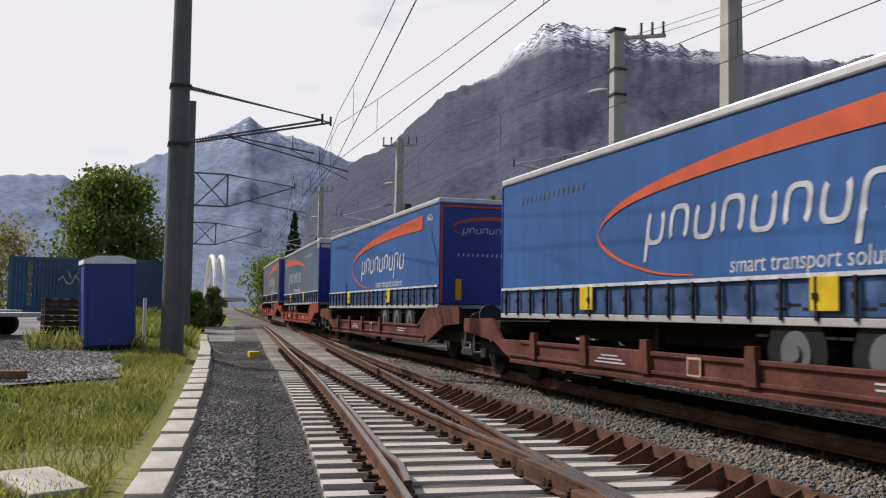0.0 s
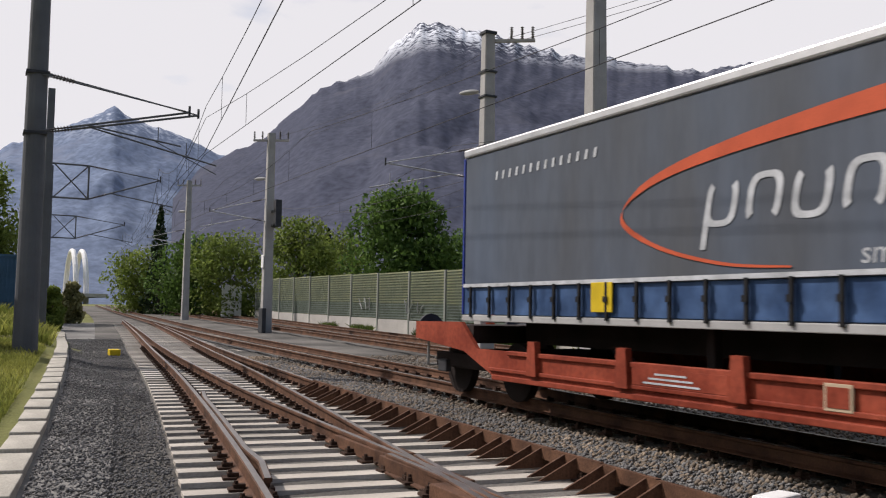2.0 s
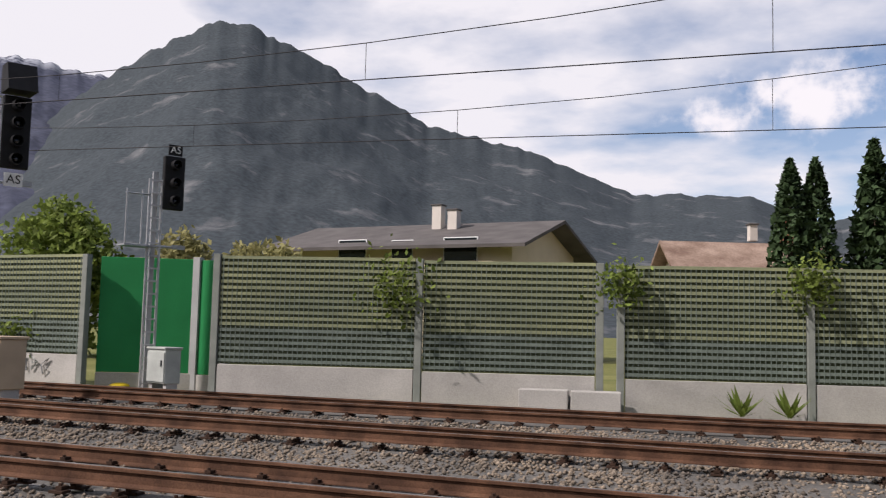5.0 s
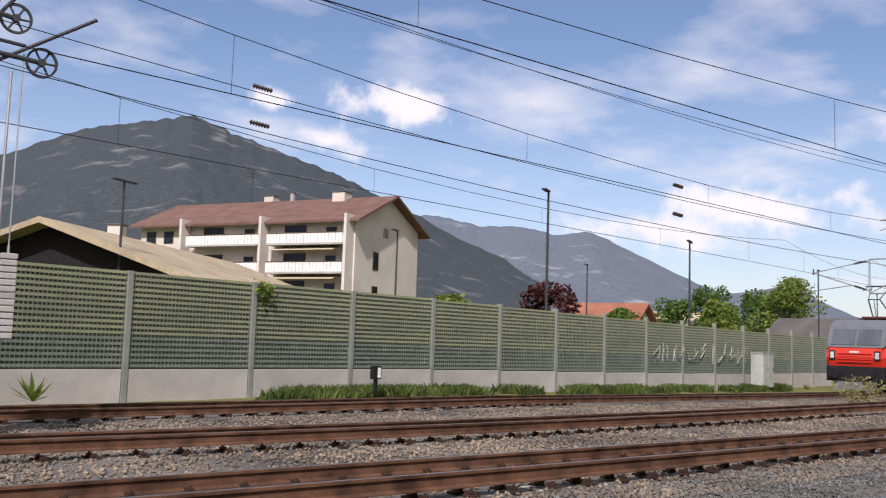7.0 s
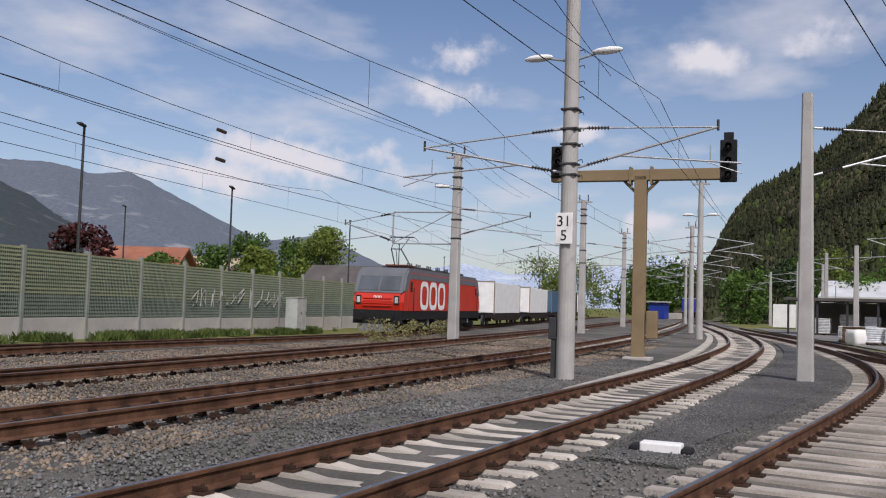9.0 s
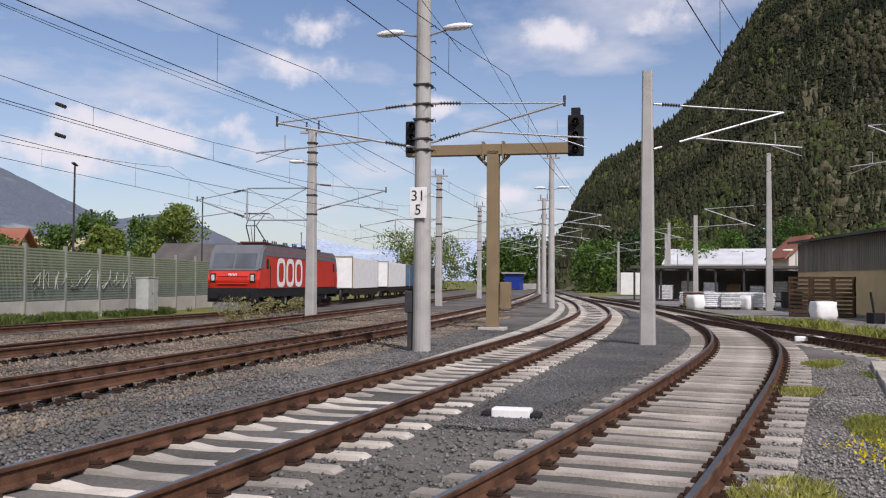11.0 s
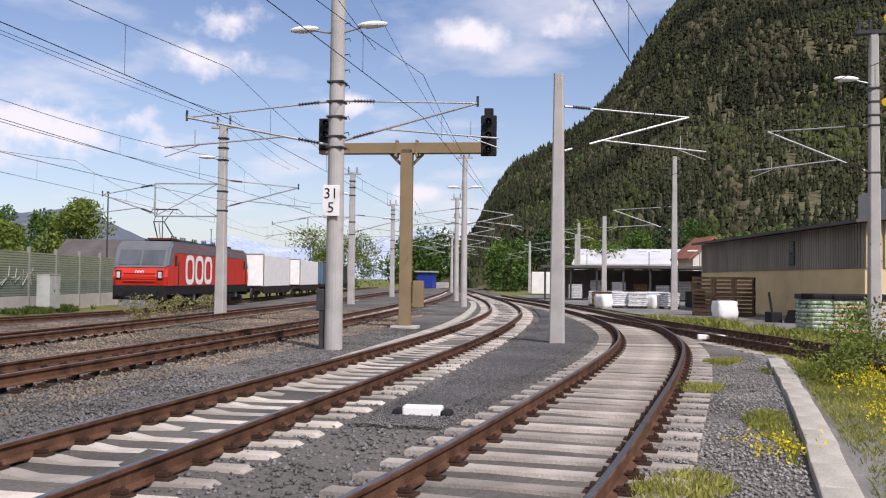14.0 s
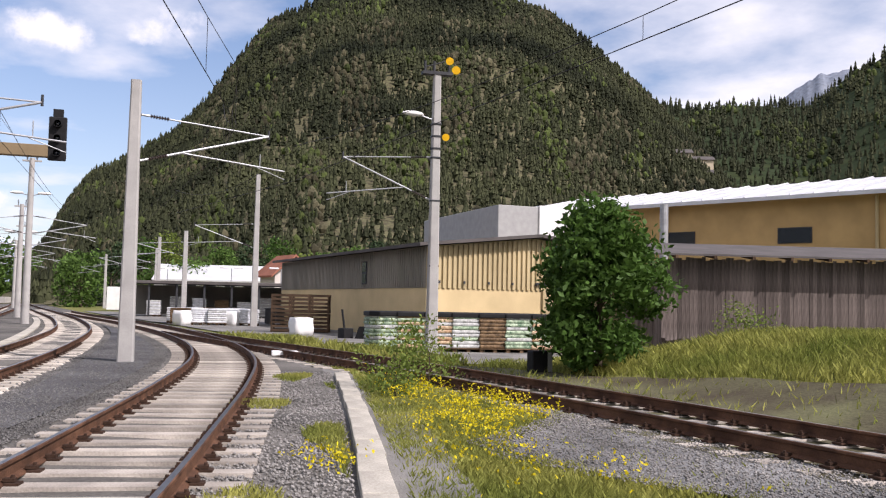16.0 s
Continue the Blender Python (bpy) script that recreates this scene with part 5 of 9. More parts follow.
def wagon(label, paint):
    """A pocket wagon, 16.6 m between its end sills, deep trough sides."""
    t = thing("pocket_wagon", Matrix.Identity(4), label, "railway wagon", "pocket wagons of the train")
    out = [(-8.3, 1.02), (-8.3, 1.34), (-6.7, 1.36), (-6.2, 0.90), (-1.2, 0.90), (5.0, 0.88), (5.9, 1.40), (8.3, 1.42), (8.3, 0.98), (7.2, 0.92), (5.9, 0.42), (-5.6, 0.42), (-6.6, 0.84)]
    out = [(x, 0.22 + (z - 0.22) * 0.84) for x, z in out]
    for s in (-1, 1):
        bm = bmesh.new()
        prism(bm, out, s * 1.36 - 0.03, s * 1.36 + 0.03, "y")
        bmesh.ops.triangulate(bm, faces=bm.faces[:])
        part("side_sill", bm, paint, t, "red-brown pressed steel side")
        bm = bmesh.new()
        box(bm, 0, s * 1.40, 0.50, 11.6, 0.05, 0.05, 0.01)
        box(bm, 0, s * 1.39, 0.38, 11.4, 0.07, 0.07, 0.01)
        box(bm, 0.0, s * 1.38, 0.74, 10.6, 0.09, 0.06, 0.01)
        part("flange", bm, paint, t)
        for x in (-4.6, -2.7, -0.9, 1.4):
            bm = bmesh.new()
            prism(bm, [(x - 0.12, 0.50), (x + 0.12, 0.50), (x + 0.08, 0.95), (x - 0.08, 0.95)], s * 1.42 - 0.045, s * 1.42 + 0.045, "y")
            part("rib", bm, paint, t)
        bm = bmesh.new()
        box(bm, -1.8, s * 1.415, 0.55, 1.5, 0.02, 0.20, 0.005)
        part("inscription_panel", bm, paint, t)
        bm = bmesh.new()
        for j in range(3):
            box(bm, -1.9, s * 1.428, 0.58 + 0.05 * j, 0.9 - 0.2 * j, 0.006, 0.02)
        box(bm, 3.6, s * 1.394, 0.66, 0.8, 0.006, 0.02)
        box(bm, 3.5, s * 1.394, 0.60, 0.6, 0.006, 0.02)
        tagged(part("inscription_bars", bm, M["letter"], t), "rows of small pale bars", kind="stuff")
        bm = bmesh.new()
        box(bm, 0.25, s * 1.42, 0.53, 0.30, 0.02, 0.24, 0.004)
        p = part("plate", bm, M["beige"], t, "worn square operator plate")
        bm = bmesh.new()
        box(bm, 0.25, s * 1.432, 0.56, 0.24, 0.006, 0.18)
        part("plate_field", bm, paint, p)
    bm = bmesh.new()
    box(bm, 0, 0, 0.44, 11.2, 2.6, 0.10)
    box(bm, -7.4, 0, 0.86, 1.9, 2.62, 0.26)
    box(bm, 7.2, 0, 0.86, 2.2, 2.62, 0.30)
    part("floor_trough", bm, M["wagon_dark"], t)
    for bx in (-6.9, 7.0):
        bm = bmesh.new()
        box(bm, bx, -1.02, 0.44, 2.5, 0.12, 0.24, 0.03)
        box(bm, bx, 1.02, 0.44, 2.5, 0.12, 0.24, 0.03)
        box(bm, bx, 0, 0.5, 0.4, 2.1, 0.25)
        b = part("bogie", bm, M["wagon_dark"], t)
        for dx in (-0.9, 0.9):
            for s in (-1, 1):
                bm = bmesh.new()
                disc(bm, bx + dx, s * 0.75, 0.45 + 0.17 - 0.17, 0.43, 0.13, 24)
                part("wheel", bm, M["wagon_dark"], b)
                bm = bmesh.new()
                box(bm, bx + dx, s * 1.1, 0.36, 0.3, 0.1, 0.2, 0.02)
                part("axle_box", bm, M["steel_dark"], b)
    for s in (-1, 1):
        for y in (-0.87, 0.87):
            bm = bmesh.new()
            rod(bm, (s * 8.3, y, 1.05), (s * 8.78, y, 1.05), 0.09, 0.09, 10)
            rod(bm, (s * 8.78, y, 1.05), (s * 8.84, y, 1.05), 0.24, 0.24, 14)
            part("buffer", bm, M["steel_dark"], t)
        bm = bmesh.new()
        tube(bm, [(s * 8.2, -1.2, 0.45), (s * 8.2, -1.2, 1.0), (s * 8.2, -0.8, 1.0), (s * 8.2, -0.8, 0.45), (s * 8.2, -1.2, 0.45)], 0.025)
        part("shunter_handle", bm, M["grey"], t)
    return t


TRAIN = []


def train_all():
    specs = [  # trailer's middle behind the tail's position at 0, label, cloth, rear at +x, number, flipped print
        (8.2, "grey curtain semi-trailer with dark blue rear doors", M["tarp_grey"], True, "3682", False),
        (25.95, "slate blue curtain semi-trailer with blue bulkhead and roof cap", M["tarp_slate"], False, "3951", True),
        (42.3, "faded blue curtain semi-trailer with pale lettering", M["tarp_blue"], True, "6025", False),
        (60.2, "bright blue curtain semi-trailer with pale lettering", M["tarp_blue"], True, "6821", False),
    ]
    for s, label, cloth, rear, num, flip in specs:
        TRAIN.append((trailer(label, cloth, rear, num, flip), s))
    for s, paint, label in ((8.3, "wagon_red", "orange-red"), (25.5, "wagon_red", "orange-red"), (42.7, "wagon", "dull red-brown"), (59.9, "wagon", "dull red-brown")):
        TRAIN.append((wagon(label + " pocket wagon carrying a semi-trailer", M[paint]), s))


def motions():
    for ob, s in TRAIN:
        rows = []
        for t in [0, 0.4, 0.8, 1.2, 1.6, 2.0, 2.4, 2.8, 3.4, 4, 5, 6, 7, 8, 9, 10, 11, 12, 13, 14, 15, 16]:
            x = TAIL0 + SPEED * t + s
            a = E_LINE.turn(x)
            rows.append((t, Matrix.Translation((x, E_LINE.at(x), gz(x) + 0.172 + 0.035)) @ Matrix.Rotation(a, 4, "Z")))
        walk(ob, rows)




# ---- masts, arms, wires ----
def insulator(bm, a, b, r=0.055):
    a, b = Vector(a), Vector(b)
    n = 7
    rod(bm, a, b, 0.02, 0.02, 6)
    for i in range(n):
        p = a.lerp(b, (i + 0.5) / n)
        q = a.lerp(b, (i + 0.9) / n)
        rod(bm, p, q, r, r * 0.5, 9)


def arm_set(t, base, reach, z_tie, z_strut, z_end, z_reg, mat="galv", reg=1.0, r=0.028):
    """A catenary arm in the mast's own space: reach is the way (x, y) to its tip."""
    bx, by = base
    dx, dy = reach
    L = math.hypot(dx, dy)
    u = Vector((dx / L, dy / L, 0))
    o = Vector((bx, by, 0))
    tip = o + u * L + Vector((0, 0, z_end))
    for z0, rr in ((z_tie, r * 0.7), (z_strut, r)):
        s = o + Vector((0, 0, z0))
        d = (tip - s)
        bm = bmesh.new()
        insulator(bm, s + d * 0.06, s + d * 0.06 + d.normalized() * 0.5)
        part("insulator", bm, M["insul"], t, "brown ribbed insulator")
        bm = bmesh.new()
        rod(bm, s, s + d * 0.06, 0.03)
        rod(bm, s + d * 0.06 + d.normalized() * 0.5, tip, rr)
        part("arm_tube", bm, M[mat], t)
    bm = bmesh.new()
    s = o + Vector((0, 0, z_strut))
    mid = s.lerp(tip, 0.30)
    e = o + u * (L * reg + 0.5) + Vector((0, 0, z_reg))
    rod(bm, mid, e, r * 0.75)
    rod(bm, mid.lerp(e, 0.75), mid.lerp(e, 0.75) + Vector((0, 0, 0.35)), 0.012)
    rod(bm, mid.lerp(e, 0.72) - Vector((0, 0, 0.02)), mid.lerp(e, 1.0) - Vector((0, 0, 0.22)), 0.012)
    part("steady_arm", bm, M[mat], t)
    bm = bmesh.new()
    rod(bm, tip - Vector((0, 0, 0.08)), tip + Vector((0, 0, 0.16)), 0.03)
    part("wire_clamp", bm, M["steel_dark"], t)


def mast(name, x, y, h, w0, w1, label, material="concrete_pole", round_=False, group="catenary masts", z=None, lean=0.0):
    z = yard_z(x, y) - 0.05 if z is None else z
    t = thing(name, pose(x, y, z, 0, 0, lean), label, "mast", group)
    bm = bmesh.new()
    if round_:
        rod(bm, (0, 0, -0.4), (0, 0, h), w0 / 2, w1 / 2, 18)
    else:
        bmesh.ops.create_cone(bm, cap_ends=True, segments=4, radius1=w0 * 0.707, radius2=w1 * 0.707, depth=h + 0.4,
                              matrix=Matrix.Translation((0, 0, h / 2 - 0.2)) @ Matrix.Rotation(math.pi / 4, 4, "Z"))
        es = [e for e in bm.edges if abs(e.verts[0].co.z - e.verts[1].co.z) > 1]
        bmesh.ops.bevel(bm, geom=es, offset=0.035, segments=1, affect="EDGES")
    part("pole", bm, M[material], t)
    return t


def band(t, z, w, h=0.07, material="steel_dark"):
    bm = bmesh.new()
    box(bm, 0, 0, z, w, w, h, 0.01)
    part("band", bm, M[material], t)


def prongs(t, z, reach, side, n=3):
    """A cross arm with upright insulators."""
    bm = bmesh.new()
    s = Vector(side)
    box(bm, 0, 0, 0, reach, 0.12, 0.10, 0.01, Matrix.Translation((s.x * reach / 2, s.y * reach / 2, z)) @ Matrix.Rotation(math.atan2(s.y, s.x), 4, "Z"))
    part("cross_arm", bm, M["concrete_pole"], t)
    for i in range(n):
        p = s * (reach * (0.5 + 0.45 * i / max(1, n - 1)))
        bm = bmesh.new()
        insulator(bm, (p.x, p.y, z + 0.1), (p.x, p.y, z + 0.5), 0.06)
        part("insulator", bm, M["insul"], t)


def lamp_arm(t, z, ux, uy, reach, drop=0.0, head="white"):
    bm = bmesh.new()
    rod(bm, (0, 0, z), (ux * reach * 0.55, uy * reach * 0.55, z + 0.12), 0.025)
    part("lamp_arm", bm, M["galv"], t)
    bm = bmesh.new()
    bmesh.ops.create_uvsphere(bm, u_segments=14, v_segments=8, radius=0.5,
                              matrix=Matrix.Translation((ux * reach * 0.8, uy * reach * 0.8, z + 0.16 - drop)) @ Matrix.Rotation(math.atan2(uy, ux), 4, "Z") @ Matrix.Diagonal((0.75, 0.24, 0.17, 1)))
    part("lamp_head", bm, M[head], t, "pale shell of the yard lamp")


def ladder(bm, z0, z1, w=0.34, m=None):
    for s in (-1, 1):
        box(bm, s * w / 2, 0, z0, 0.05, 0.05, z1 - z0, 0, m)
    z = z0 + 0.15
    while z < z1:
        box(bm, 0, 0, z, w, 0.035, 0.04, 0, m)
        z += 0.30


def masts_all():
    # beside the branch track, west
    # seen against the light: its darkness is put into the concrete and arms
    t = mast("concrete_mast", -24.0, 1.05, 12.2, 0.56, 0.38, "tall concrete mast with catenary arms, backlit dark in its colour", "mast_grey", True, z=yard_z(-24, 1.05) + 0.1)
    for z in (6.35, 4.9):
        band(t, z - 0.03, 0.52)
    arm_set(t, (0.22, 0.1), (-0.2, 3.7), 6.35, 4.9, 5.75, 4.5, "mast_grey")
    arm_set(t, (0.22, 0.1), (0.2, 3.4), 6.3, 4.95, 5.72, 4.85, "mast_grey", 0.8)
    # these too take the backlit dark in their colour
    for x, y, h in ((-37, 2.1, 9.0), (-56, 3.3, 8.8)):
        t = mast("steel_mast", x, y, h, 0.30, 0.24, "slim steel mast with a braced frame, backlit dark in its colour", "mast_grey", False)
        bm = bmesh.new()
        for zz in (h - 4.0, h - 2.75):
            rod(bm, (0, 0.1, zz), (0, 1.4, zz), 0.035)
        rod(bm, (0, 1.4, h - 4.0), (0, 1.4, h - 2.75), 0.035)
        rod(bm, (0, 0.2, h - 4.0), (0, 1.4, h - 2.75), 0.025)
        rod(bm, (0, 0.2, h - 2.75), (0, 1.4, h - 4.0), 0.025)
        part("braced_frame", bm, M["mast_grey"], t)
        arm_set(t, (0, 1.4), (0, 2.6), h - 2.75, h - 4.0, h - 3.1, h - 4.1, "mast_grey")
    # between the main tracks, west
    t = mast("concrete_mast", -25.9, 14.3, 10.3, 0.52, 0.34, "weathered concrete mast with lamp and striped foot")
    prongs(t, 10.0, 1.5, (0.55, 0.83))
    band(t, 10.25, 0.42, 0.1)
    lamp_arm(t, 8.3, -0.8, -0.5, 0.9, 0.0, "grey")
    for z in (8.2, 6.6, 5.2, 9.0):
        band(t, z, 0.46)
    arm_set(t, (-0.1, -0.2), (-1.5, -2.6), 6.6, 5.6, 6.1, 5.3)
    arm_set(t, (0.1, 0.2), (1.2, 2.2), 6.4, 5.2, 5.8, 5.1)
    bm = bmesh.new()
    for i in range(7):
        box(bm, 0.235, 0, 1.0 + i * 0.28, 0.02, 0.30, 0.12, 0, Matrix.Rotation(0.15, 4, "Y"))
    part("warning_stripe", bm, M["redline"], t, "red and white warning stripes")
    mast("concrete_pole", -19.65, 14.05, 13.0, 0.56, 0.34, "plain pale concrete pole standing in ballast")
    for x, y, h, g in ((-45.4, 12.75, 9.9, 1), (-69.7, 13.5, 10.2, 0), (-98, 16.2, 10.4, 0)):
        t = mast("concrete_mast", x, y, h, 0.5, 0.34, "grey concrete mast with switch gear" if g else "grey concrete mast with cross arm")
        prongs(t, h - 0.4, 0.9, (0.5, 0.86), 2)
        prongs(t, h - 0.4, 0.9, (-0.5, -0.86), 2)
        lamp_arm(t, h - 2.4, -0.8, -0.5, 0.9, 0, "grey")
        arm_set(t, (0, -0.2), (-1.5, -2.4), 6.6, 5.5, 6.0, 5.2)
        if g:
            bm = bmesh.new()
            for zz in (5.2, 5.9):
                box(bm, 0, 0.2, zz, 1.9, 0.3, 0.12)
            box(bm, -0.8, 0.2, 5.2, 0.1, 0.1, 1.0)
            box(bm, 0.8, 0.2, 5.2, 0.4, 0.3, 1.3)
            part("switch_gear", bm, M["steel_dark"], t)
            bm = bmesh.new()
            box(bm, 0.3, -0.28, 0.0, 0.7, 0.2, 1.2, 0.02)
            part("cabinet", bm, M["steel_dark"], t)
            bm = bmesh.new()
            box(bm, 0.05, -0.28, 3.2, 0.42, 0.02, 0.62)
            part("kilometre_board", bm, M["white"], t)
    # tensioning mast
    t = mast("tensioning_mast", 3.25, 15.1, 8.6, 0.60, 0.40, "thick concrete mast with tensioning wheels and weights")
    for i, z in enumerate((5.0, 5.25, 5.55, 5.9, 6.15, 6.5, 6.75, 7.1, 7.4)):
        band(t, z, 0.52 + 0.02 * (i % 3), 0.09, "galv")
    for (wx, wz) in ((0.62, 6.43), (1.04, 5.81)):
        bm = bmesh.new()
        bmesh.ops.create_cone(bm, cap_ends=False, segments=28, radius1=0.24, radius2=0.24, depth=0.05, matrix=Matrix.Translation((wx, -0.1, wz)) @ Matrix.Rotation(math.pi / 2, 4, "X"))
        bmesh.ops.solidify(bm, geom=bm.faces[:], thickness=0.035)
        for k in range(3):
            a = math.pi * k / 3
            rod(bm, (wx - 0.22 * math.cos(a), -0.1, wz - 0.22 * math.sin(a)), (wx + 0.22 * math.cos(a), -0.1, wz + 0.22 * math.sin(a)), 0.018)
        disc(bm, wx, -0.1, wz, 0.06, 0.10)
        part("tension_wheel", bm, M["steel_dark"], t, "spoked dark steel wheel")
        bm = bmesh.new()
        rod(bm, (0.2, -0.1, wz + 0.05), (wx, -0.1, wz), 0.04)
        rod(bm, (0.2, -0.1, wz + 0.25), (wx - 0.25, -0.1, wz + 0.22), 0.03)
        part("wheel_bracket", bm, M["steel_dark"], t)
    for wx, z0, z1 in ((0.40, 1.93, 3.03), (0.77, 1.5, 2.8)):
        bm = bmesh.new()
        rod(bm, (wx, -0.1, z0 - 0.03), (wx, -0.1, z1 + 0.1), 0.02)
        stack = part("weight_stack", bm, M["galv"], t, "stack of grey balance weights")
        z = z0
        while z < z1:
            bm = bmesh.new()
            box(bm, wx, -0.1, z, 0.24, 0.24, 0.085, 0.012)
            part("weight", bm, M["concrete_pole"], stack)
            z += 0.10
        bm = bmesh.new()
        rod(bm, (wx, -0.1, z1), (wx, -0.1, 5.9), 0.012)
        rod(bm, (wx - 0.16, -0.1, 0.1), (wx - 0.16, -0.1, 5.6), 0.022)
        part("weight_rope", bm, M["galv"], t)
    bm = bmesh.new()
    for zz in (5.0, 6.3):
        rod(bm, (-0.22, 0, zz), (-0.42, 0, zz), 0.03)
    rod(bm, (-0.42, 0, 4.9), (-0.42, 0, 6.4), 0.05)
    rod(bm, (-0.42, 0, 6.1), (-0.95, 0.7, 5.5), 0.018)
    rod(bm, (-0.42, 0, 5.0), (-0.95, 0.7, 5.5), 0.018)
    rod(bm, (-0.42, 0, 5.0), (-1.2, 0.9, 4.7), 0.02)
    rod(bm, (0.2, 0, 5.6), (1.75, -0.4, 6.6), 0.03)
    rod(bm, (0.2, 0, 6.2), (1.6, -0.5, 8.2), 0.03)
    part("side_bracket", bm, M["steel_dark"], t)
    bm = bmesh.new()
    box(bm, -0.30, 0, 1.0, 0.12, 0.2, 0.35)
    rod(bm, (-0.31, 0, 0), (-0.31, 0, 1.0), 0.03)
    part("junction_box", bm, M["black"], t)
    # kilometre mast
    t = mast("kilometre_mast", 21.1, 6.1, 10.6, 0.42, 0.30, "concrete mast with twin lamps and kilometre board", round_=True)
    lamp_arm(t, 7.25, 0.1, 1, 1.05)
    lamp_arm(t, 7.25, -0.1, -1, 1.05)
    bm = bmesh.new()
    box(bm, -0.24, 0.03, 3.05, 0.03, 0.40, 0.70, 0.01)
    kb = part("kilometre_board", bm, M["white"], t, "white board with kilometre figures")
    for txt, zz, sz in (("31", 3.55, 0.34), ("5", 3.23, 0.34)):
        words("board_figure", txt, sz, Matrix.Translation((-0.26, 0.03, zz)) @ Matrix.Rotation(-math.pi / 2, 4, "Z") @ SIDE, M["black"], kb)
    for z in (4.6, 4.85, 5.3, 5.65, 6.1):
        band(t, z, 0.385, 0.05)
    arm_set(t, (0, 0.2), (-0.6, 3.2), 5.7, 4.7, 5.3, 4.6)
    arm_set(t, (0, -0.2), (0.4, -3.0), 5.7, 4.8, 5.65, 4.85)
    bm = bmesh.new()
    box(bm, 0.05, 0.30, 0.9, 0.24, 0.2, 0.5, 0.02)
    box(bm, 0.05, 0.26, -0.1, 0.2, 0.14, 1.0)
    part("junction_box", bm, M["steel_dark"], t)
    bm = bmesh.new()
    for k in range(9):
        zz = 4.6 + 0.36 * k
        tube(bm, [(0.0, -0.16, zz), (0.0, -0.28, zz + 0.02), (0.0, -0.30, zz - 0.05)], 0.012, 4)
    part("climbing_hook", bm, M["steel_dark"], t)
    # plain pole between the curves
    t = mast("concrete_pole", 24.85, 1.32, 7.0, 0.40, 0.25, "pale square concrete pole with a single catenary arm")
    arm_set(t, (0, -0.15), (1.5, -3.2), 6.15, 5.0, 6.05, 5.15, "galv", 1.0, 0.03)
    # further masts, east
    for x, y, h in ((36.8, 16.0, 8.0), (58, 16.8, 8.4), (85, 21.0, 8.6)):
        t = mast("concrete_mast", x, y, h, 0.42, 0.28, "grey concrete mast beside the station track")
        prongs(t, h - 0.15, 0.55, (0, 1), 1)
        prongs(t, h - 0.15, 0.55, (0, -1), 1)
        for zz in (h - 0.6, h - 1.0, h - 1.5, 5.2, 4.4):
            band(t, zz, 0.36)
        lamp_arm(t, h - 1.5, -0.2, 1, 0.8)
        bm = bmesh.new()
        for zz in (4.2, 5.55):
            rod(bm, (0, 0.1, zz), (-0.4, 2.8, zz), 0.03)
        rod(bm, (-0.4, 2.8, 4.2), (-0.4, 2.8, 5.55), 0.035)
        rod(bm, (0, 0.2, 4.2), (-0.4, 2.8, 5.55), 0.018)
        rod(bm, (0, 0.2, 5.55), (-0.4, 2.8, 4.2), 0.018)
        part("braced_frame", bm, M["galv"], t)
        arm_set(t, (-0.4, 2.8), (0, 2.4), 5.5, 4.3, 5.1, 4.3)
        arm_set(t, (0, -0.15), (0.4, -3.0), 5.7, 4.6, 5.4, 4.6)
    for x, y, h in ((56.5, 9.3, 9.2), (72, 12.6, 8.0), (96, 17.0, 8.2), (120, 22, 8)):
        t = mast("concrete_mast", x, y, h, 0.44, 0.28, "slim concrete mast with twin lamps by the curve", round_=True)
        lamp_arm(t, h - 2.1, 0, 1, 0.9)
        lamp_arm(t, h - 2.1, 0, -1, 0.9)
        prongs(t, h - 0.2, 0.5, (0, 1), 1)
        prongs(t, h - 0.2, 0.5, (0, -1), 1)
        arm_set(t, (0, 0.15), (-0.4, 2.8), 6.0, 5.0, 5.6, 4.9)
        arm_set(t, (0, -0.15), (0.4, -2.8), 6.0, 5.0, 5.6, 4.9)
    # right side
    t = mast("signal_mast", 30.1, -7.55, 9.1, 0.36, 0.24, "concrete mast with yard lamp and yellow signal boards")
    bm = bmesh.new()
    box(bm, 0, 0, 9.05, 0.3, 1.0, 0.1)
    for yy in (-0.4, 0.1, 0.4):
        rod(bm, (0, yy, 9.1), (0, yy, 9.5), 0.04)
    rod(bm, (0, 0.4, 9.3), (0, -0.5, 9.6), 0.02)
    part("top_fitting", bm, M["steel_dark"], t)
    for yy, zz, s in ((-0.38, 9.5, 0.26), (-0.60, 9.22, 0.28), (-0.3, 7.0, 0.24)):
        bm = bmesh.new()
        disc(bm, 0, 0, 0, s * 0.5, 0.05, 12)
        bmesh.ops.transform(bm, matrix=Matrix.Translation((-0.15, yy, zz)) @ Matrix.Rotation(math.pi / 2.4, 4, "Z"), verts=bm.verts)
        part("signal_board", bm, M["amber"], t, "yellow signal disc")
    lamp_arm(t, 7.55, -0.2, 1, 1.0)
    for zz in (4.9, 6.3, 6.6, 7.0, 7.4, 2.8, 1.4):
        band(t, zz, 0.31, 0.06)
    arm_set(t, (0, 0.12), (0.6, 2.8), 6.35, 4.95, 6.3, 5.1)
    t = mast("concrete_pole", 60.0, -3.2, 9.4, 0.42, 0.26, "tall plain concrete pole by the loading yard")
    arm_set(t, (0, 0.12), (0, 3.6), 6.3, 4.8, 6.1, 5.0)
    t = mast("concrete_pole", 70.0, 1.3, 6.4, 0.40, 0.28, "short concrete pole by the loading yard")
    arm_set(t, (0, 0.12), (0, 3.2), 5.6, 4.6, 5.4, 4.6)
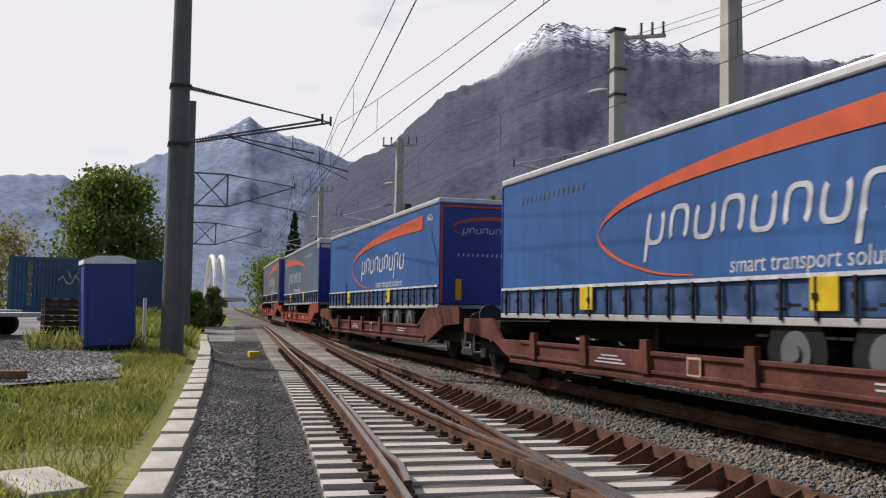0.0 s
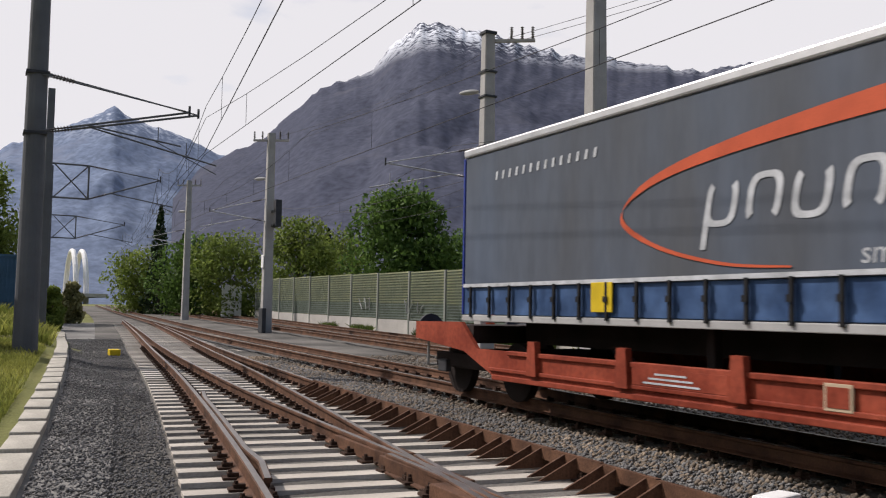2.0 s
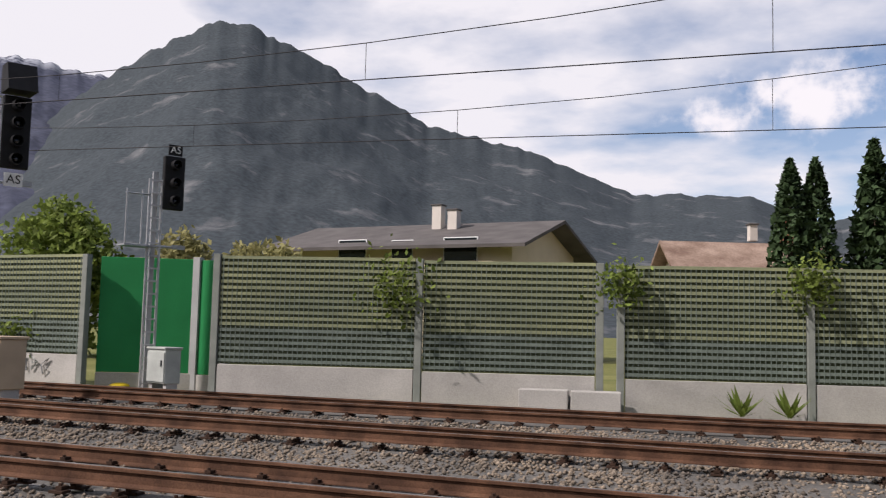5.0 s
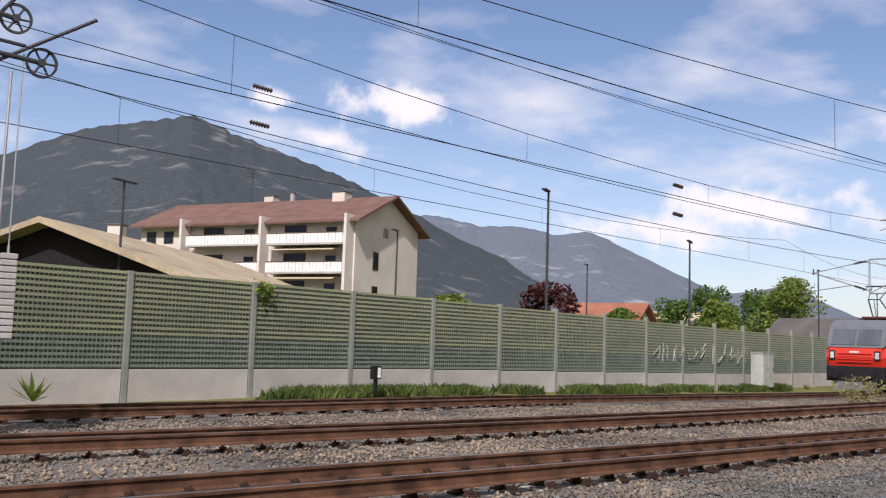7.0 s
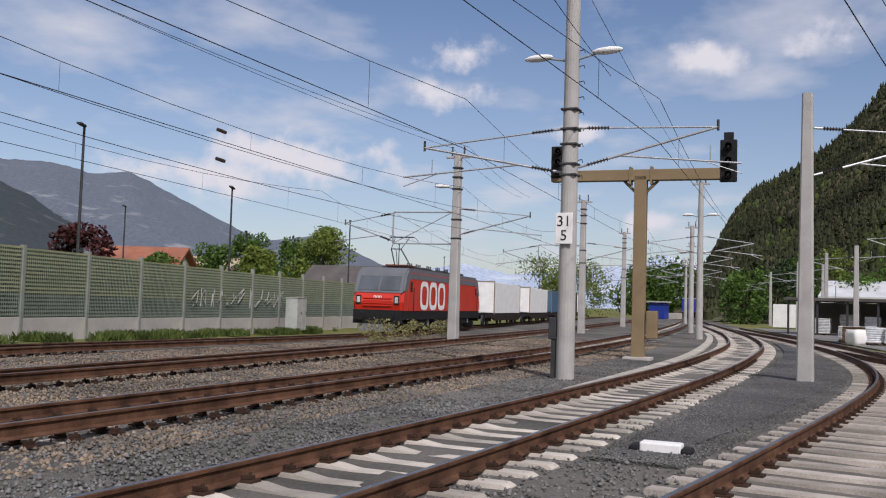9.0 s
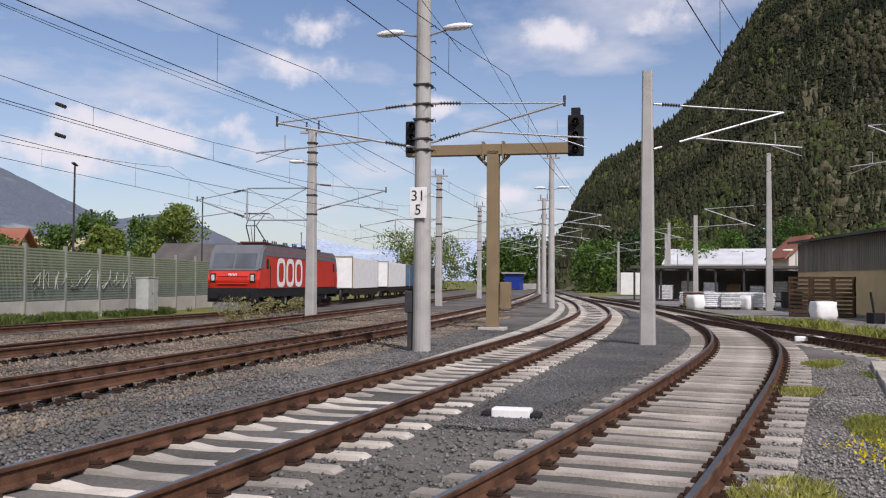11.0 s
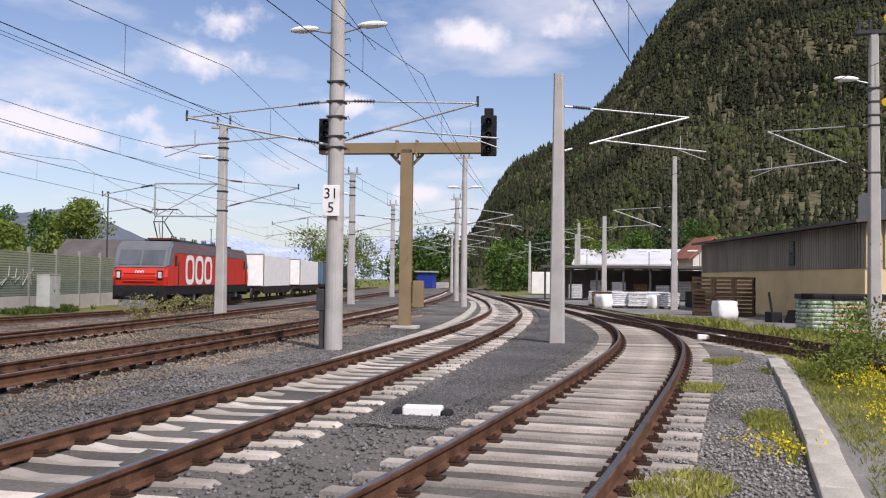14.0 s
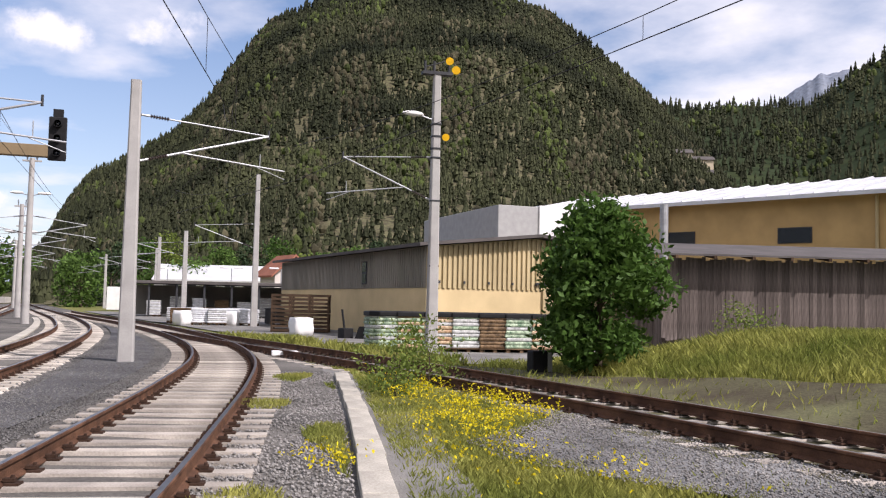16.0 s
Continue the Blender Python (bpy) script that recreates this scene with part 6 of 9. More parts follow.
    for x, y, h in ((96, 4.5, 7.5), (104, 7.6, 7.0), (118, 6.0, 7.5), (140, 14, 7.5)):
        t = mast("concrete_pole", x, y, h, 0.4, 0.28, "far concrete pole with catenary arm")
        arm_set(t, (0, 0.12), (0, 3.2), 5.9, 4.8, 5.6, 4.8)


def sag(p, q, n, dip):
    p, q = Vector(p), Vector(q)
    return [p.lerp(q, i / n) - Vector((0, 0, dip * 4 * (i / n) * (1 - i / n))) for i in range(n + 1)]


def overhead(name, line, xs, label, zc=5.3, zm=6.5, r=0.009, stagger=0.2, drop=True):
    t = thing(name, Matrix.Identity(4), label, "overhead wire", "overhead wires", "structure")
    pts = [(x, line.at(x) + (stagger if i % 2 else -stagger), gz(x)) for i, x in enumerate(xs)]
    for p, q in zip(pts, pts[1:]):
        bm = bmesh.new()
        lo = [(p[0] + (q[0] - p[0]) * k / 10, p[1] + (q[1] - p[1]) * k / 10, p[2] + (q[2] - p[2]) * k / 10 + zc) for k in range(11)]
        tube(bm, lo, r, 4)
        part("contact_wire", bm, M["wire"], t)
        hi = sag((p[0], p[1], p[2] + zm), (q[0], q[1], q[2] + zm), 10, 0.75)
        bm = bmesh.new()
        tube(bm, hi, r * 0.85, 4)
        part("messenger_wire", bm, M["wire"], t)
        if drop:
            for k in (1, 3, 5, 7, 9):
                bm = bmesh.new()
                rod(bm, lo[k], hi[k], 0.005, 0.005, 4)
                part("dropper", bm, M["wire"], t)


def wires_all():
    overhead("overhead_wire_branch", B_LINE, [-75, -56, -37, -24, 21, 24.9, 60], "thin catenary wires over the branch track")
    overhead("overhead_wire_loop", A_LINE, [-98, -69, -24, 21.1, 56.5, 96, 150], "thin catenary wires over the loop track", 5.25, 6.2)
    overhead("overhead_wire_main_near", E_LINE, [-98, -69, -48.5, -25.9, 21.1, 56.5, 96, 150, 220], "thin catenary wires over the main track")
    overhead("overhead_wire_main_far", F_LINE, [-98, -69, -48.5, -25.9, 3.2, 36.8, 58, 85, 130, 200], "thin catenary wires over the far main track")
    overhead("overhead_wire_station", G_LINE, [-98, -69, -48.5, -25.9, 3.2, 36.8, 58, 85, 130], "thin catenary wires over the station track")
    overhead("overhead_wire_siding", C_LINE, [-38, -5, 30.1, 44], "thin catenary wires over the siding", 5.3, 6.4)
    # feeder lines along the mast tops
    t = thing("feeder_lines", Matrix.Identity(4), "high feeder lines along the mast heads", "overhead wire", "overhead wires", "structure")
    runs = [((-98, 19.6, 11.2), (-69, 16.9, 11.0), (-48.5, 15.3, 10.8), (-25.9, 15.1, 10.5), (3.2, 15.4, 8.6), (36.8, 16.3, 8.2), (58, 21, 8.6)),
            ((-98, 18.6, 11.2), (-69, 15.9, 11.0), (-48.5, 14.1, 10.8), (-25.9, 15.6, 10.5), (3.2, 14.9, 8.2), (36.8, 15.5, 8.2), (58, 20.4, 8.6)),
            ((-24, 1.1, 11.9), (21.1, 6.1, 9.4), (56.5, 9.3, 9.1), (96, 17, 8.0)),
            ((3.4, 14.6, 6.2), (36.8, 15.7, 5.6)), ((3.6, 14.6, 5.5), (36.8, 15.4, 4.7)),
            ((-19, 13, 12.6), (21.1, 5.9, 10.4)), ((-24, 1.2, 9.5), (0, 3.4, 7.6), (21.1, 5.2, 6.8))]
    for run in runs:
        for p, q in zip(run, run[1:]):
            bm = bmesh.new()
            tube(bm, sag(p, q, 14, 0.012 * (Vector(q) - Vector(p)).length), 0.008, 4)
            part("feeder_wire", bm, M["wire"], t)
    for p in ((8.0, 14.8, 6.05), (8.0, 14.85, 5.4), (20.0, 15.1, 5.85), (20.0, 15.1, 5.1)):
        bm = bmesh.new()
        insulator(bm, (p[0] - 0.2, p[1], p[2]), (p[0] + 0.2, p[1] + 0.03, p[2] - 0.02), 0.05)
        part("line_insulator", bm, M["insul"], t)


# ---- signals and boxes ----
def signal_head(t, x, y, z, w, h, lamps=3):
    bm = bmesh.new()
    box(bm, x, y, z, 0.16, w, h, 0.03)
    hd = part("signal_head", bm, M["black"], t)
    for i in range(lamps):
        zz = z + h * (i + 0.5) / lamps
        bm = bmesh.new()
        bmesh.ops.create_cone(bm, cap_ends=False, segments=14, radius1=w * 0.22, radius2=w * 0.24, depth=0.2, matrix=Matrix.Translation((x - 0.16, y, zz)) @ Matrix.Rotation(math.pi / 2, 4, "Y"))
        bmesh.ops.solidify(bm, geom=bm.faces[:], thickness=0.01)
        part("lamp_hood", bm, M["black"], hd)
        bm = bmesh.new()
        bmesh.ops.create_uvsphere(bm, u_segments=10, v_segments=6, radius=w * 0.16, matrix=Matrix.Translation((x - 0.08, y, zz)))
        part("lens", bm, M["glass"], hd)


def signal_post(name, x, y, turn, h, head_h, label, dist):
    t = thing(name, pose(x, y, gz(x) - 0.05, 0, 0, turn), label, "railway signal", "signals by the tracks")
    bm = bmesh.new()
    ladder(bm, 0, h - 0.6, 0.30, Matrix.Rotation(math.pi / 2, 4, "Z"))
    part("ladder", bm, M["aluminium"], t, "pale aluminium ladder")
    bm = bmesh.new()
    box(bm, 0.12, -0.02, 0, 0.08, 0.12, h - 0.4)
    part("mast", bm, M["galv"], t)
    if dist:
        bm = bmesh.new()
        box(bm, 0.06, -0.02, 2.9, 0.1, 0.13, 0.6)
        part("red_band", bm, M["redline"], t)
    bm = bmesh.new()
    for zz in (h - 2.2, h - 1.0):
        for yy in (0.3, 0.75):
            rod(bm, (-0.1, 0.15, zz), (-0.1, yy, zz), 0.02)
    for yy in (0.35, 0.72):
        rod(bm, (-0.1, yy, h - 2.2), (-0.1, yy, h - 0.9), 0.02)
    box(bm, -0.1, 0.45, h - 2.25, 0.5, 0.75, 0.04)
    part("work_platform", bm, M["galv"], t)
    signal_head(t, 0.0, -0.42, h - head_h - 0.55 if dist else h - head_h, 0.52, head_h, 4 if dist else 3)
    if dist:
        bm = bmesh.new()
        prism(bm, [(-0.45, h - 0.5), (0.15, h - 0.5), (0.15, h + 0.05), (-0.25, h + 0.05)], -0.68, -0.14, "y")
        part("speed_indicator", bm, M["black"], t)
    bm = bmesh.new()
    zz = h - head_h - 0.9 if dist else h + 0.02
    box(bm, -0.05, -0.42, zz, 0.03, 0.34, 0.26)
    pl = part("code_plate", bm, M["white"] if dist else M["black"], t)
    words("plate_letters", "AS", 0.24, Matrix.Translation((-0.075, -0.42, zz + 0.13)) @ Matrix.Rotation(-math.pi / 2, 4, "Z") @ SIDE, M["black"] if dist else M["white"], pl)
    bm = bmesh.new()
    rod(bm, (0, 0, 4.2 if dist else 3.4), (0, -0.6, 4.2 if dist else 3.4), 0.03)
    box(bm, 0, -0.62, (4.2 if dist else 3.4) - 0.04, 0.1, 0.3, 0.1)
    part("side_arm", bm, M["galv"], t)


def cabinet(name, x, y, turn, w, d, h, material, label, doors=2, leg=0.3):
    t = thing(name, pose(x, y, gz(x) + dip(x, y) - 0.04, 0, 0, turn), label, "cabinet", "trackside cabinets")
    bm = bmesh.new()
    box(bm, 0, 0, leg, w, d, h, 0.02)
    part("body", bm, M[material], t)
    for i in range(doors):
        bm = bmesh.new()
        box(bm, -w / 2 + w * (i + 0.5) / doors, -d / 2 - 0.012, leg + 0.04, w / doors - 0.04, 0.025, h - 0.1, 0.005)
        dr = part("door", bm, M[material], t)
        bm = bmesh.new()
        box(bm, -w / 2 + w * (i + 0.85) / doors, -d / 2 - 0.035, leg + h * 0.5, 0.03, 0.03, 0.14)
        part("handle", bm, M["steel_dark"], dr)
    bm = bmesh.new()
    box(bm, 0, 0, leg + h, w + 0.06, d + 0.06, 0.05, 0.01)
    part("lid", bm, M[material], t)
    for s in (-1, 1):
        bm = bmesh.new()
        box(bm, s * w * 0.4, 0, -0.1, 0.12, d * 0.7, leg + 0.1)
        part("foot", bm, M["concrete_pole"], t)


def marker_box(x, y, turn, sx=0.46):
    t = thing("switch_lantern_box", pose(x, y, gz(x) - 0.03, 0, 0, turn), "low white track marker box with black ends", "track marker", "track markers")
    bm = bmesh.new()
    box(bm, 0, 0, 0.02, sx, 0.22, 0.12, 0.02)
    part("white_body", bm, M["white"], t)
    for s in (-1, 1):
        bm = bmesh.new()
        box(bm, s * sx * 0.62, 0, 0, sx * 0.28, 0.25, 0.10, 0.03)
        part("black_end", bm, M["black"], t)


def signals_all():
    signal_post("light_signal", -13.85, 13.93, 148, 6.45, 1.42, "tall black light signal on an aluminium ladder mast", True)
    signal_post("light_signal", -13.6, 18.73, 148, 5.6, 1.3, "black light signal on a ladder mast before the barrier", False)
    cabinet("relay_cabinet", -13.35, 13.98, -20, 1.0, 0.5, 0.92, "beige", "beige relay cabinet on concrete feet", 3, 0.28)
    cabinet("relay_cabinet", -13.05, 18.62, -25, 0.8, 0.4, 0.78, "greybox", "pale grey relay cabinet below the signal", 1, 0.2)
    cabinet("relay_cabinet", 47.4, 31.0, 12, 1.5, 0.7, 1.9, "greybox", "tall grey-green cabinet before the barrier", 2, 0.1)
    cabinet("relay_cabinet", -79.4, 19.2, -12, 2.6, 1.6, 2.6, "white", "white switch house with sprayed marks", 1, 0.1)
    for x, y in ((-15.1, 14.3), (-14.4, 18.8)):
        bm = bmesh.new()
        bmesh.ops.create_uvsphere(bm, u_segments=16, v_segments=8, radius=0.22, matrix=Matrix.Translation((x, y, gz(x) + 0.02)) @ Matrix.Diagonal((1.1, 1.1, 0.35, 1)))
        solid("yellow_marker", bm, M["yellow"], "round yellow track marker on the ballast", "track marker", group="yellow markers", smooth=True)
    bm = bmesh.new()
    box(bm, -26.9, 3.4, gz(-26.9) - 0.03, 0.5, 0.28, 0.17, 0.02)
    solid("yellow_block", bm, M["yellow"], "small yellow and black track magnet", "track magnet")
    marker_box(11.4, 1.88, -88)
    marker_box(-5.6, 5.9, -75, 0.42)
    bm = bmesh.new()
    box(bm, 27.9, -2.75, 0, 0.3, 0.75, 0.14, 0.03)
    solid("white_marker", bm, M["white"], "small white marker block beside the siding", "track marker")
    # dwarf signal
    t = thing("dwarf_signal", pose(16.5, 23.6, 0, 0, 0, 15), "small black and white dwarf signal in the weeds", "railway signal")
    bm = bmesh.new()
    box(bm, 0, 0, 0, 0.1, 0.1, 0.5)
    box(bm, 0, 0, 0.45, 0.4, 0.12, 0.4, 0.02)
    part("body", bm, M["black"], t)
    bm = bmesh.new()
    box(bm, 0.08, -0.07, 0.5, 0.12, 0.02, 0.3)
    part("white_field", bm, M["white"], t)
    t = thing("ground_signal_box", pose(22.2, -8.35, yard_z(22.2, -8.35) - 0.05, 0, 0, 100), "black ground signal box beside the siding", "railway signal")
    bm = bmesh.new()
    box(bm, 0, 0, 0, 0.42, 0.3, 0.55, 0.03)
    part("housing", bm, M["black"], t)
    bm = bmesh.new()
    box(bm, -0.28, 0, 0, 0.12, 0.3, 0.5, 0.02)
    part("side_plate", bm, M["grey"], t)
    # signal gantry
    t = thing("signal_gantry", pose(31.2, 6.85, -0.05, 0, 0, 4), "brown steel T-shaped gantry carrying two signals", "signal gantry")
    bm = bmesh.new()
    box(bm, 0, 0, 0, 0.34, 0.40, 6.0, 0.015)
    part("column", bm, M["gantry"], t)
    bm = bmesh.new()
    box(bm, 0, 0.0, 5.85, 0.34, 6.0, 0.36, 0.015)
    part("beam", bm, M["gantry"], t)
    bm = bmesh.new()
    bm.free()
    for s in (-1, 1):
        bm = bmesh.new()
        box(bm, 0, s * 0.34, 5.72, 0.38, 0.07, 0.58)
        rod(bm, (0, s * 0.2, 5.5), (0, s * 0.55, 5.85), 0.05)
        part("collar", bm, M["gantry"], t)
    bm = bmesh.new()
    box(bm, 0, 0, -0.1, 0.7, 0.9, 0.2, 0.02)
    part("foot", bm, M["concrete"], t)
    bm = bmesh.new()
    box(bm, 0.1, -0.42, 0.7, 0.3, 0.35, 0.9, 0.02)
    part("control_box", bm, M["gantry"], t)
    for y in (2.75, -2.75):
        signal_head(t, -0.1, y, 5.95 if y > 0 else 5.75, 0.52, 1.1 if y > 0 else 1.35, 3)
        if y < 0:
            bm = bmesh.new()
            box(bm, -0.1, y, 7.08, 0.14, 0.3, 0.26, 0.02)
            part("top_indicator", bm, M["black"], t)


# ---- locomotive and its wagons ----
def along(line, x, z=0.0):
    return Matrix.Translation((x, line.at(x), gz(x) + dip(x, line.at(x)) + z)) @ Matrix.Rotation(line.turn(x), 4, "Z")


def locomotive():
    t = thing("electric_locomotive", along(G_LINE, 56.6, 0.17) @ Matrix.Translation((9, 0, 0)) @ Matrix.Rotation(radians(-2.0), 4, "Z") @ Matrix.Translation((-9, 0, 0)), "red electric locomotive with grey roof and raised pantograph", "locomotive")
    L = 9.6
    side = [(-L, 1.27), (-L - 0.12, 1.75), (-L + 0.05, 2.25), (-L + 0.62, 3.35), (-L + 1.0, 3.62), (L - 1.0, 3.62), (L - 0.62, 3.35), (L - 0.05, 2.25), (L + 0.12, 1.75), (L, 1.27)]
    bm = bmesh.new()
    prism(bm, side, -1.48, 1.48, "y")
    es = [e for e in bm.edges if abs(e.verts[0].co.y) > 1.4 and abs(e.verts[1].co.y) > 1.4 and e.verts[0].co.y * e.verts[1].co.y > 0 and max(v.co.z for v in e.verts) > 1.4]
    bmesh.ops.bevel(bm, geom=es, offset=0.16, segments=3, affect="EDGES")
    part("body", bm, M["red"], t, "glossy red body shell")
    bm = bmesh.new()
    prism(bm, [(-L + 0.60, 3.27), (-L + 0.80, 3.52), (-L + 1.15, 3.72), (L - 1.15, 3.72), (L - 0.80, 3.52), (L - 0.60, 3.27)], -1.40, 1.40, "y")
    part("roof", bm, M["loco_grey"], t, "slate grey roof")
    for s in (-1, 1):
        bm = bmesh.new()
        prism(bm, [(-L + 1.0, 3.10), (L - 1.0, 3.10), (L - 0.8, 3.42), (-L + 0.8, 3.42)], s * 1.49 - 0.012, s * 1.49 + 0.012, "y")
        part("roof_band", bm, M["loco_grey"], t)
    for s in (-1, 1):
        for y in (-0.64, 0.64):
            bm = bmesh.new()
            p = [(s * (L - 0.045), 2.40), (s * (L - 0.455), 3.22), (s * (L - 0.60), 3.22), (s * (L - 0.22), 2.40)]
            prism(bm, p, y - 0.58, y + 0.58, "y")
            part("windscreen", bm, M["screen_reflect"], t, "windscreen pane, reflected sky lightening its colour")
        for y in (-1.12, 1.12):
            bm = bmesh.new()
            box(bm, s * (L + 0.08), y, 1.60, 0.10, 0.30, 0.50, 0.03)
            hl = part("headlight", bm, M["black"], t, "dark headlight housing")
            bm = bmesh.new()
            box(bm, s * (L + 0.12), y, 1.68, 0.06, 0.2, 0.34, 0.03)
            part("lens", bm, M["letter"], hl, "pale headlight lens")
        for k in range(4):
            bm = bmesh.new()
            box(bm, s * (L + 0.10), 0, 1.50 + 0.14 * k, 0.05, 1.7, 0.05, 0.01)
            part("front_rib", bm, M["red"], t)
        wordmark("front_mark", 3, 0.5, 0.18, Matrix.Translation((s * (L + 0.09), 0, 2.0)) @ Matrix.Rotation(s * math.pi / 2, 4, "Z") @ SIDE, M["white"], t, (), 0.24, 0.0, 0.1, True)
        bm = bmesh.new()
        prism(bm, [(s * (L - 0.015), 2.27), (s * (L - 0.565), 3.36), (s * (L - 0.98), 3.68), (s * (L - 1.25), 3.68), (s * (L - 1.25), 3.0), (s * (L - 0.85), 2.27)], -1.497, 1.497, "y")
        es = [e for e in bm.edges if abs(e.verts[0].co.y) > 1.4 and e.verts[0].co.y * e.verts[1].co.y > 0]
        bmesh.ops.bevel(bm, geom=es, offset=0.10, segments=3, affect="EDGES")
        part("windscreen_surround", bm, M["loco_grey"], t, "slate grey mask round the windscreens")
        for y in (-0.87, 0.87):
            bm = bmesh.new()
            rod(bm, (s * (L - 0.1), y, 0.95), (s * (L + 0.45), y, 0.95), 0.12, 0.12, 12)
            rod(bm, (s * (L + 0.45), y, 0.95), (s * (L + 0.52), y, 0.95), 0.27, 0.25, 16)
            part("buffer", bm, M["black"], t)
        bm = bmesh.new()
        box(bm, s * (L - 0.05), 0, 0.52, 0.3, 2.86, 0.78, 0.03)
        part("buffer_beam", bm, M["black"], t)
        bm = bmesh.new()
        prism(bm, [(s * (L - 0.1), 0.12), (s * (L + 0.3), 0.10), (s * (L + 0.15), 0.5), (s * (L - 0.2), 0.5)], -1.0, 1.0, "y")
        part("rail_guard", bm, M["mast_grey"], t, "grey snow plough")
    wordmark("side_mark", 3, 5.9, 1.72, Matrix.Translation((-3.5, -1.512, 2.18)) @ SIDE, M["white"], t, (), 0.21, 0.0, 0.10, True)
    for x in (-L + 1.45, L - 1.45):
        bm = bmesh.new()
        box(bm, x, -1.49, 1.3, 0.75, 0.03, 1.75, 0.01)
        d = part("cab_door", bm, M["red"], t)
        bm = bmesh.new()
        box(bm, x, -1.505, 2.35, 0.42, 0.02, 0.6, 0.01)
        part("door_window", bm, M["glass"], d)
        bm = bmesh.new()
        rod(bm, (x + 0.45, -1.53, 1.3), (x + 0.45, -1.53, 2.6), 0.02)
        part("grab_rail", bm, M["black"], t)
    bm = bmesh.new()
    box(bm, 0, 0, 0.76, 2 * L - 0.3, 2.90, 0.54, 0.02)
    part("underframe", bm, M["black"], t)
    bm = bmesh.new()
    box(bm, 0, 0, 0.25, 5.2, 2.7, 0.6, 0.05)
    part("transformer_box", bm, M["steel_dark"], t)
    for bx in (-5.2, 5.2):
        bm = bmesh.new()
        for s in (-1, 1):
            prism(bm, [(bx - 2.1, 0.40), (bx + 2.1, 0.40), (bx + 1.9, 0.78), (bx + 0.6, 0.68), (bx - 0.6, 0.68), (bx - 1.9, 0.78)], s * 1.15 - 0.08, s * 1.15 + 0.08, "y")
        b = part("bogie", bm, M["steel_dark"], t)
        for dx in (-1.5, 1.5):
            for s in (-1, 1):
                bm = bmesh.new()
                disc(bm, bx + dx, s * 0.75, 0.62, 0.62, 0.14, 26)
                part("wheel", bm, M["steel_dark"], b)
                bm = bmesh.new()
                disc(bm, bx + dx, s * 1.2, 0.62, 0.2, 0.2, 12)
                part("axle_box", bm, M["grey"], b)
    for k, x in enumerate((-5.4, -3.6, -1.2, 1.0, 3.2, 5.6)):
        bm = bmesh.new()
        box(bm, x, 0.2 * (-1) ** k, 3.70, 1.3, 1.6, 0.22, 0.03)
        for q in range(3):
            rod(bm, (x - 0.4 + 0.4 * q, -0.5, 3.85), (x - 0.4 + 0.4 * q, -0.5, 4.12), 0.06, 0.04, 8)
        part("roof_equipment", bm, M["steel_dark"], t)
    bm = bmesh.new()
    for s in (-1, 1):
        rod(bm, (-5.2, s * 0.5, 3.95), (-6.6, s * 0.3, 4.9), 0.035)
        rod(bm, (-6.6, s * 0.3, 4.9), (-5.5, s * 0.45, 5.62), 0.025)
        box(bm, -5.5 + s * 0.18, 0, 5.66, 0.06, 1.5, 0.05, 0.01)
    rod(bm, (-6.6, -0.3, 4.9), (-6.6, 0.3, 4.9), 0.03)
    rod(bm, (-6.3, 0, 3.95), (-6.62, 0, 4.85), 0.02)
    tube(bm, [(-5.3, -1.0, 5.45), (-5.3, -0.75, 5.68), (-5.3, 0.75, 5.68), (-5.3, 1.0, 5.45)], 0.02)
    part("pantograph", bm, M["steel_dark"], t, "raised black pantograph")
    bm = bmesh.new()
    box(bm, -5.6, 0, 3.88, 2.0, 1.3, 0.1)
    part("pantograph_base", bm, M["wagon"], t)


def swap_wagon(x, kinds):
    t = thing("container_wagon", along(G_LINE, x, 0.17), "dark flat wagon parked behind the locomotive", "railway wagon", "container wagons")
    bm = bmesh.new()
    for s in (-1, 1):
        prism(bm, [(-9.6, 1.0), (9.6, 1.0), (9.6, 0.72), (7.0, 0.72), (5.5, 0.45), (-5.5, 0.45), (-7.0, 0.72), (-9.6, 0.72)], s * 1.25 - 0.08, s * 1.25 + 0.08, "y")
    box(bm, 0, 0, 0.86, 19.2, 0.6, 0.16)
    part("frame", bm, M["wagon_dark"], t)
    for bx in (-7.4, 7.4):
        bm = bmesh.new()
        box(bm, bx, -1.0, 0.4, 2.5, 0.12, 0.3, 0.03)
        box(bm, bx, 1.0, 0.4, 2.5, 0.12, 0.3, 0.03)
        b = part("bogie", bm, M["wagon_dark"], t)
        for dx in (-0.9, 0.9):
            for s in (-1, 1):
                bm = bmesh.new()
                disc(bm, bx + dx, s * 0.75, 0.46, 0.46, 0.13, 20)
                part("wheel", bm, M["steel_dark"], b)
    for dx, col, label, ln in kinds:
        c = thing("swap_body", along(G_LINE, x, 0.17) @ Matrix.Translation((dx, 0, 1.01)), label, "container", "containers on the wagons")
        bm = bmesh.new()
        box(bm, 0, 0, 0.05, ln, 2.5, 2.62, 0.03)
        part("box_body", bm, M[col], c)
        bm = bmesh.new()
        for s in (-1, 1):
            for y in (-1.24, 1.24):
                box(bm, s * (ln / 2 - 0.02), y, 0, 0.1, 0.08, 2.72, 0.01)
            box(bm, s * ln / 2, 0, 2.66, 0.08, 2.5, 0.08)
        part("corner_frame", bm, M["gantry"], c)
        bm = bmesh.new()
        for k in range(2):
            box(bm, -ln / 2 - 0.04, -0.6 + 1.2 * k, 0.1, 0.05, 1.14, 2.5, 0.01)
        part("end_door", bm, M["white" if col == "white" else col], c)


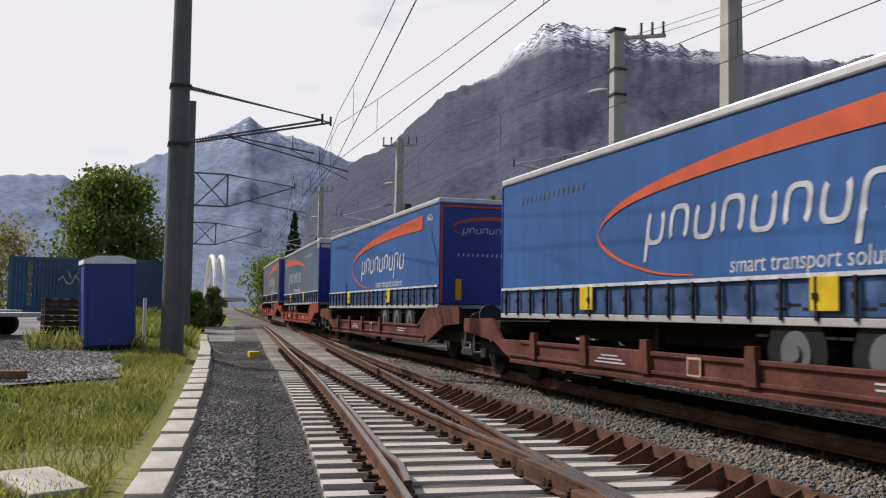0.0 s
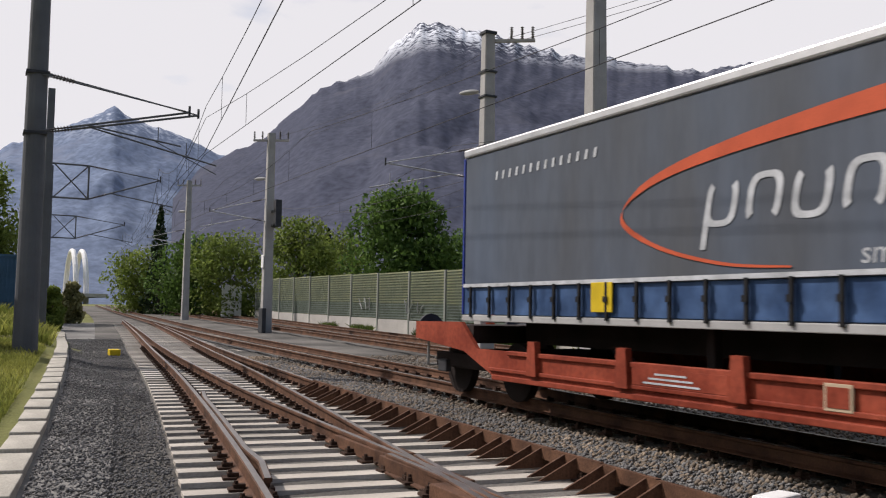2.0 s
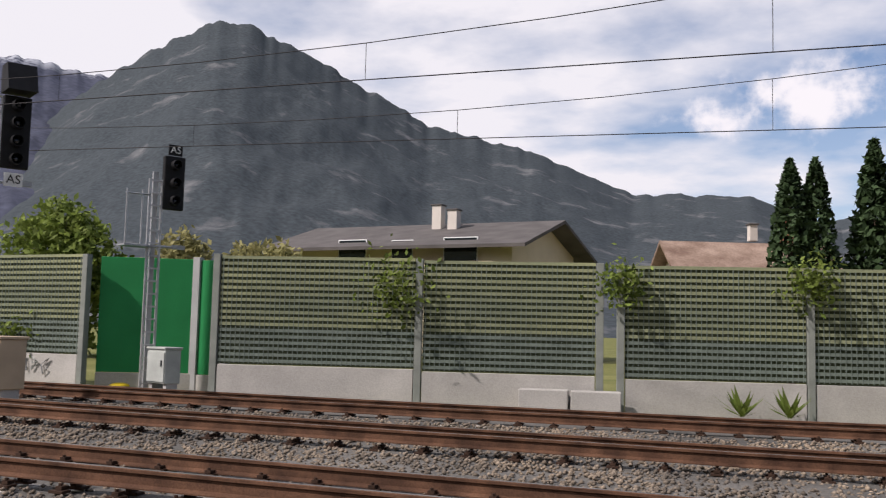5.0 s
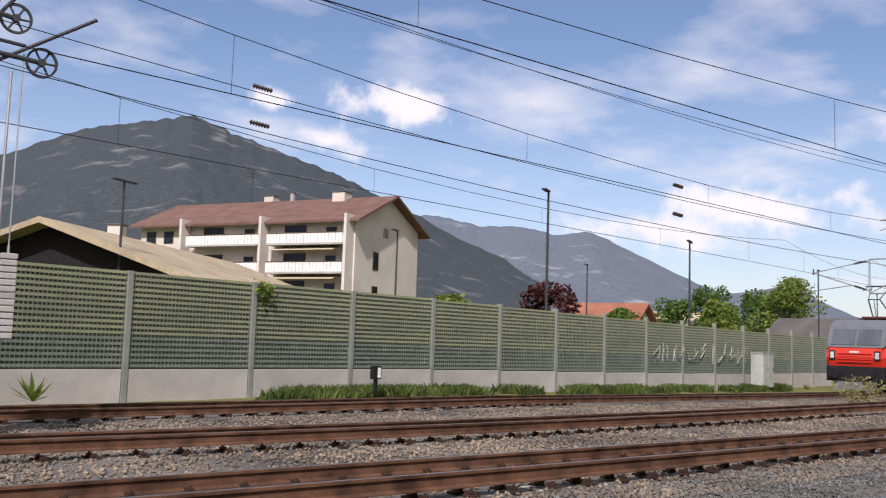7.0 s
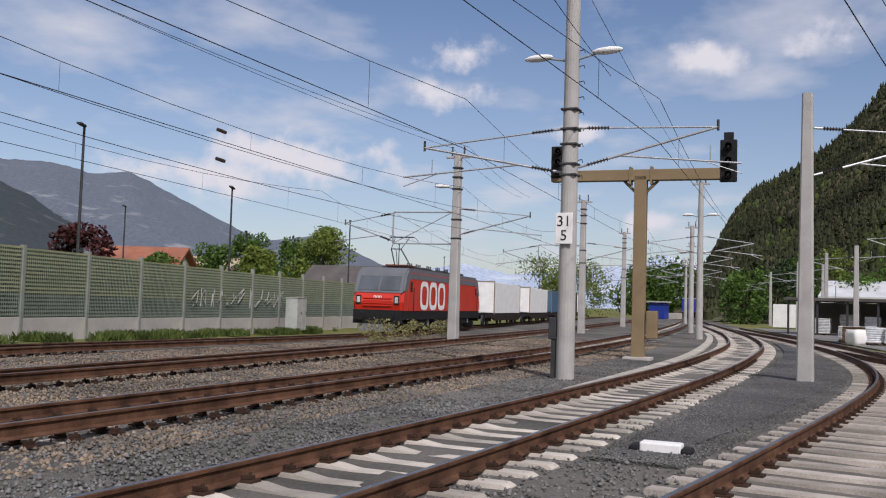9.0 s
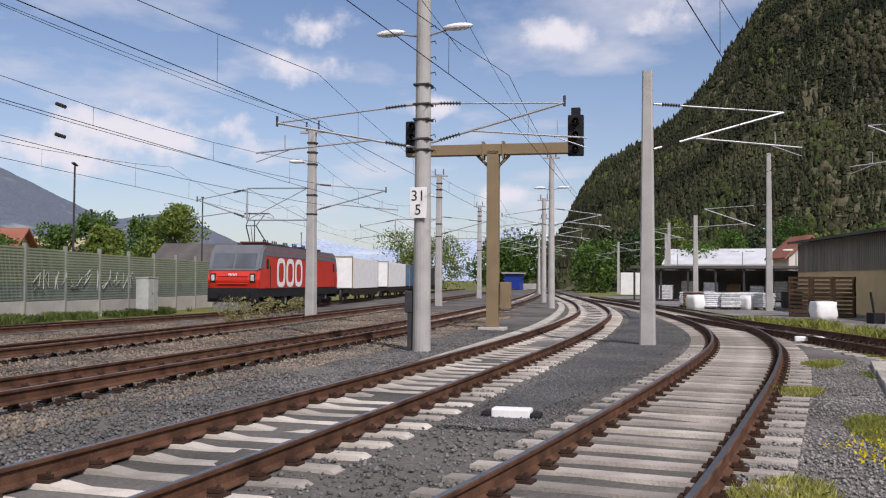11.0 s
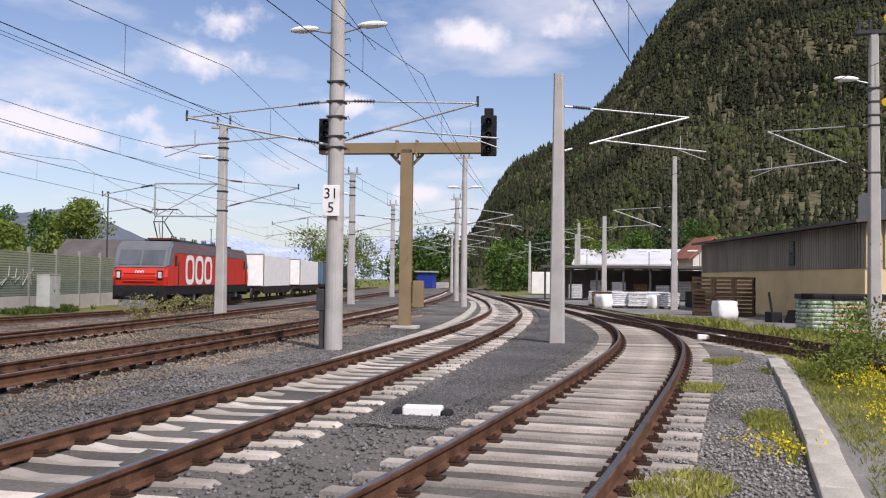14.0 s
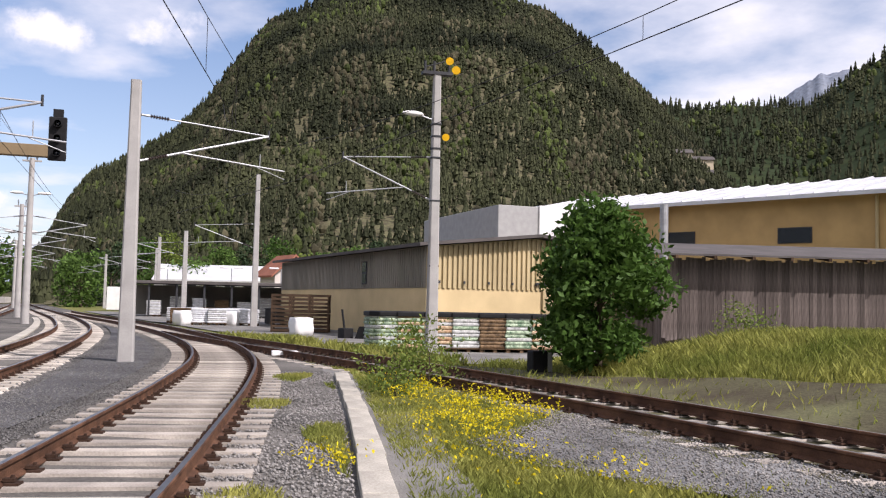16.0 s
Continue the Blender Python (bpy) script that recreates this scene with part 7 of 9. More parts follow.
def rolling_stock():
    locomotive()
    swap_wagon(79.5, ((0.9, "white", "long plain white swap body on a flat wagon", 13.6),))
    swap_wagon(99.5, ((0.6, "white", "long plain white swap body on a flat wagon", 13.6),))
    swap_wagon(119.5, ((-5.4, "container", "blue container on a flat wagon", 7.4), (4.0, "greybox", "grey container on a flat wagon", 7.4)))
    swap_wagon(139.5, ((-5.4, "steel_dark", "dark container on a flat wagon", 7.4), (4.0, "white", "white container on a flat wagon", 7.4)))


# ---- plants ----
def fast(name, V, F, material, smooth=False):
    """A mesh from arrays: corners and faces of one kind."""
    V, F = np.asarray(V, np.float32), np.asarray(F, np.int32)
    me = bpy.data.meshes.new(name)
    me.vertices.add(len(V))
    me.vertices.foreach_set("co", V.ravel())
    k = F.shape[1]
    me.loops.add(F.size)
    me.loops.foreach_set("vertex_index", F.ravel())
    me.polygons.add(len(F))
    me.polygons.foreach_set("loop_start", np.arange(0, F.size, k, dtype=np.int32))
    me.polygons.foreach_set("loop_total", np.full(len(F), k, np.int32))
    me.materials.append(material)
    me.update(calc_edges=True)
    me.validate()
    return me


def leaves(rnd, centres, size, up=0.3):
    """Small folded leaf clumps, four corners each, at the centres."""
    n = len(centres)
    a = rnd.normal(size=(n, 3))
    a /= np.linalg.norm(a, axis=1)[:, None]
    b = rnd.normal(size=(n, 3))
    b -= (a * b).sum(1)[:, None] * a
    b /= np.linalg.norm(b, axis=1)[:, None]
    s = (size * rnd.uniform(0.6, 1.4, n))[:, None]
    c = np.asarray(centres)
    V = np.stack([c - a * s, c + b * s * 0.55, c + a * s, c - b * s * 0.55], 1).reshape(-1, 3)
    F = np.arange(4 * n).reshape(-1, 4)
    return V, F


def tree(name, x, y, h, w, leaf, label, seed, n=2600, size=0.16, trunk=0.22, low=0.25, category="tree", group="", z=None, lumps=26):
    """A broadleaf tree: trunk, limbs, and a crown of leaf clumps round uneven lumps."""
    rnd = np.random.RandomState(seed)
    z = yard_z(x, y) - 0.1 if z is None else z
    t = thing(name, pose(x, y, z), label, category, group)
    bm = bmesh.new()
    rod(bm, (0, 0, -0.2), (0, 0, h * 0.55), trunk, trunk * 0.45, 9)
    cs, rs = [], []
    for i in range(lumps):
        a = rnd.uniform(0, 2 * math.pi)
        v = rnd.uniform(0, 1)
        prof = math.sin(math.pi * (0.12 + 0.80 * v)) ** 0.75
        r = w / 2 * prof * rnd.uniform(0.35, 0.85)
        c = np.array([math.cos(a) * r, math.sin(a) * r, h * (low + (0.95 - low) * v)])
        cs.append(c)
        rs.append(w * rnd.uniform(0.13, 0.24))
        if i % 2 == 0:
            s = Vector((0, 0, min(h * 0.5, c[2] * 0.65)))
            rod(bm, s, Vector(c), trunk * 0.28, trunk * 0.06, 5)
    part("trunk", bm, M["bark"], t)
    pts = []
    for c, r in zip(cs, rs):
        k = int(n / lumps)
        d = rnd.normal(size=(k, 3))
        d /= np.linalg.norm(d, axis=1)[:, None]
        pts.append(c + d * (r * rnd.uniform(0.55, 1.12, k))[:, None] * np.array([1, 1, 0.85]))
    V, F = leaves(rnd, np.concatenate(pts), size)
    ob = new("crown", fast("crown", V, F, M[leaf]))
    ob.parent = t
    return t


def conifer(x, y, h, w, label, seed, column=False, z=0.0, n=2600):
    rnd = np.random.RandomState(seed)
    t = thing("spruce" if not column else "thuja", pose(x, y, z - 0.1), label, "tree", "conifers behind the barrier")
    bm = bmesh.new()
    rod(bm, (0, 0, -0.2), (0, 0, h * 0.97), 0.16, 0.02, 7)
    part("trunk", bm, M["bark"], t)
    v = rnd.uniform(0, 1, n) ** 1.25
    lay = np.floor(v * 26) / 26 if not column else v
    prof = (1 - v) ** 0.85 if not column else np.minimum(1, 0.35 + 2.6 * v) * (1 - v ** 3.0) ** 0.8
    r = w / 2 * prof * rnd.uniform(0.25, 1.08, n) ** (0.5 if column else 0.6) * (1 + (0.22 * np.sin(lay * 160) if not column else 0))
    a = rnd.uniform(0, 2 * math.pi, n)
    zz = h * (0.06 + 0.94 * v) - (0.14 * r if not column else 0)
    V, F = leaves(rnd, np.c_[r * np.cos(a), r * np.sin(a), zz], 0.20 if not column else 0.15)
    V[:, 2] = V[:, 2]
    ob = new("crown", fast("crown", V, F, M["needle"]))
    ob.parent = t


def plants_all():
    # west yard
    tree("ash_tree", -60, -1.0, 8.2, 6.8, "leaf_spring", "broad spring-green tree behind the storage yard", 1, 17000, 0.15, 0.3, 0.08, z=yard_z(-60, -1.0), lumps=70)
    for i, (x, y, h, w, lf) in enumerate(((-56, -8.5, 5.0, 6, "leaf_pale"), (-62, -13, 6, 8, "leaf_spring"), (-46, 3.1, 2.0, 1.0, "leaf_spring"), (-58, 4.9, 2.4, 1.6, "leaf_pale"), (-52, -12, 4.6, 6, "leaf_spring"), (-64, -8, 5.4, 7, "leaf_pale"))):
        tree("shrub", x, y, h, w, lf, "dense spring shrub at the edge of the yard", 20 + i, 4200, 0.12, 0.1, 0.05, "shrub", "shrubs by the yard")
    # behind the west barrier
    spec = [(-66, 60, 8.6, 7.6, "leaf", 4200), (-72.5, 75, 8.0, 6.5, "leaf_spring", 2200), (-58.6, 66, 7.2, 5.8, "leaf_spring", 2200), (-56.2, 62, 6.4, 5.2, "leaf_spring", 1800), (-50.4, 52, 5.8, 5.6, "leaf_pale", 1300),
            (-41.2, 46, 6.6, 5.4, "leaf_spring", 2200), (-35, 44, 5.6, 4.6, "leaf_pale", 1500), (-30, 46, 5.4, 5.4, "leaf_pale", 1300), (-45.2, 50, 4.0, 2.4, "leaf_spring", 800), (-76.5, 82, 7.0, 7.5, "leaf_spring", 2000), (-79, 86, 6.5, 7, "leaf", 1800), (-70, 84, 7.6, 7, "leaf_spring", 1800), (-62.5, 80, 7.5, 7, "leaf", 1800), (-81.5, 95, 6.0, 7, "leaf_spring", 1500)]
    for i, (a, d, h, w, lf, n) in enumerate(spec):
        tree("broadleaf_tree", d * math.sin(radians(a)), d * math.cos(radians(a)), h, w, lf, "spring-leaved tree rising behind the barrier", 40 + i, int(n * 3.4), 0.17, 0.2, 0.08, group="trees behind the barrier", lumps=60)
    for i, (a, d, h, w) in enumerate(((-80.6, 92, 10.5, 3.8), (-79.2, 96, 8.5, 4), (-61, 90, 8.4, 3.6), (-59.6, 94, 8.6, 3.6), (-70.8, 92, 9, 4))):
        conifer(d * math.sin(radians(a)), d * math.cos(radians(a)), h, w, "dark spruce among the valley trees", 70 + i, z=0.6, n=1500)
    # behind the long barrier
    for i, (a, d, h, w, col) in enumerate(((1.4, 40, 9.0, 1.9, True), (2.75, 40.5, 9.1, 1.9, True), (5.8, 42, 10.0, 5.2, False), (9.5, 43, 8.7, 4.8, False))):
        conifer(d * math.sin(radians(a)), d * math.cos(radians(a)), h, w, "dense dark columnar thuja" if col else "dark pointed spruce behind the barrier", 80 + i, col, 0, 4200)
    for i, (a, d, h, w, lf) in enumerate(((44.6, 72, 6.2, 5.4, "leaf_red"), (48.8, 92, 5.2, 4.6, "leaf"), (51.7, 108, 8.0, 6.4, "leaf"), (53.6, 112, 9.0, 7.5, "leaf"), (54.3, 100, 6.6, 5.8, "leaf_spring"), (56.6, 118, 8.6, 8.5, "leaf"), (57.8, 112, 9.8, 7.5, "leaf_spring"), (38.5, 62, 4.6, 3.4, "leaf_spring"), (71.0, 160, 9, 12, "leaf_spring"), (73.5, 175, 9.5, 12, "leaf_spring"), (78.6, 330, 16, 26, "leaf"), (77.2, 330, 15, 24, "leaf"))):
        tree("broadleaf_tree", d * math.sin(radians(a)), d * math.cos(radians(a)), h, w, lf, "dark copper-leaved tree in the village" if lf == "leaf_red" else "leafy village tree behind the barrier", 100 + i, 5200, 0.20 * (1 if d < 200 else 3), 0.2, 0.08, group="village trees", z=0)
    # creeper on the barrier posts
    for i, (x, y, z, s) in enumerate(((-7.6, 19.5, 2.5, 1.2), (-2.8, 20.6, 2.75, 0.8), (1.05, 21.5, 2.85, 0.8), (13.0, 24.5, 2.9, 0.5), (-29.5, 19.4, 2.4, 0.7), (-17.9, 19.2, 1.0, 0.9))):
        rnd = np.random.RandomState(130 + i)
        c = rnd.normal(size=(380, 3)) * np.array([0.32, 0.2, 0.32]) * s + np.array([x, y - 0.1, z + gz(x)])
        V, F = leaves(rnd, c, 0.07)
        tagged(new("creeper", fast("creeper", V, F, M["leaf_spring"])), "green creeper hanging over a barrier post", "creeper", "creepers", "")
    # rosettes at the plinth
    for x, y in ((6.35, 22.1), (0.58, 20.9), (-0.35, 20.65)):
        bm = bmesh.new()
        for k in range(26):
            a = k * 2.4
            r = 0.62 * (0.5 + 0.5 * ((k * 37) % 10) / 10)
            e = radians(20 + 55 * ((k * 17) % 11) / 11)
            u = Vector((math.cos(a) * math.cos(e), math.sin(a) * math.cos(e), math.sin(e))) * r
            s = Vector((-math.sin(a), math.cos(a), 0)) * 0.045
            v0, v1, v2, v3 = bm.verts.new(-s * 0.5), bm.verts.new(u * 0.5 + s), bm.verts.new(u), bm.verts.new(u * 0.5 - s)
            bm.faces.new((v0, v1, v2, v3))
        solid("yucca", bm, M["leaf_spring"], "spiky yucca rosette at the foot of the barrier", "plant", Matrix.Translation((x, y, gz(x))) @ Matrix.Diagonal((1.25, 1.25, 1.3, 1)), "rosettes at the barrier")
    # right side
    tree("maple_tree", 21.4, -9.6, 3.85, 3.05, "leaf_dark", "dense dark green bushy maple beside the siding", 150, 15000, 0.085, 0.10, 0.0, z=yard_z(21.4, -9.6), lumps=64)
    for i, (x, y, h, w, n) in enumerate(((17.7, -4.0, 1.25, 1.5, 900), (18.8, -4.9, 1.3, 1.6, 800), (16.6, -3.8, 0.7, 1.0, 500), (28.5, -13.6, 1.0, 1.8, 700), (22, -13.8, 0.9, 1.6, 700))):
        tree("wild_shrub", x, y, h, w, "leaf_spring", "straggling wild shrub in the meadow", 160 + i, n, 0.04, 0.02, 0.05, "shrub", "wild shrubs", lumps=30)
    for i, (x, y) in enumerate(((33.2, 17.6), (34.4, 17.8), (38.5, 18.6), (42.5, 19.2))):
        tree("wild_shrub", x, y, 1.1, 1.5, "leaf_pale", "dry low shrub between the tracks", 170 + i, 600, 0.05, 0.02, 0.0, "shrub", "shrubs between the tracks", lumps=20)
    for i in range(30):
        a = 83 + i * 1.55
        d = 150 + 17 * (i % 4)
        tree("broadleaf_tree", d * math.sin(radians(a)), d * math.cos(radians(a)), 8 + 2.2 * ((i * 5) % 4), 9, ("leaf", "leaf_spring", "leaf_dark", "needle")[(i * 3 + i // 5) % 4], "leafy tree at the foot of the wooded hill", 180 + i, 2600, 0.30, 0.25, 0.02, group="trees at the hill's foot", z=0, lumps=40)


def blades(name, count, region, hlo, hhi, material, label, seed, category="grass", width=0.012, tall=None):
    rnd = np.random.RandomState(seed)
    P = []
    while len(P) < count:
        q = region(rnd)
        if q:
            P.append(q)
    P = np.array(P)
    n = len(P)
    h = rnd.uniform(hlo, hhi, n) * (tall(P) if tall else 1)
    a = rnd.uniform(0, 2 * math.pi, n)
    lean = rnd.normal(size=(n, 2)) * 0.35 * h[:, None]
    wv = np.c_[np.cos(a), np.sin(a)] * (width * rnd.uniform(0.7, 1.6, n))[:, None]
    b0 = np.c_[P[:, :2] - wv, P[:, 2]]
    b1 = np.c_[P[:, :2] + wv, P[:, 2]]
    m0 = np.c_[P[:, :2] + lean * 0.4 + wv * 0.7, P[:, 2] + h * 0.6]
    tip = np.c_[P[:, :2] + lean, P[:, 2] + h]
    V = np.stack([b0, b1, m0, tip], 1).reshape(-1, 3)
    F = np.arange(4 * n).reshape(-1, 4)
    tagged(new(name, fast(name, V, F, material)), label, category, "", "stuff")


def grass_all():
    def west(r):
        x = 5.0 - 32.5 * r.rand() ** 1.15
        y = TROUGH.at(x) - 0.42 - 5.0 * r.rand()
        c = noise.noise((x * 0.45, y * 0.6, 8))
        near = TROUGH.at(x) - y
        if near < 1.5 and r.rand() > 0.35 + 0.5 * (c > 0.05):
            return None
        if x < -16.2 + 0.8 * noise.noise((y, x * 0.3, 1)) and y < -0.1 + 0.5 * noise.noise((x * 0.8, y * 0.8, 7)):
            return None
        if c < -0.25 and r.rand() > 0.3:
            return None
        return (x, y, yard_z(x, y) - 0.13)
    blades("meadow_grass_west", 100000, west, 0.05, 0.17, M["grass"], "rough green grass beside the cable trough", 1, width=0.009)

    def far_west(r):
        x, y = -24 - 30 * r.rand(), -2.2 + 5.0 * r.rand()
        if y > TROUGH.at(x) - 0.3 or noise.noise((x * 0.4, y * 0.4, 3)) < -0.1:
            return None
        return (x, y, yard_z(x, y) - 0.12)
    blades("verge_grass", 9000, far_west, 0.2, 0.55, M["grass"], "tall rough grass round the mast", 2, width=0.02)

    def east(r):
        x = 4.5 + 21 * r.rand() ** 1.3
        lo, hi = C_LINE.at(x) + 1.0, TROUGH.at(x) - 0.3
        y = lo + (hi - lo) * r.rand()
        c = noise.noise((x * 0.35, y * 0.5, 5))
        if x > 5.6 and y < patch_top(x) + 0.3 * noise.noise((x * 2, y * 2, 1)) and r.rand() > 0.03:
            return None
        if c < -0.22 and r.rand() > 0.35:
            return None
        return (x, y, yard_z(x, y) - 0.14)
    blades("meadow_grass_east", 110000, east, 0.05, 0.17, M["grass"], "flowering spring meadow beside the siding", 3, width=0.007)

    def tufts(r):
        x = 6 + 17 * r.rand()
        y = TROUGH.at(x) + 0.25 + 1.6 * r.rand()
        if noise.noise((x * 0.55, y * 1.1, 9)) < 0.22:
            return None
        return (x, y, yard_z(x, y) - 0.06)
    blades("path_weeds", 11000, tufts, 0.03, 0.13, M["grass"], "low weeds in the gravel path", 4, width=0.008)

    def bank(r):
        x = 6 + 20 * r.rand()
        y = C_LINE.at(x) - 1.7 - 11 * r.rand()
        if x > 27:
            return None
        k = C_LINE.at(x) - 1.7 - y
        if k < 2.2 and r.rand() > 0.12:
            return None
        return (x, y, yard_z(x, y) - 0.14)
    blades("bank_grass", 64000, bank, 0.08, 0.30, M["grass"], "long green grass on the bank before the shed", 5, width=0.010)

    def weeds(r):
        x = 12 + 41 * r.rand()
        y = barrier_y(x) - 0.3 - 2.0 * r.rand() ** 1.3
        if noise.noise((x * 0.45, y * 0.5, 4)) < 0.0:
            return None
        return (x, y, dip(x, y) - 0.1)
    blades("barrier_weeds", 15000, weeds, 0.05, 0.40, M["weed"], "weeds along the foot of the noise barrier", 6, width=0.035)

    def weeds_w(r):
        x = -62 + 44 * r.rand()
        y = 19.2 - 1.3 * r.rand() + (0.3 if x > -40 else 0)
        if noise.noise((x * 0.3, y * 0.3, 14)) < 0.0:
            return None
        return (x, y, gz(x) - 0.1)
    blades("barrier_weeds_west", 7000, weeds_w, 0.12, 0.5, M["weed"], "weeds before the western barrier", 7, width=0.035)

    def siding(r):
        x = 26 + 16 * r.rand()
        y = C_LINE.at(x) - 1.3 - 2.4 * r.rand()
        if noise.noise((x * 0.4, y * 0.4, 24)) < 0.0:
            return None
        return (x, y, gz(x) - 0.1)
    blades("yard_weeds", 6000, siding, 0.1, 0.4, M["grass"], "weeds along the loading yard", 8, width=0.025)
    # flowers
    rnd = np.random.RandomState(11)
    P = []
    while len(P) < 1700:
        cx, cy, sx, sy = ((14.3, -4.8, 1.1, 0.35), (16.4, -4.7, 1.0, 0.35), (12.1, -4.5, 0.8, 0.3), (12.7, -6.3, 0.6, 0.3), (11.2, -3.9, 0.9, 0.35), (18.2, -5.2, 1.2, 0.5))[rnd.randint(6)]
        x, y = rnd.normal(cx, sx * 2.0), rnd.normal(cy, sy * 2.2)
        if y > TROUGH.at(x) - 0.5 or y < C_LINE.at(x) + 1.2 or noise.noise((x * 1.1 + 3, y * 1.6, 31)) < -0.15 or y < patch_top(x):
            continue
        P.append((x, y, yard_z(x, y) + rnd.uniform(0.06, 0.24)))
    while len(P) < 1800:
        x, y = rnd.normal(10.1, 0.45), rnd.normal(-1.85, 0.2)
        P.append((x, y, yard_z(x, y) + rnd.uniform(0.02, 0.12)))
    P = np.array(P)
    V, F = leaves(rnd, np.repeat(P, 2, 0) + rnd.normal(size=(len(P) * 2, 3)) * 0.012, 0.02)
    tagged(new("yellow_flowers", fast("yellow_flowers", V, F, M["flower"])), "clusters of bright yellow meadow flowers", "flowers", "", "stuff")


def stones_all():
    """Loose crushed stone, eight faces each, near the camera's side of the line."""
    base = np.array([(1, 0, 0), (-1, 0, 0), (0, 1, 0), (0, -1, 0), (0, 0, 1), (0, 0, -1)], float)
    tri = np.array([(0, 2, 4), (2, 1, 4), (1, 3, 4), (3, 0, 4), (2, 0, 5), (1, 2, 5), (3, 1, 5), (0, 3, 5)])
    for name, count, seed, region, size, material, label in (
        ("ballast_stones", 84000, 21, "main", 0.032, "stones", "coarse grey-brown ballast stones between the tracks"),
        ("ballast_stones_dark", 36000, 22, "near", 0.024, "stones_dark", "fine dark ballast stones beside the track"),
        ("path_stones", 40000, 23, "path", 0.015, "stones_dark", "small gravel stones of the path"),
        ("storage_yard_stones", 12000, 27, "store", 0.022, "stones_pale", "loose pale stones on the storage yard"),
        ("patch_stones", 14000, 26, "patch", 0.014, "stones_pale", "small pale stones in the meadow's gravel patch"),
        ("yard_stones", 13000, 24, "east", 0.018, "stones_pale", "loose pale gravel by the branch track"),
        ("walkway_stones", 26000, 25, "walk", 0.012, "stones_dark", "fine dark gravel of the walkway"),
    ):
        rnd = np.random.RandomState(seed)
        P = []
        while len(P) < count:
            if region == "main":
                x = rnd.uniform(-26, 46)
                lo, hi = E_LINE.at(x) - 2.0, G_LINE.at(x) - 1.0
                y = lo + (hi - lo) * rnd.rand() ** 1.25
                if abs(y - E_LINE.at(x)) < 0.9 and rnd.rand() < 0.55 or abs(abs(y - F_LINE.at(x)) - 0.75) < 0.09 or abs(abs(y - E_LINE.at(x)) - 0.75) < 0.09:
                    continue
            elif region == "near":
                x = rnd.uniform(-24, 30)
                lo = (A_LINE.at(x) + 1.25) if (x > -5) else A_LINE.at(x) + 1.3
                hi = E_LINE.at(x) - 1.2
                y = lo + (hi - lo) * rnd.rand()
                if x > 2 and rnd.rand() < 0.3:
                    y = rnd.uniform(B_LINE.at(x) + 0.9, A_LINE.at(x) - 0.9)
                    if abs(abs(y - B_LINE.at(x)) - 0.75) < 0.1 or abs(abs(y - A_LINE.at(x)) - 0.75) < 0.1 or (x > 11 and B_LINE.at(x) + 1.8 < y < A_LINE.at(x) - 1.6):
                        continue
            elif region == "path":
                x = 5 - 42 * rnd.rand() ** 1.3
                lo, hi = TROUGH.at(x) + 0.2, B_LINE.at(x) - 1.36
                y = lo + (hi - lo) * rnd.rand()
            elif region == "store":
                x = -17 - 11 * rnd.rand()
                y = -0.2 - 6.5 * rnd.rand()
            elif region == "patch":
                x = 5.6 + 9.6 * rnd.rand()
                lo, hi = C_LINE.at(x) + 0.8, patch_top(x) + 0.35
                y = lo + (hi - lo) * rnd.rand()
            elif region == "walk":
                x = 10.5 + 26 * rnd.rand() ** 1.3
                lo, hi = B_LINE.at(x) + 1.4, A_LINE.at(x) - 1.4
                y = lo + (hi - lo) * rnd.rand()
            else:
                x = 5 + 17 * rnd.rand() ** 1.4
                lo, hi = TROUGH.at(x) + 0.2, B_LINE.at(x) - 0.85
                y = lo + (hi - lo) * rnd.rand()
            z = gz(x) + dip(x, y) if region in ("main", "near", "walk") else yard_z(x, y)
            P.append((x, y, z + (0.005 if region == "walk" else -0.085 if region == "store" else -0.03) + rnd.uniform(-0.01, 0.012 if region == "walk" else 0.022)))
        P = np.array(P)
        n = len(P)
        s = size * rnd.uniform(0.6, 1.6, (n, 1, 1))
        V = base[None] * rnd.uniform(0.6, 1.25, (n, 6, 1)) * s * np.array([1, 0.9, 0.7])
        a = rnd.uniform(0, 2 * math.pi, n)
        ca, sa = np.cos(a)[:, None], np.sin(a)[:, None]
        X, Y = V[..., 0] * ca - V[..., 1] * sa, V[..., 0] * sa + V[..., 1] * ca
        V = np.stack([X, Y, V[..., 2]], -1) + P[:, None, :]
        F = (tri[None] + 6 * np.arange(n)[:, None, None]).reshape(-1, 3)
        tagged(new(name, fast(name, V.reshape(-1, 3), F, M[material])), label, "ballast", "", "stuff")


# ---- buildings ----
def pane(parent, x, y, z, w, h, axis="y", frame="white", sgn=-1):
    bm = bmesh.new()
    if axis == "y":
        box(bm, x, y, z, w, 0.08, h)
    else:
        box(bm, y, x, z, 0.08, w, h)
    f = part("window", bm, M[frame], parent)
    bm = bmesh.new()
    if axis == "y":
        box(bm, x, y + sgn * 0.03, z + 0.06, w - 0.12, 0.06, h - 0.12)
    else:
        box(bm, y + sgn * 0.03, x, z + 0.06, 0.06, w - 0.12, h - 0.12)
    part("pane", bm, M["glass"], f)


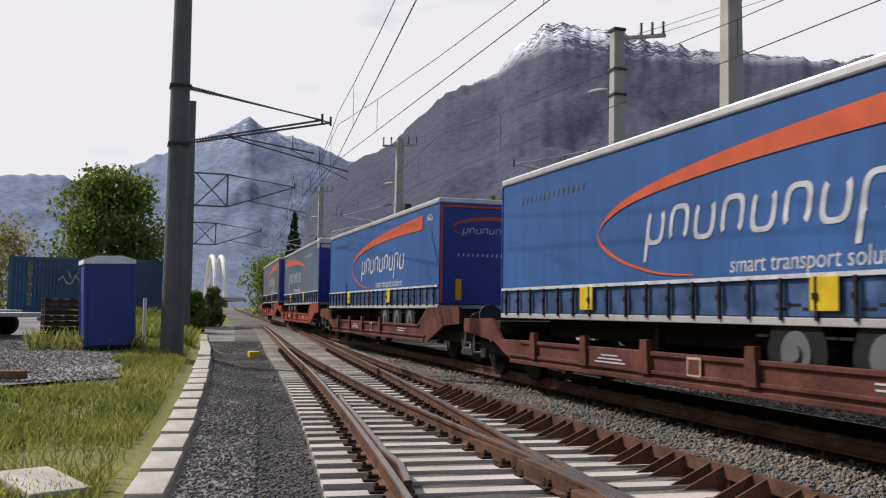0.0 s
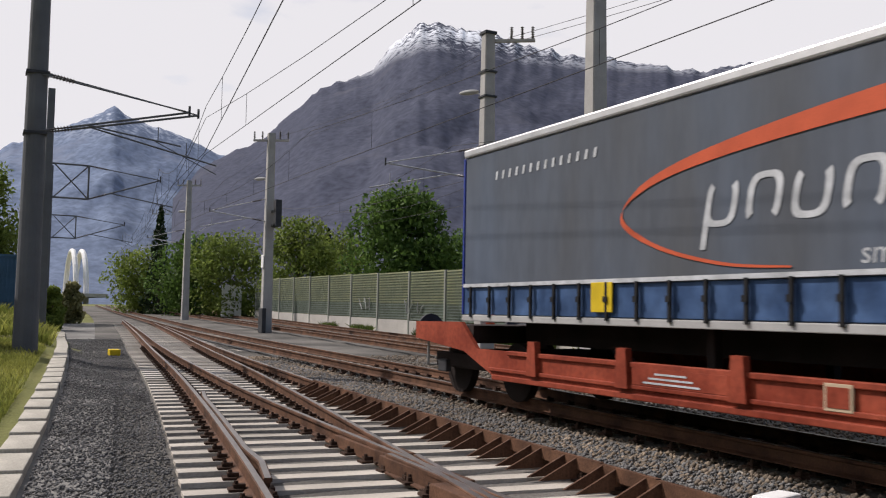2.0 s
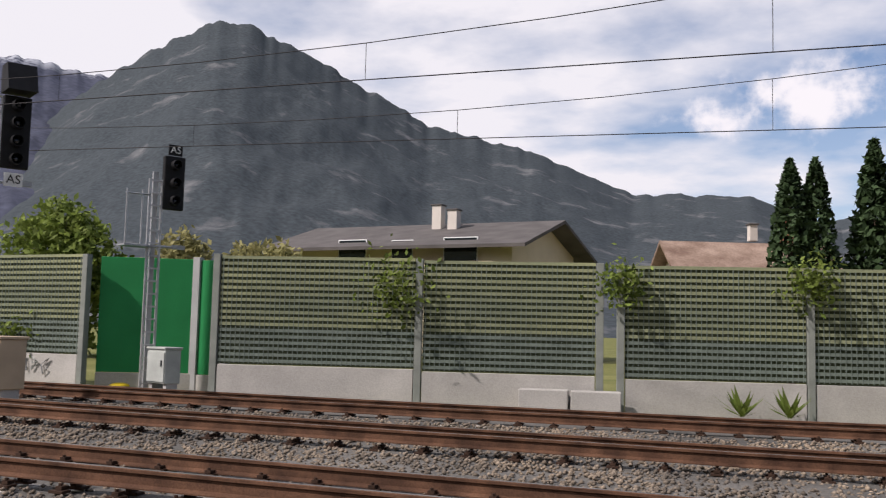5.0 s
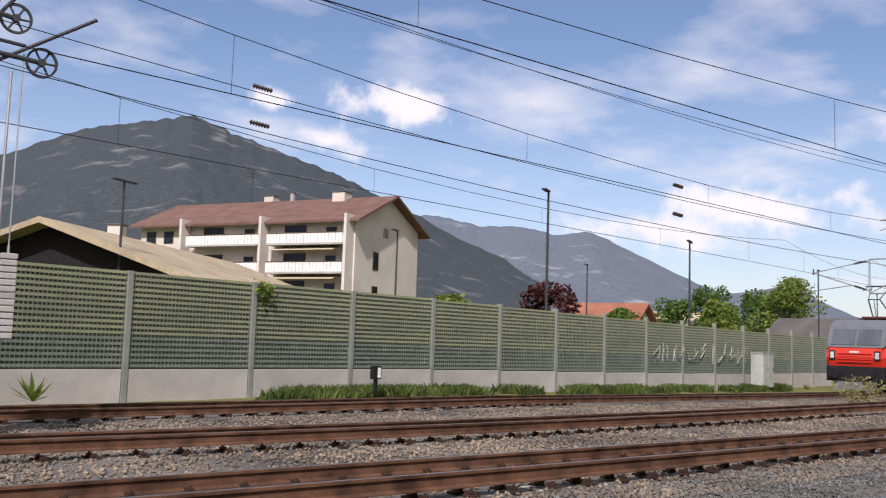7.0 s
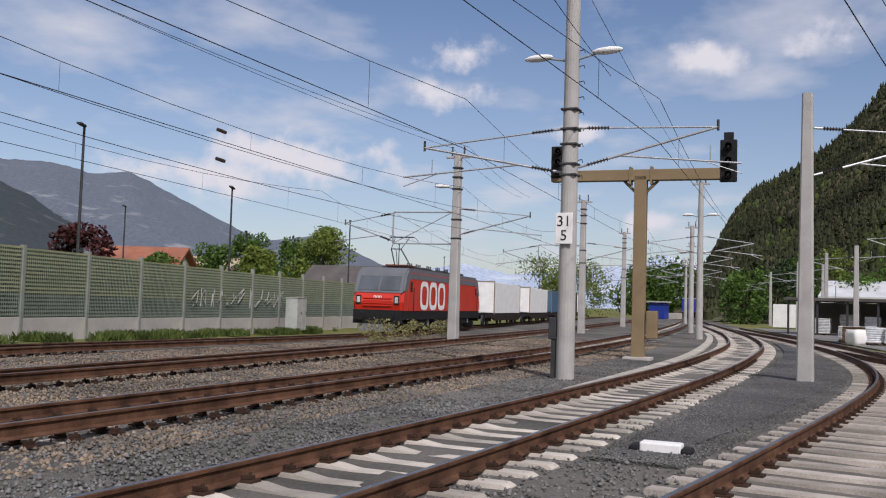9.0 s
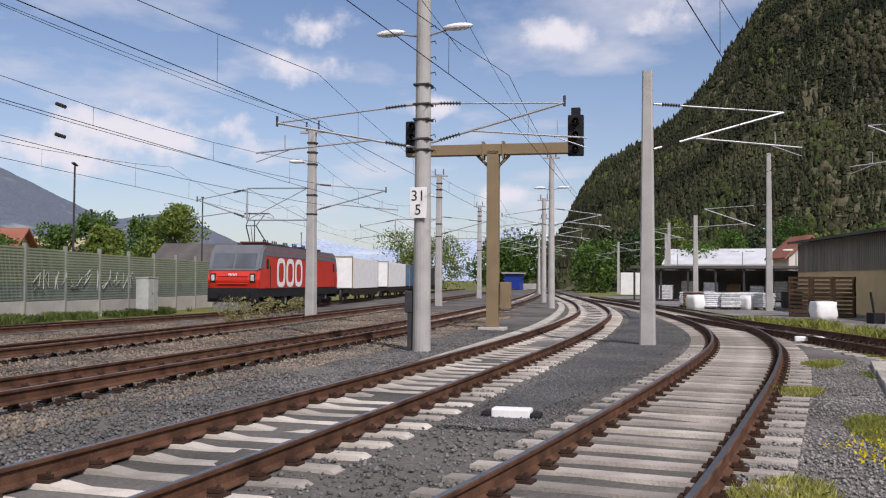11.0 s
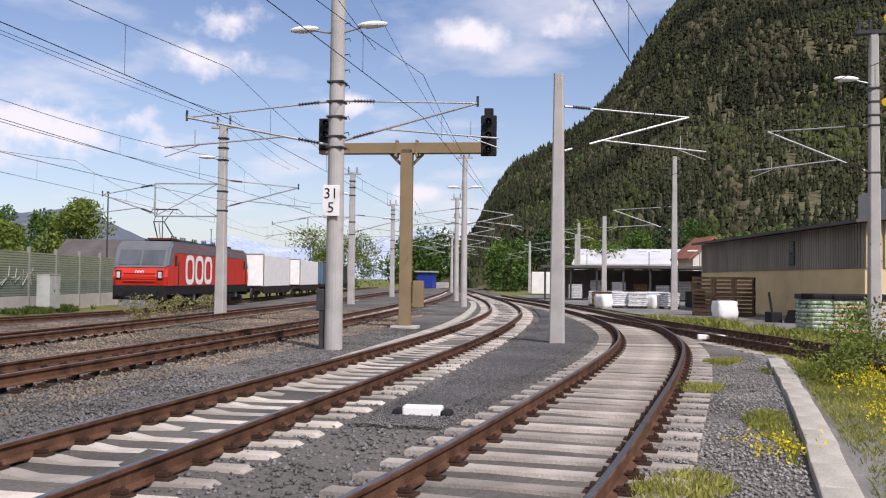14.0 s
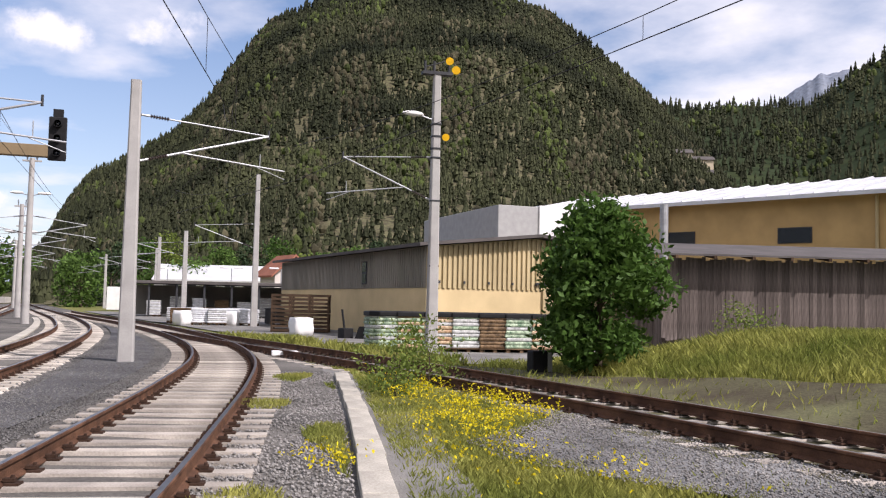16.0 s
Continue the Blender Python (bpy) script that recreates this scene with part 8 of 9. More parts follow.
def gable_house(name, m, L, W, eave, ridge, wall, roof, label, over=0.8, base=-0.5, thick=0.22):
    """A house with its ridge along its own x; its front faces -y."""
    t = thing(name, m, label, "house", "houses behind the barrier")
    bm = bmesh.new()
    prism(bm, [(-W / 2, base), (W / 2, base), (W / 2, eave), (0, ridge - 0.05), (-W / 2, eave)], -L / 2, L / 2, "x")
    part("wall", bm, M[wall], t)
    k = (ridge - eave) / (W / 2)
    for s in (-1, 1):
        bm = bmesh.new()
        e = W / 2 + over
        prism(bm, [(0, ridge), (s * e, ridge - k * e), (s * e, ridge - k * e + thick), (0, ridge + thick)], -L / 2 - over, L / 2 + over, "x")
        part("roof", bm, M[roof], t)
    return t


def frame_of(p, d):
    """A pose at p whose x runs along d."""
    return Matrix.Translation((p[0], p[1], 0)) @ Matrix.Rotation(math.atan2(d[1], d[0]), 4, "Z")


def chimney(t, x, y, z, h, s=0.6, material="render_wall"):
    bm = bmesh.new()
    box(bm, x, y, z, s, s, h, 0.02)
    c = part("chimney", bm, M[material], t)
    bm = bmesh.new()
    box(bm, x, y, z + h, s + 0.16, s + 0.16, 0.1, 0.02)
    part("chimney_cap", bm, M["roof_grey"], c)


def buildings_all():
    # apartment house: long balcony front, gable towards the line
    C = Vector((48.3, 76.0))
    fd, gd = Vector((-0.45, 0.893)), Vector((0.893, 0.45))
    mid = C + fd * 13.5 + gd * 6.5
    t = gable_house("apartment_house", frame_of(mid, -fd), 27, 13, 13.3, 16.2, "render_wall", "roof_brown", "cream apartment house with balconies and brown roof", 1.0)
    # in its own space x runs towards the gable, the balcony front is at -y ... +y by the turn
    fy = -6.5 if (Matrix.Rotation(math.atan2(-fd.y, -fd.x), 3, "Z") @ Vector((0, -1, 0))).xy.dot(-gd) > 0 else 6.5
    sg = -1 if fy < 0 else 1
    for fl, z in enumerate((2.6, 5.4, 8.1, 10.9)):
        for x0, x1 in ((4.2, 13.0), (-6.0, 3.2)):
            bm = bmesh.new()
            box(bm, (x0 + x1) / 2, fy + sg * 0.75, z - 0.25, x1 - x0, 1.5, 0.18)
            b = part("balcony", bm, M["concrete"], t)
            for i in range(22):
                bm = bmesh.new()
                box(bm, x0 + (x1 - x0) * (i + 0.5) / 22, fy + sg * 1.47, z - 0.1, (x1 - x0) / 22 - 0.05, 0.05, 0.95)
                part("slat", bm, M["white"], b)
            bm = bmesh.new()
            box(bm, (x0 + x1) / 2, fy + sg * 1.47, z + 0.86, x1 - x0, 0.1, 0.08)
            part("hand_rail", bm, M["wood"], b)
            pane(t, x0 + 2.4, fy + sg * 0.01, z - 0.05, 2.6, 1.9, "y", "wood", sg)
            pane(t, x1 - 2.2, fy + sg * 0.01, z + 0.3, 1.2, 1.3, "y", "wood", sg)
        pane(t, -9.6, fy + sg * 0.01, z + 0.3, 1.3, 1.3, "y", "wood", sg)
        pane(t, -12.0, fy + sg * 0.01, z + 0.3, 1.3, 1.3, "y", "wood", sg)
        if fl > 1:
            bm = bmesh.new()
            prism(bm, [(fy + sg * 0.05, z - 0.35), (fy + sg * 1.5, z - 0.75), (fy + sg * 1.5, z - 0.70), (fy + sg * 0.05, z - 0.28)], 5, 12, "x")
            part("awning", bm, M["cream_wall"], t)
    for z in (5.2, 8.6):
        pane(t, 2.5 * sg, 13.5 + 0.01, z, 1.1, 1.8, "x", "wood", 1)
    bm = bmesh.new()
    for i in range(4):
        box(bm, 13.51, 1.0 * sg + 0.28 * i, 12.0, 0.06, 0.1, 1.0)
    part("gable_vent", bm, M["roof_grey"], t)
    for x in (13.6, 3.7, -6.4):
        bm = bmesh.new()
        box(bm, x - 0.4, fy + sg * 0.7, -0.4, 0.3, 1.5, 14.0)
        part("side_wall", bm, M["render_wall"], t)
    chimney(t, 8, -0.4, 15.9, 1.0, 1.5)
    chimney(t, -2, 1, 15.4, 1.7, 1.2)
    chimney(t, 1.5, 0, 16, 1.2, 0.4, "grey")
    bm = bmesh.new()
    rod(bm, (-4, 0, 15.6), (-4, 0, 20.0), 0.05)
    for z in (19.2, 19.6, 19.9):
        rod(bm, (-4.0, -0.8, z), (-4.0, 0.8, z), 0.03)
    part("antenna", bm, M["steel_dark"], t)
    # open barn
    p1, p2 = Vector((13.3, 48.0)), Vector((29.6, 63.4))
    d = (p2 - p1).normalized()
    # black walls: shade of the open inside put into the wall colour
    t = gable_house("open_barn", frame_of((p1 + p2) / 2, d), 22.5, 13.5, 4.4, 6.75, "black", "roof_tan", "open-fronted barn, its inner shade painted black, pale tan roof", 1.2, thick=0.3)
    # black sheet added as the shade in the open gable
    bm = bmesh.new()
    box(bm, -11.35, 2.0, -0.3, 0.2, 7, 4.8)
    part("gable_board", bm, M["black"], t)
    bm = bmesh.new()
    box(bm, 4.5, -6.9, -0.3, 9, 0.2, 4.5)
    part("side_board", bm, M["render_wall"], t)
    chimney(t, -2, 1.6, 6.2, 1.7, 0.8)
    # grey-roofed house
    t = gable_house("grey_roofed_house", frame_of((-22.6, 63), (1, -0.12)), 17, 12, 7.3, 9.1, "cream_wall", "roof_grey", "cream house with grey sheet roof and balcony", 1.4)
    pane(t, 0.8, -6.01, 6.3, 1.6, 1.3)
    pane(t, -3.0, -6.01, 5.9, 2.2, 1.8)
    pane(t, 5.0, -6.01, 5.9, 2.4, 1.8)
    bm = bmesh.new()
    box(bm, 4.5, -6.7, 4.9, 6.5, 1.3, 0.2)
    b = part("balcony", bm, M["wood"], t)
    for i in range(26):
        bm = bmesh.new()
        box(bm, 1.4 + 0.25 * i, -7.3, 5.0, 0.2, 0.05, 1.05)
        part("slat", bm, M["cream_wall"], b)
    chimney(t, 1.2, -1.6, 8.2, 2.2, 0.7)
    chimney(t, 2.5, -1.8, 8.2, 1.8, 0.7)
    # low red-roofed house
    t = gable_house("tile_roofed_house", frame_of((-1.5, 61), (0.93, 0.36)), 8.5, 7.5, 5.0, 7.4, "render_wall", "roof_faded", "white house with a faded brown tile roof", 0.9)
    pane(t, 0.6, -4.27, 4.8, 1.1, 1.1, "x")
    chimney(t, 2.6, -0.6, 7.6, 1.5, 0.6, "roof_red")
    chimney(t, 0.9, 0.6, 7.8, 1.0, 0.5)
    # village roofs further on
    for i, (a, dd, L, W, e, r, roof, lab) in enumerate(((47.8, 95, 7, 6, 4.1, 5.9, "roof_red", "house with bright orange-red tile roof"), (50.2, 120, 12, 9, 3.6, 6.2, "roof_tan", "house with a faded tan roof"), (60.0, 105, 9, 7, 3.4, 5.2, "roof_grey", "low house with a dark roof"))):
        gable_house("village_house", frame_of((dd * math.sin(radians(a)), dd * math.cos(radians(a))), (math.cos(radians(a + 20)), -math.sin(radians(a + 20)))), L, W, e, r, "render_wall", roof, lab, 0.7)
    # corrugated warehouse by the siding
    K = Vector((44.0, -10.0))
    ld = Vector((0.982, 0.188))
    rd = Vector((-0.188, -0.982))
    mid = K + ld * 12.5 + rd * 5.6
    m = frame_of(mid, ld)
    t = thing("warehouse", m, "yellow corrugated warehouse with a shallow grey roof", "warehouse")
    bm = bmesh.new()
    prism(bm, [(-5.6, -0.3), (5.6, -0.3), (5.6, 2.25), (-5.6, 2.25)], -12.5, 12.5, "x")
    part("lower_wall", bm, M["yellow_wall"], t, "smooth yellow lower wall")
    bm = bmesh.new()
    prism(bm, [(-5.58, 2.25), (5.58, 2.25), (5.58, 4.15), (0, 4.75), (-5.58, 4.15)], -12.48, 12.48, "x")
    part("upper_wall", bm, M["corrug"], t)
    for i in range(44):
        y = -5.5 + i * 0.256
        bm = bmesh.new()
        box(bm, -12.53, y, 2.28, 0.07, 0.13, 1.85 + 0.6 * (1 - abs(y) / 5.6) - 0.03)
        part("corrugation", bm, M["corrug"], t)
    # long side turned from the sun: its shade is put into the sheet colour
    for i in range(90):
        bm = bmesh.new()
        box(bm, -12.35 + i * 0.277, 5.62, 2.28, 0.14, 0.07, 1.86)
        part("corrugation", bm, M["corrug_grey_shade"], t)
    for s in (-1, 1):
        bm = bmesh.new()
        prism(bm, [(0, 4.78), (s * 6.2, 4.12), (s * 6.2, 4.27), (0, 4.93)], -13.1, 12.9, "x")
        part("roof", bm, M["roof_grey"], t)
    bm = bmesh.new()
    box(bm, -12.58, -2.7, 0.0, 0.08, 4.6, 2.55, 0.01)
    part("sliding_door", bm, M["corrug"], t, "pale yellow sliding door")
    bm = bmesh.new()
    box(bm, -12.62, -3.2, 2.55, 0.12, 6.4, 0.1)
    part("door_rail", bm, M["steel_dark"], t)
    for z in (2.5, 3.1):
        pane(t, -4.5, 5.66, z, 0.7, 0.6, "y", "steel_dark", 1)
    bm = bmesh.new()
    for i in range(9):
        box(bm, -12.61, -5 + i * 1.25, 2.5, 0.05, 0.09, 0.12)
    part("wall_bracket", bm, M["steel_dark"], t)
    # white hall behind
    t = thing("white_hall", frame_of((74, -24.5), (0.98, 0.12)), "plain white flat-roofed hall behind the warehouse", "hall")
    bm = bmesh.new()
    box(bm, 0, 0, 0, 16, 10, 8.8, 0.05)
    part("wall", bm, M["grey"], t)
    bm = bmesh.new()
    box(bm, -0.1, -1.7, 0.2, 16.1, 6.9, 8.7, 0.05)
    part("end_bay", bm, M["white"], t)
    # yellow works building
    t = thing("works_building", frame_of((58, -43), (0.85, 0.53)), "large ochre works building with a pale metal roof", "factory")
    bm = bmesh.new()
    prism(bm, [(-9, 0), (9, 0), (9, 8.6), (0, 10.4), (-9, 8.6)], -22, 22, "x")
    part("wall", bm, M["ochre"], t)
    for s in (-1, 1):
        bm = bmesh.new()
        prism(bm, [(0, 10.5), (s * 9.9, 8.5), (s * 9.9, 8.75), (0, 10.8)], -22.8, 22.8, "x")
        part("roof", bm, M["roof_metal"], t, "pale standing-seam roof")
        for i in range(30):
            bm = bmesh.new()
            x = -22 + i * 1.5
            prism(bm, [(0.1, 10.8), (s * 9.8, 8.77), (s * 9.8, 8.85), (0.1, 10.9)], x - 0.03, x + 0.03, "x")
            part("roof_seam", bm, M["roof_metal"], t)
    for i in range(5):
        pane(t, -17 + i * 8, 9.02, 5.8, 2.2, 1.0, "y", "steel_dark", 1)
    for x in (-20, -6, 8):
        bm = bmesh.new()
        rod(bm, (x, 9.15, 0), (x, 9.15, 8.5), 0.1, 0.1, 8)
        part("downpipe", bm, M["corrug"], t)
    bm = bmesh.new()
    rod(bm, (6.5, 12, 0), (6.5, 12, 8.4), 0.28, 0.28, 12)
    part("flue_pipe", bm, M["galv"], t, "galvanised flue pipe")
    # plank shed on the bank
    a, b = Vector((36.3, -18.7)), Vector((34.0, -32.0))
    d = (b - a).normalized()
    L = (b - a).length
    t = thing("plank_shed", frame_of(a, d), "old weathered plank shed with overhanging roof", "shed")
    rnd = random.Random(8)
    n = int(L / 0.17)
    bm = bmesh.new()
    box(bm, 0, 0, 0, 0.165, 0.03, 3.4, 0.004)
    me = mesh_of(bm, "plank", M["plank"])
    for i in range(n):
        ob = new("plank", me)
        ob.parent = t
        ob.matrix_local = Matrix.Translation(((i + 0.5) * 0.17, rnd.uniform(-0.012, 0.012) - 0.02, 0.3 + rnd.uniform(-0.06, 0.06))) @ Matrix.Diagonal((1, 1, rnd.uniform(0.98, 1.01), 1))
    bm = bmesh.new()
    box(bm, L / 2, 3.1 if d.x < 0 else 3.1, 0, L - 0.1, 6.0, 3.5)
    part("inner_wall", bm, M["plank"], t)
    bm = bmesh.new()
    prism(bm, [(-0.9, 3.74), (6.5, 4.66), (6.5, 4.74), (-0.9, 3.82)], -0.9, L + 0.6, "x")
    part("roof", bm, M["roof_grey"], t)
    for i in range(9):
        bm = bmesh.new()
        prism(bm, [(-0.95, 3.62), (0.3, 3.78), (0.3, 3.92), (-0.95, 3.76)], 0.3 + i * 1.6, 0.42 + i * 1.6, "x")
        part("rafter", bm, M["wood_dark"], t)
    # open storage shelter down the line
    t = thing("storage_shelter", frame_of((87, -2.6), (0.1, 1)), "long open storage shelter with dark flat roof", "shelter")
    bm = bmesh.new()
    box(bm, 0, 0, 2.75, 19, 7, 0.25, 0.03)
    part("roof", bm, M["roof_grey"], t)
    for i in range(9):
        bm = bmesh.new()
        box(bm, -9.2 + i * 2.3, 3.2, -0.1, 0.16, 0.16, 2.9)
        part("post", bm, M["steel_dark"], t)
    bm = bmesh.new()
    box(bm, 0, -3.3, 0, 18.6, 0.1, 2.7)
    part("back_wall", bm, M["corrug_grey_shade"], t)
    t = gable_house("depot_hall", frame_of((150, -5), (0.1, 1)), 23, 14, 4.3, 6.5, "white", "roof_metal", "long white depot hall with a bright metal roof", 0.8)
    for i in range(8):
        pane(t, -10 + i * 2.8, 7.02, 2.7, 1.5, 1.2, "y", "grey", 1)
    gable_house("red_roofed_house", frame_of((112, -8.9), (0.9, 0.3)), 4.5, 4.5, 4.7, 6.6, "render_wall", "roof_red", "small house with an orange tile roof", 0.7)
    t = thing("site_office", frame_of((118, 8.0), (0.1, 1)), "white site office cabin beside the tracks", "cabin")
    bm = bmesh.new()
    box(bm, 0, 0, 0, 6.5, 2.6, 2.7, 0.04)
    part("wall", bm, M["white"], t)
    # chalets on the slope
    for x, y, z, s in ((566, -298, 98, 1.1), (560, -312, 86, 0.9), (572, -318, 96, 1.0)):
        gable_house("hillside_chalet", Matrix.Translation((0, 0, z)) @ frame_of((x, y), (0.3, 1)), 13 * s, 10 * s, 5.5 * s, 8 * s, "cream_wall", "roof_grey", "pale chalet on the wooded slope", 1.0, -14)
    # signal house and white arch far down the line
    t = thing("platform_hut", frame_of((172, 36.5), (0.1, 1)), "small dark blue platform hut", "hut")
    bm = bmesh.new()
    box(bm, 0, 0, 0, 3.0, 2.4, 2.9, 0.05)
    part("wall", bm, M["blue_door"], t)
    bm = bmesh.new()
    box(bm, 0, 0, 2.9, 3.8, 3.2, 0.25, 0.05)
    part("roof", bm, M["grey"], t)
    bm = bmesh.new()
    box(bm, 0, -3, -0.2, 6, 3, 1.3, 0.05)
    part("platform", bm, M["concrete"], t)
    t = thing("arch_bridge", frame_of((-240, 20.5), (0.99, 0.03)), "far white arched road bridge", "bridge")
    for yy in (-1.1, 1.1):
        bm = bmesh.new()
        tube(bm, [(11 * math.cos(math.pi * k / 16), yy, 1.5 + 13 * math.sin(math.pi * k / 16)) for k in range(17)], 0.6, 8)
        part("arch", bm, M["white"], t)
    bm = bmesh.new()
    box(bm, 0, 0, 3.4, 40, 9, 0.8)
    part("deck", bm, M["concrete"], t)


# ---- smaller things ----
def street_lamp(a, d, h, double=False):
    x, y = d * math.sin(radians(a)), d * math.cos(radians(a))
    t = thing("street_lamp", pose(x, y, -0.1, 0, 0, 30), "slim dark street lamp with flat head" if not double else "slim street lamp with two flat heads", "street lamp", "street lamps behind the barrier")
    bm = bmesh.new()
    rod(bm, (0, 0, 0), (0, 0, h), 0.085, 0.055, 8)
    part("pole", bm, M["steel_dark"], t)
    for s in ((-1, 1) if double else (-1,)):
        bm = bmesh.new()
        box(bm, s * 0.42, 0, h - 0.04, 0.8, 0.22, 0.09, 0.02)
        part("lamp_head", bm, M["steel_dark"], t)


def bag_pallet(x, y, turn, cols, label, seed, rows=8, cap=True):
    rnd = random.Random(seed)
    t = thing("bag_pallet", pose(x, y, gz(x) - 0.07, 0, 0, turn), label, "pallet", "pallets of bagged goods")
    bm = bmesh.new()
    for i in range(5):
        box(bm, 0, -0.48 + 0.24 * i, 0.11, 1.2, 0.14, 0.025)
    for s in (-1, 0, 1):
        box(bm, s * 0.5, 0, 0, 0.12, 1.0, 0.11)
    part("wooden_pallet", bm, M["wood"], t)
    for r in range(rows):
        bm = bmesh.new()
        w = 1.16 + rnd.uniform(-0.04, 0.04)
        box(bm, rnd.uniform(-.02, .02), rnd.uniform(-.02, .02), 0.14 + r * 0.125, w, 1.0, 0.122, 0.04)
        part("bag_layer", bm, M[cols[r % len(cols)]], t)
    if cap:
        bm = bmesh.new()
        box(bm, 0, 0, 0.06 + rows * 0.125, 1.22, 1.08, 0.16, 0.03)
        part("cover_sheet", bm, M["black"], t)


def big_bag(x, y, s, seed, label="white woven bulk bag on the gravel"):
    rnd = random.Random(seed)
    bm = bmesh.new()
    bmesh.ops.create_cube(bm, size=1.0)
    bmesh.ops.subdivide_edges(bm, edges=bm.edges[:], cuts=3, use_grid_fill=True)
    for v in bm.verts:
        k = 1 + 0.12 * (1 - abs(v.co.z) * 2) + rnd.uniform(-0.05, 0.05)
        v.co = Vector((v.co.x * k, v.co.y * k, v.co.z * (1 + rnd.uniform(-0.06, 0.06))))
    bmesh.ops.transform(bm, matrix=Matrix.Translation((0, 0, 0.47)), verts=bm.verts)
    solid("bulk_bag", bm, M["white"], label, "bulk bag", Matrix.Translation((x, y, gz(x) - 0.08)) @ Matrix.Rotation(rnd.uniform(0, 3), 4, "Z") @ Matrix.Diagonal((s, s, s, 1)), "bulk bags", smooth=True)


def small_things():
    for a, d, h, dbl in ((44.6, 44.5, 9.0, False), (52.7, 65, 9.0, True), (59.6, 88, 9.0, True), (19.2, 47.5, 9.0, True), (35.2, 62, 9.0, False), (46.6, 84, 9.0, False), (53.4, 108, 9.0, False), (62.5, 120, 9, True), (65.2, 150, 9, True)):
        street_lamp(a, d, h, dbl)
    # portable toilet
    t = thing("portable_toilet", pose(-24.6, -0.45, yard_z(-24.6, -0.45) - 0.1, 0, 2, -82), "dark blue portable toilet with white roof", "portable toilet")
    bm = bmesh.new()
    box(bm, 0, 0, 0.1, 1.12, 1.12, 2.0, 0.03)
    part("cabin", bm, M["toilet"], t)
    bm = bmesh.new()
    prism(bm, [(-0.6, 2.08), (0.6, 2.08), (0.6, 2.18), (0.3, 2.27), (-0.3, 2.27), (-0.6, 2.18)], -0.6, 0.6, "y")
    part("roof", bm, M["white"], t, "white domed roof")
    bm = bmesh.new()
    box(bm, 0, 0, 0, 1.2, 1.2, 0.12, 0.02)
    part("base", bm, M["black"], t)
    bm = bmesh.new()
    box(bm, 0, -0.57, 0.2, 0.8, 0.04, 1.85, 0.01)
    part("door", bm, M["toilet"], t)
    for s in (-1, 1):
        for u in (-1, 1):
            bm = bmesh.new()
            box(bm, s * 0.55, u * 0.55, 0.1, 0.09, 0.09, 2.0, 0.02)
            part("corner_post", bm, M["toilet"], t)
    # shipping container
    t = thing("shipping_container", pose(-48.3, -1.7, yard_z(-48.3, -1.7) - 0.1, 0, 0, 90), "faded blue shipping container with yellow lettering", "container")
    bm = bmesh.new()
    box(bm, 0, 0, 0.12, 6.9, 2.35, 2.4, 0.02)
    part("box_body", bm, M["container"], t)
    bm = bmesh.new()
    box(bm, 0, 0, 0.2, 0.085, 0.05, 2.2)
    me = mesh_of(bm, "corrugation", M["container"])
    for i in range(42):
        ob = new("corrugation", me)
        ob.parent = t
        ob.matrix_local = Matrix.Translation((-3.35 + i * 0.163, -1.19, 0))
    for z in (0.02, 2.5):
        bm = bmesh.new()
        box(bm, 0, -1.19, z, 7.0, 0.1, 0.12)
        box(bm, 0, 1.19, z, 7.0, 0.1, 0.12)
        part("rail", bm, M["container"], t)
    for s in (-1, 1):
        bm = bmesh.new()
        box(bm, s * 3.45, -1.18, 0, 0.16, 0.14, 2.62)
        part("corner_post", bm, M["container"], t)
    for i, ch in enumerate("CONTAINER"):
        words("side_letter", ch, 0.26, Matrix.Translation((-2.6, -1.225, 2.3 - 0.235 * i)) @ SIDE, M["yellow"], t)
    bm = bmesh.new()
    tube(bm, [(-1.4 + 0.19 * k, -1.225, 1.55 + 0.22 * math.sin(k * 1.9)) for k in range(15)], 0.035, 4)
    tube(bm, [(-1.0 + 0.16 * k, -1.225, 1.8 + 0.2 * math.cos(k * 2.3)) for k in range(12)], 0.025, 4)
    part("sprayed_scrawl", bm, M["letter"], t)
    # flat trailer, pallets, boards
    t = thing("flat_trailer", pose(-29.5, -4.1, yard_z(-29.5, -4.1) - 0.08, 0, 0, 70), "grey flatbed car trailer parked in the yard", "trailer")
    bm = bmesh.new()
    box(bm, 0, 0, 0.55, 3.6, 1.9, 0.12, 0.02)
    part("bed", bm, M["galv"], t)
    for s in (-1, 1):
        for dx in (-0.4, 0.4):
            bm = bmesh.new()
            disc(bm, dx, s * 1.05, 0.33, 0.33, 0.2)
            w = part("wheel", bm, M["rubber"], t)
            bm = bmesh.new()
            disc(bm, dx, s * 1.16, 0.33, 0.18, 0.02, 12)
            part("rim", bm, M["aluminium"], w)
        bm = bmesh.new()
        box(bm, 0, s * 1.05, 0.68, 1.6, 0.3, 0.06, 0.02)
        part("mudguard", bm, M["galv"], t)
    bm = bmesh.new()
    rod(bm, (1.8, 0, 0.5), (3.0, 0, 0.45), 0.05)
    rod(bm, (2.7, 0, 0), (2.7, 0, 0.6), 0.04)
    part("drawbar", bm, M["galv"], t)
    t = thing("pallet_stack", pose(-26.6, -1.6, yard_z(-26.6, -1.6) - 0.07, 0, 0, 12), "leaning stack of dark wooden pallets", "pallet stack")
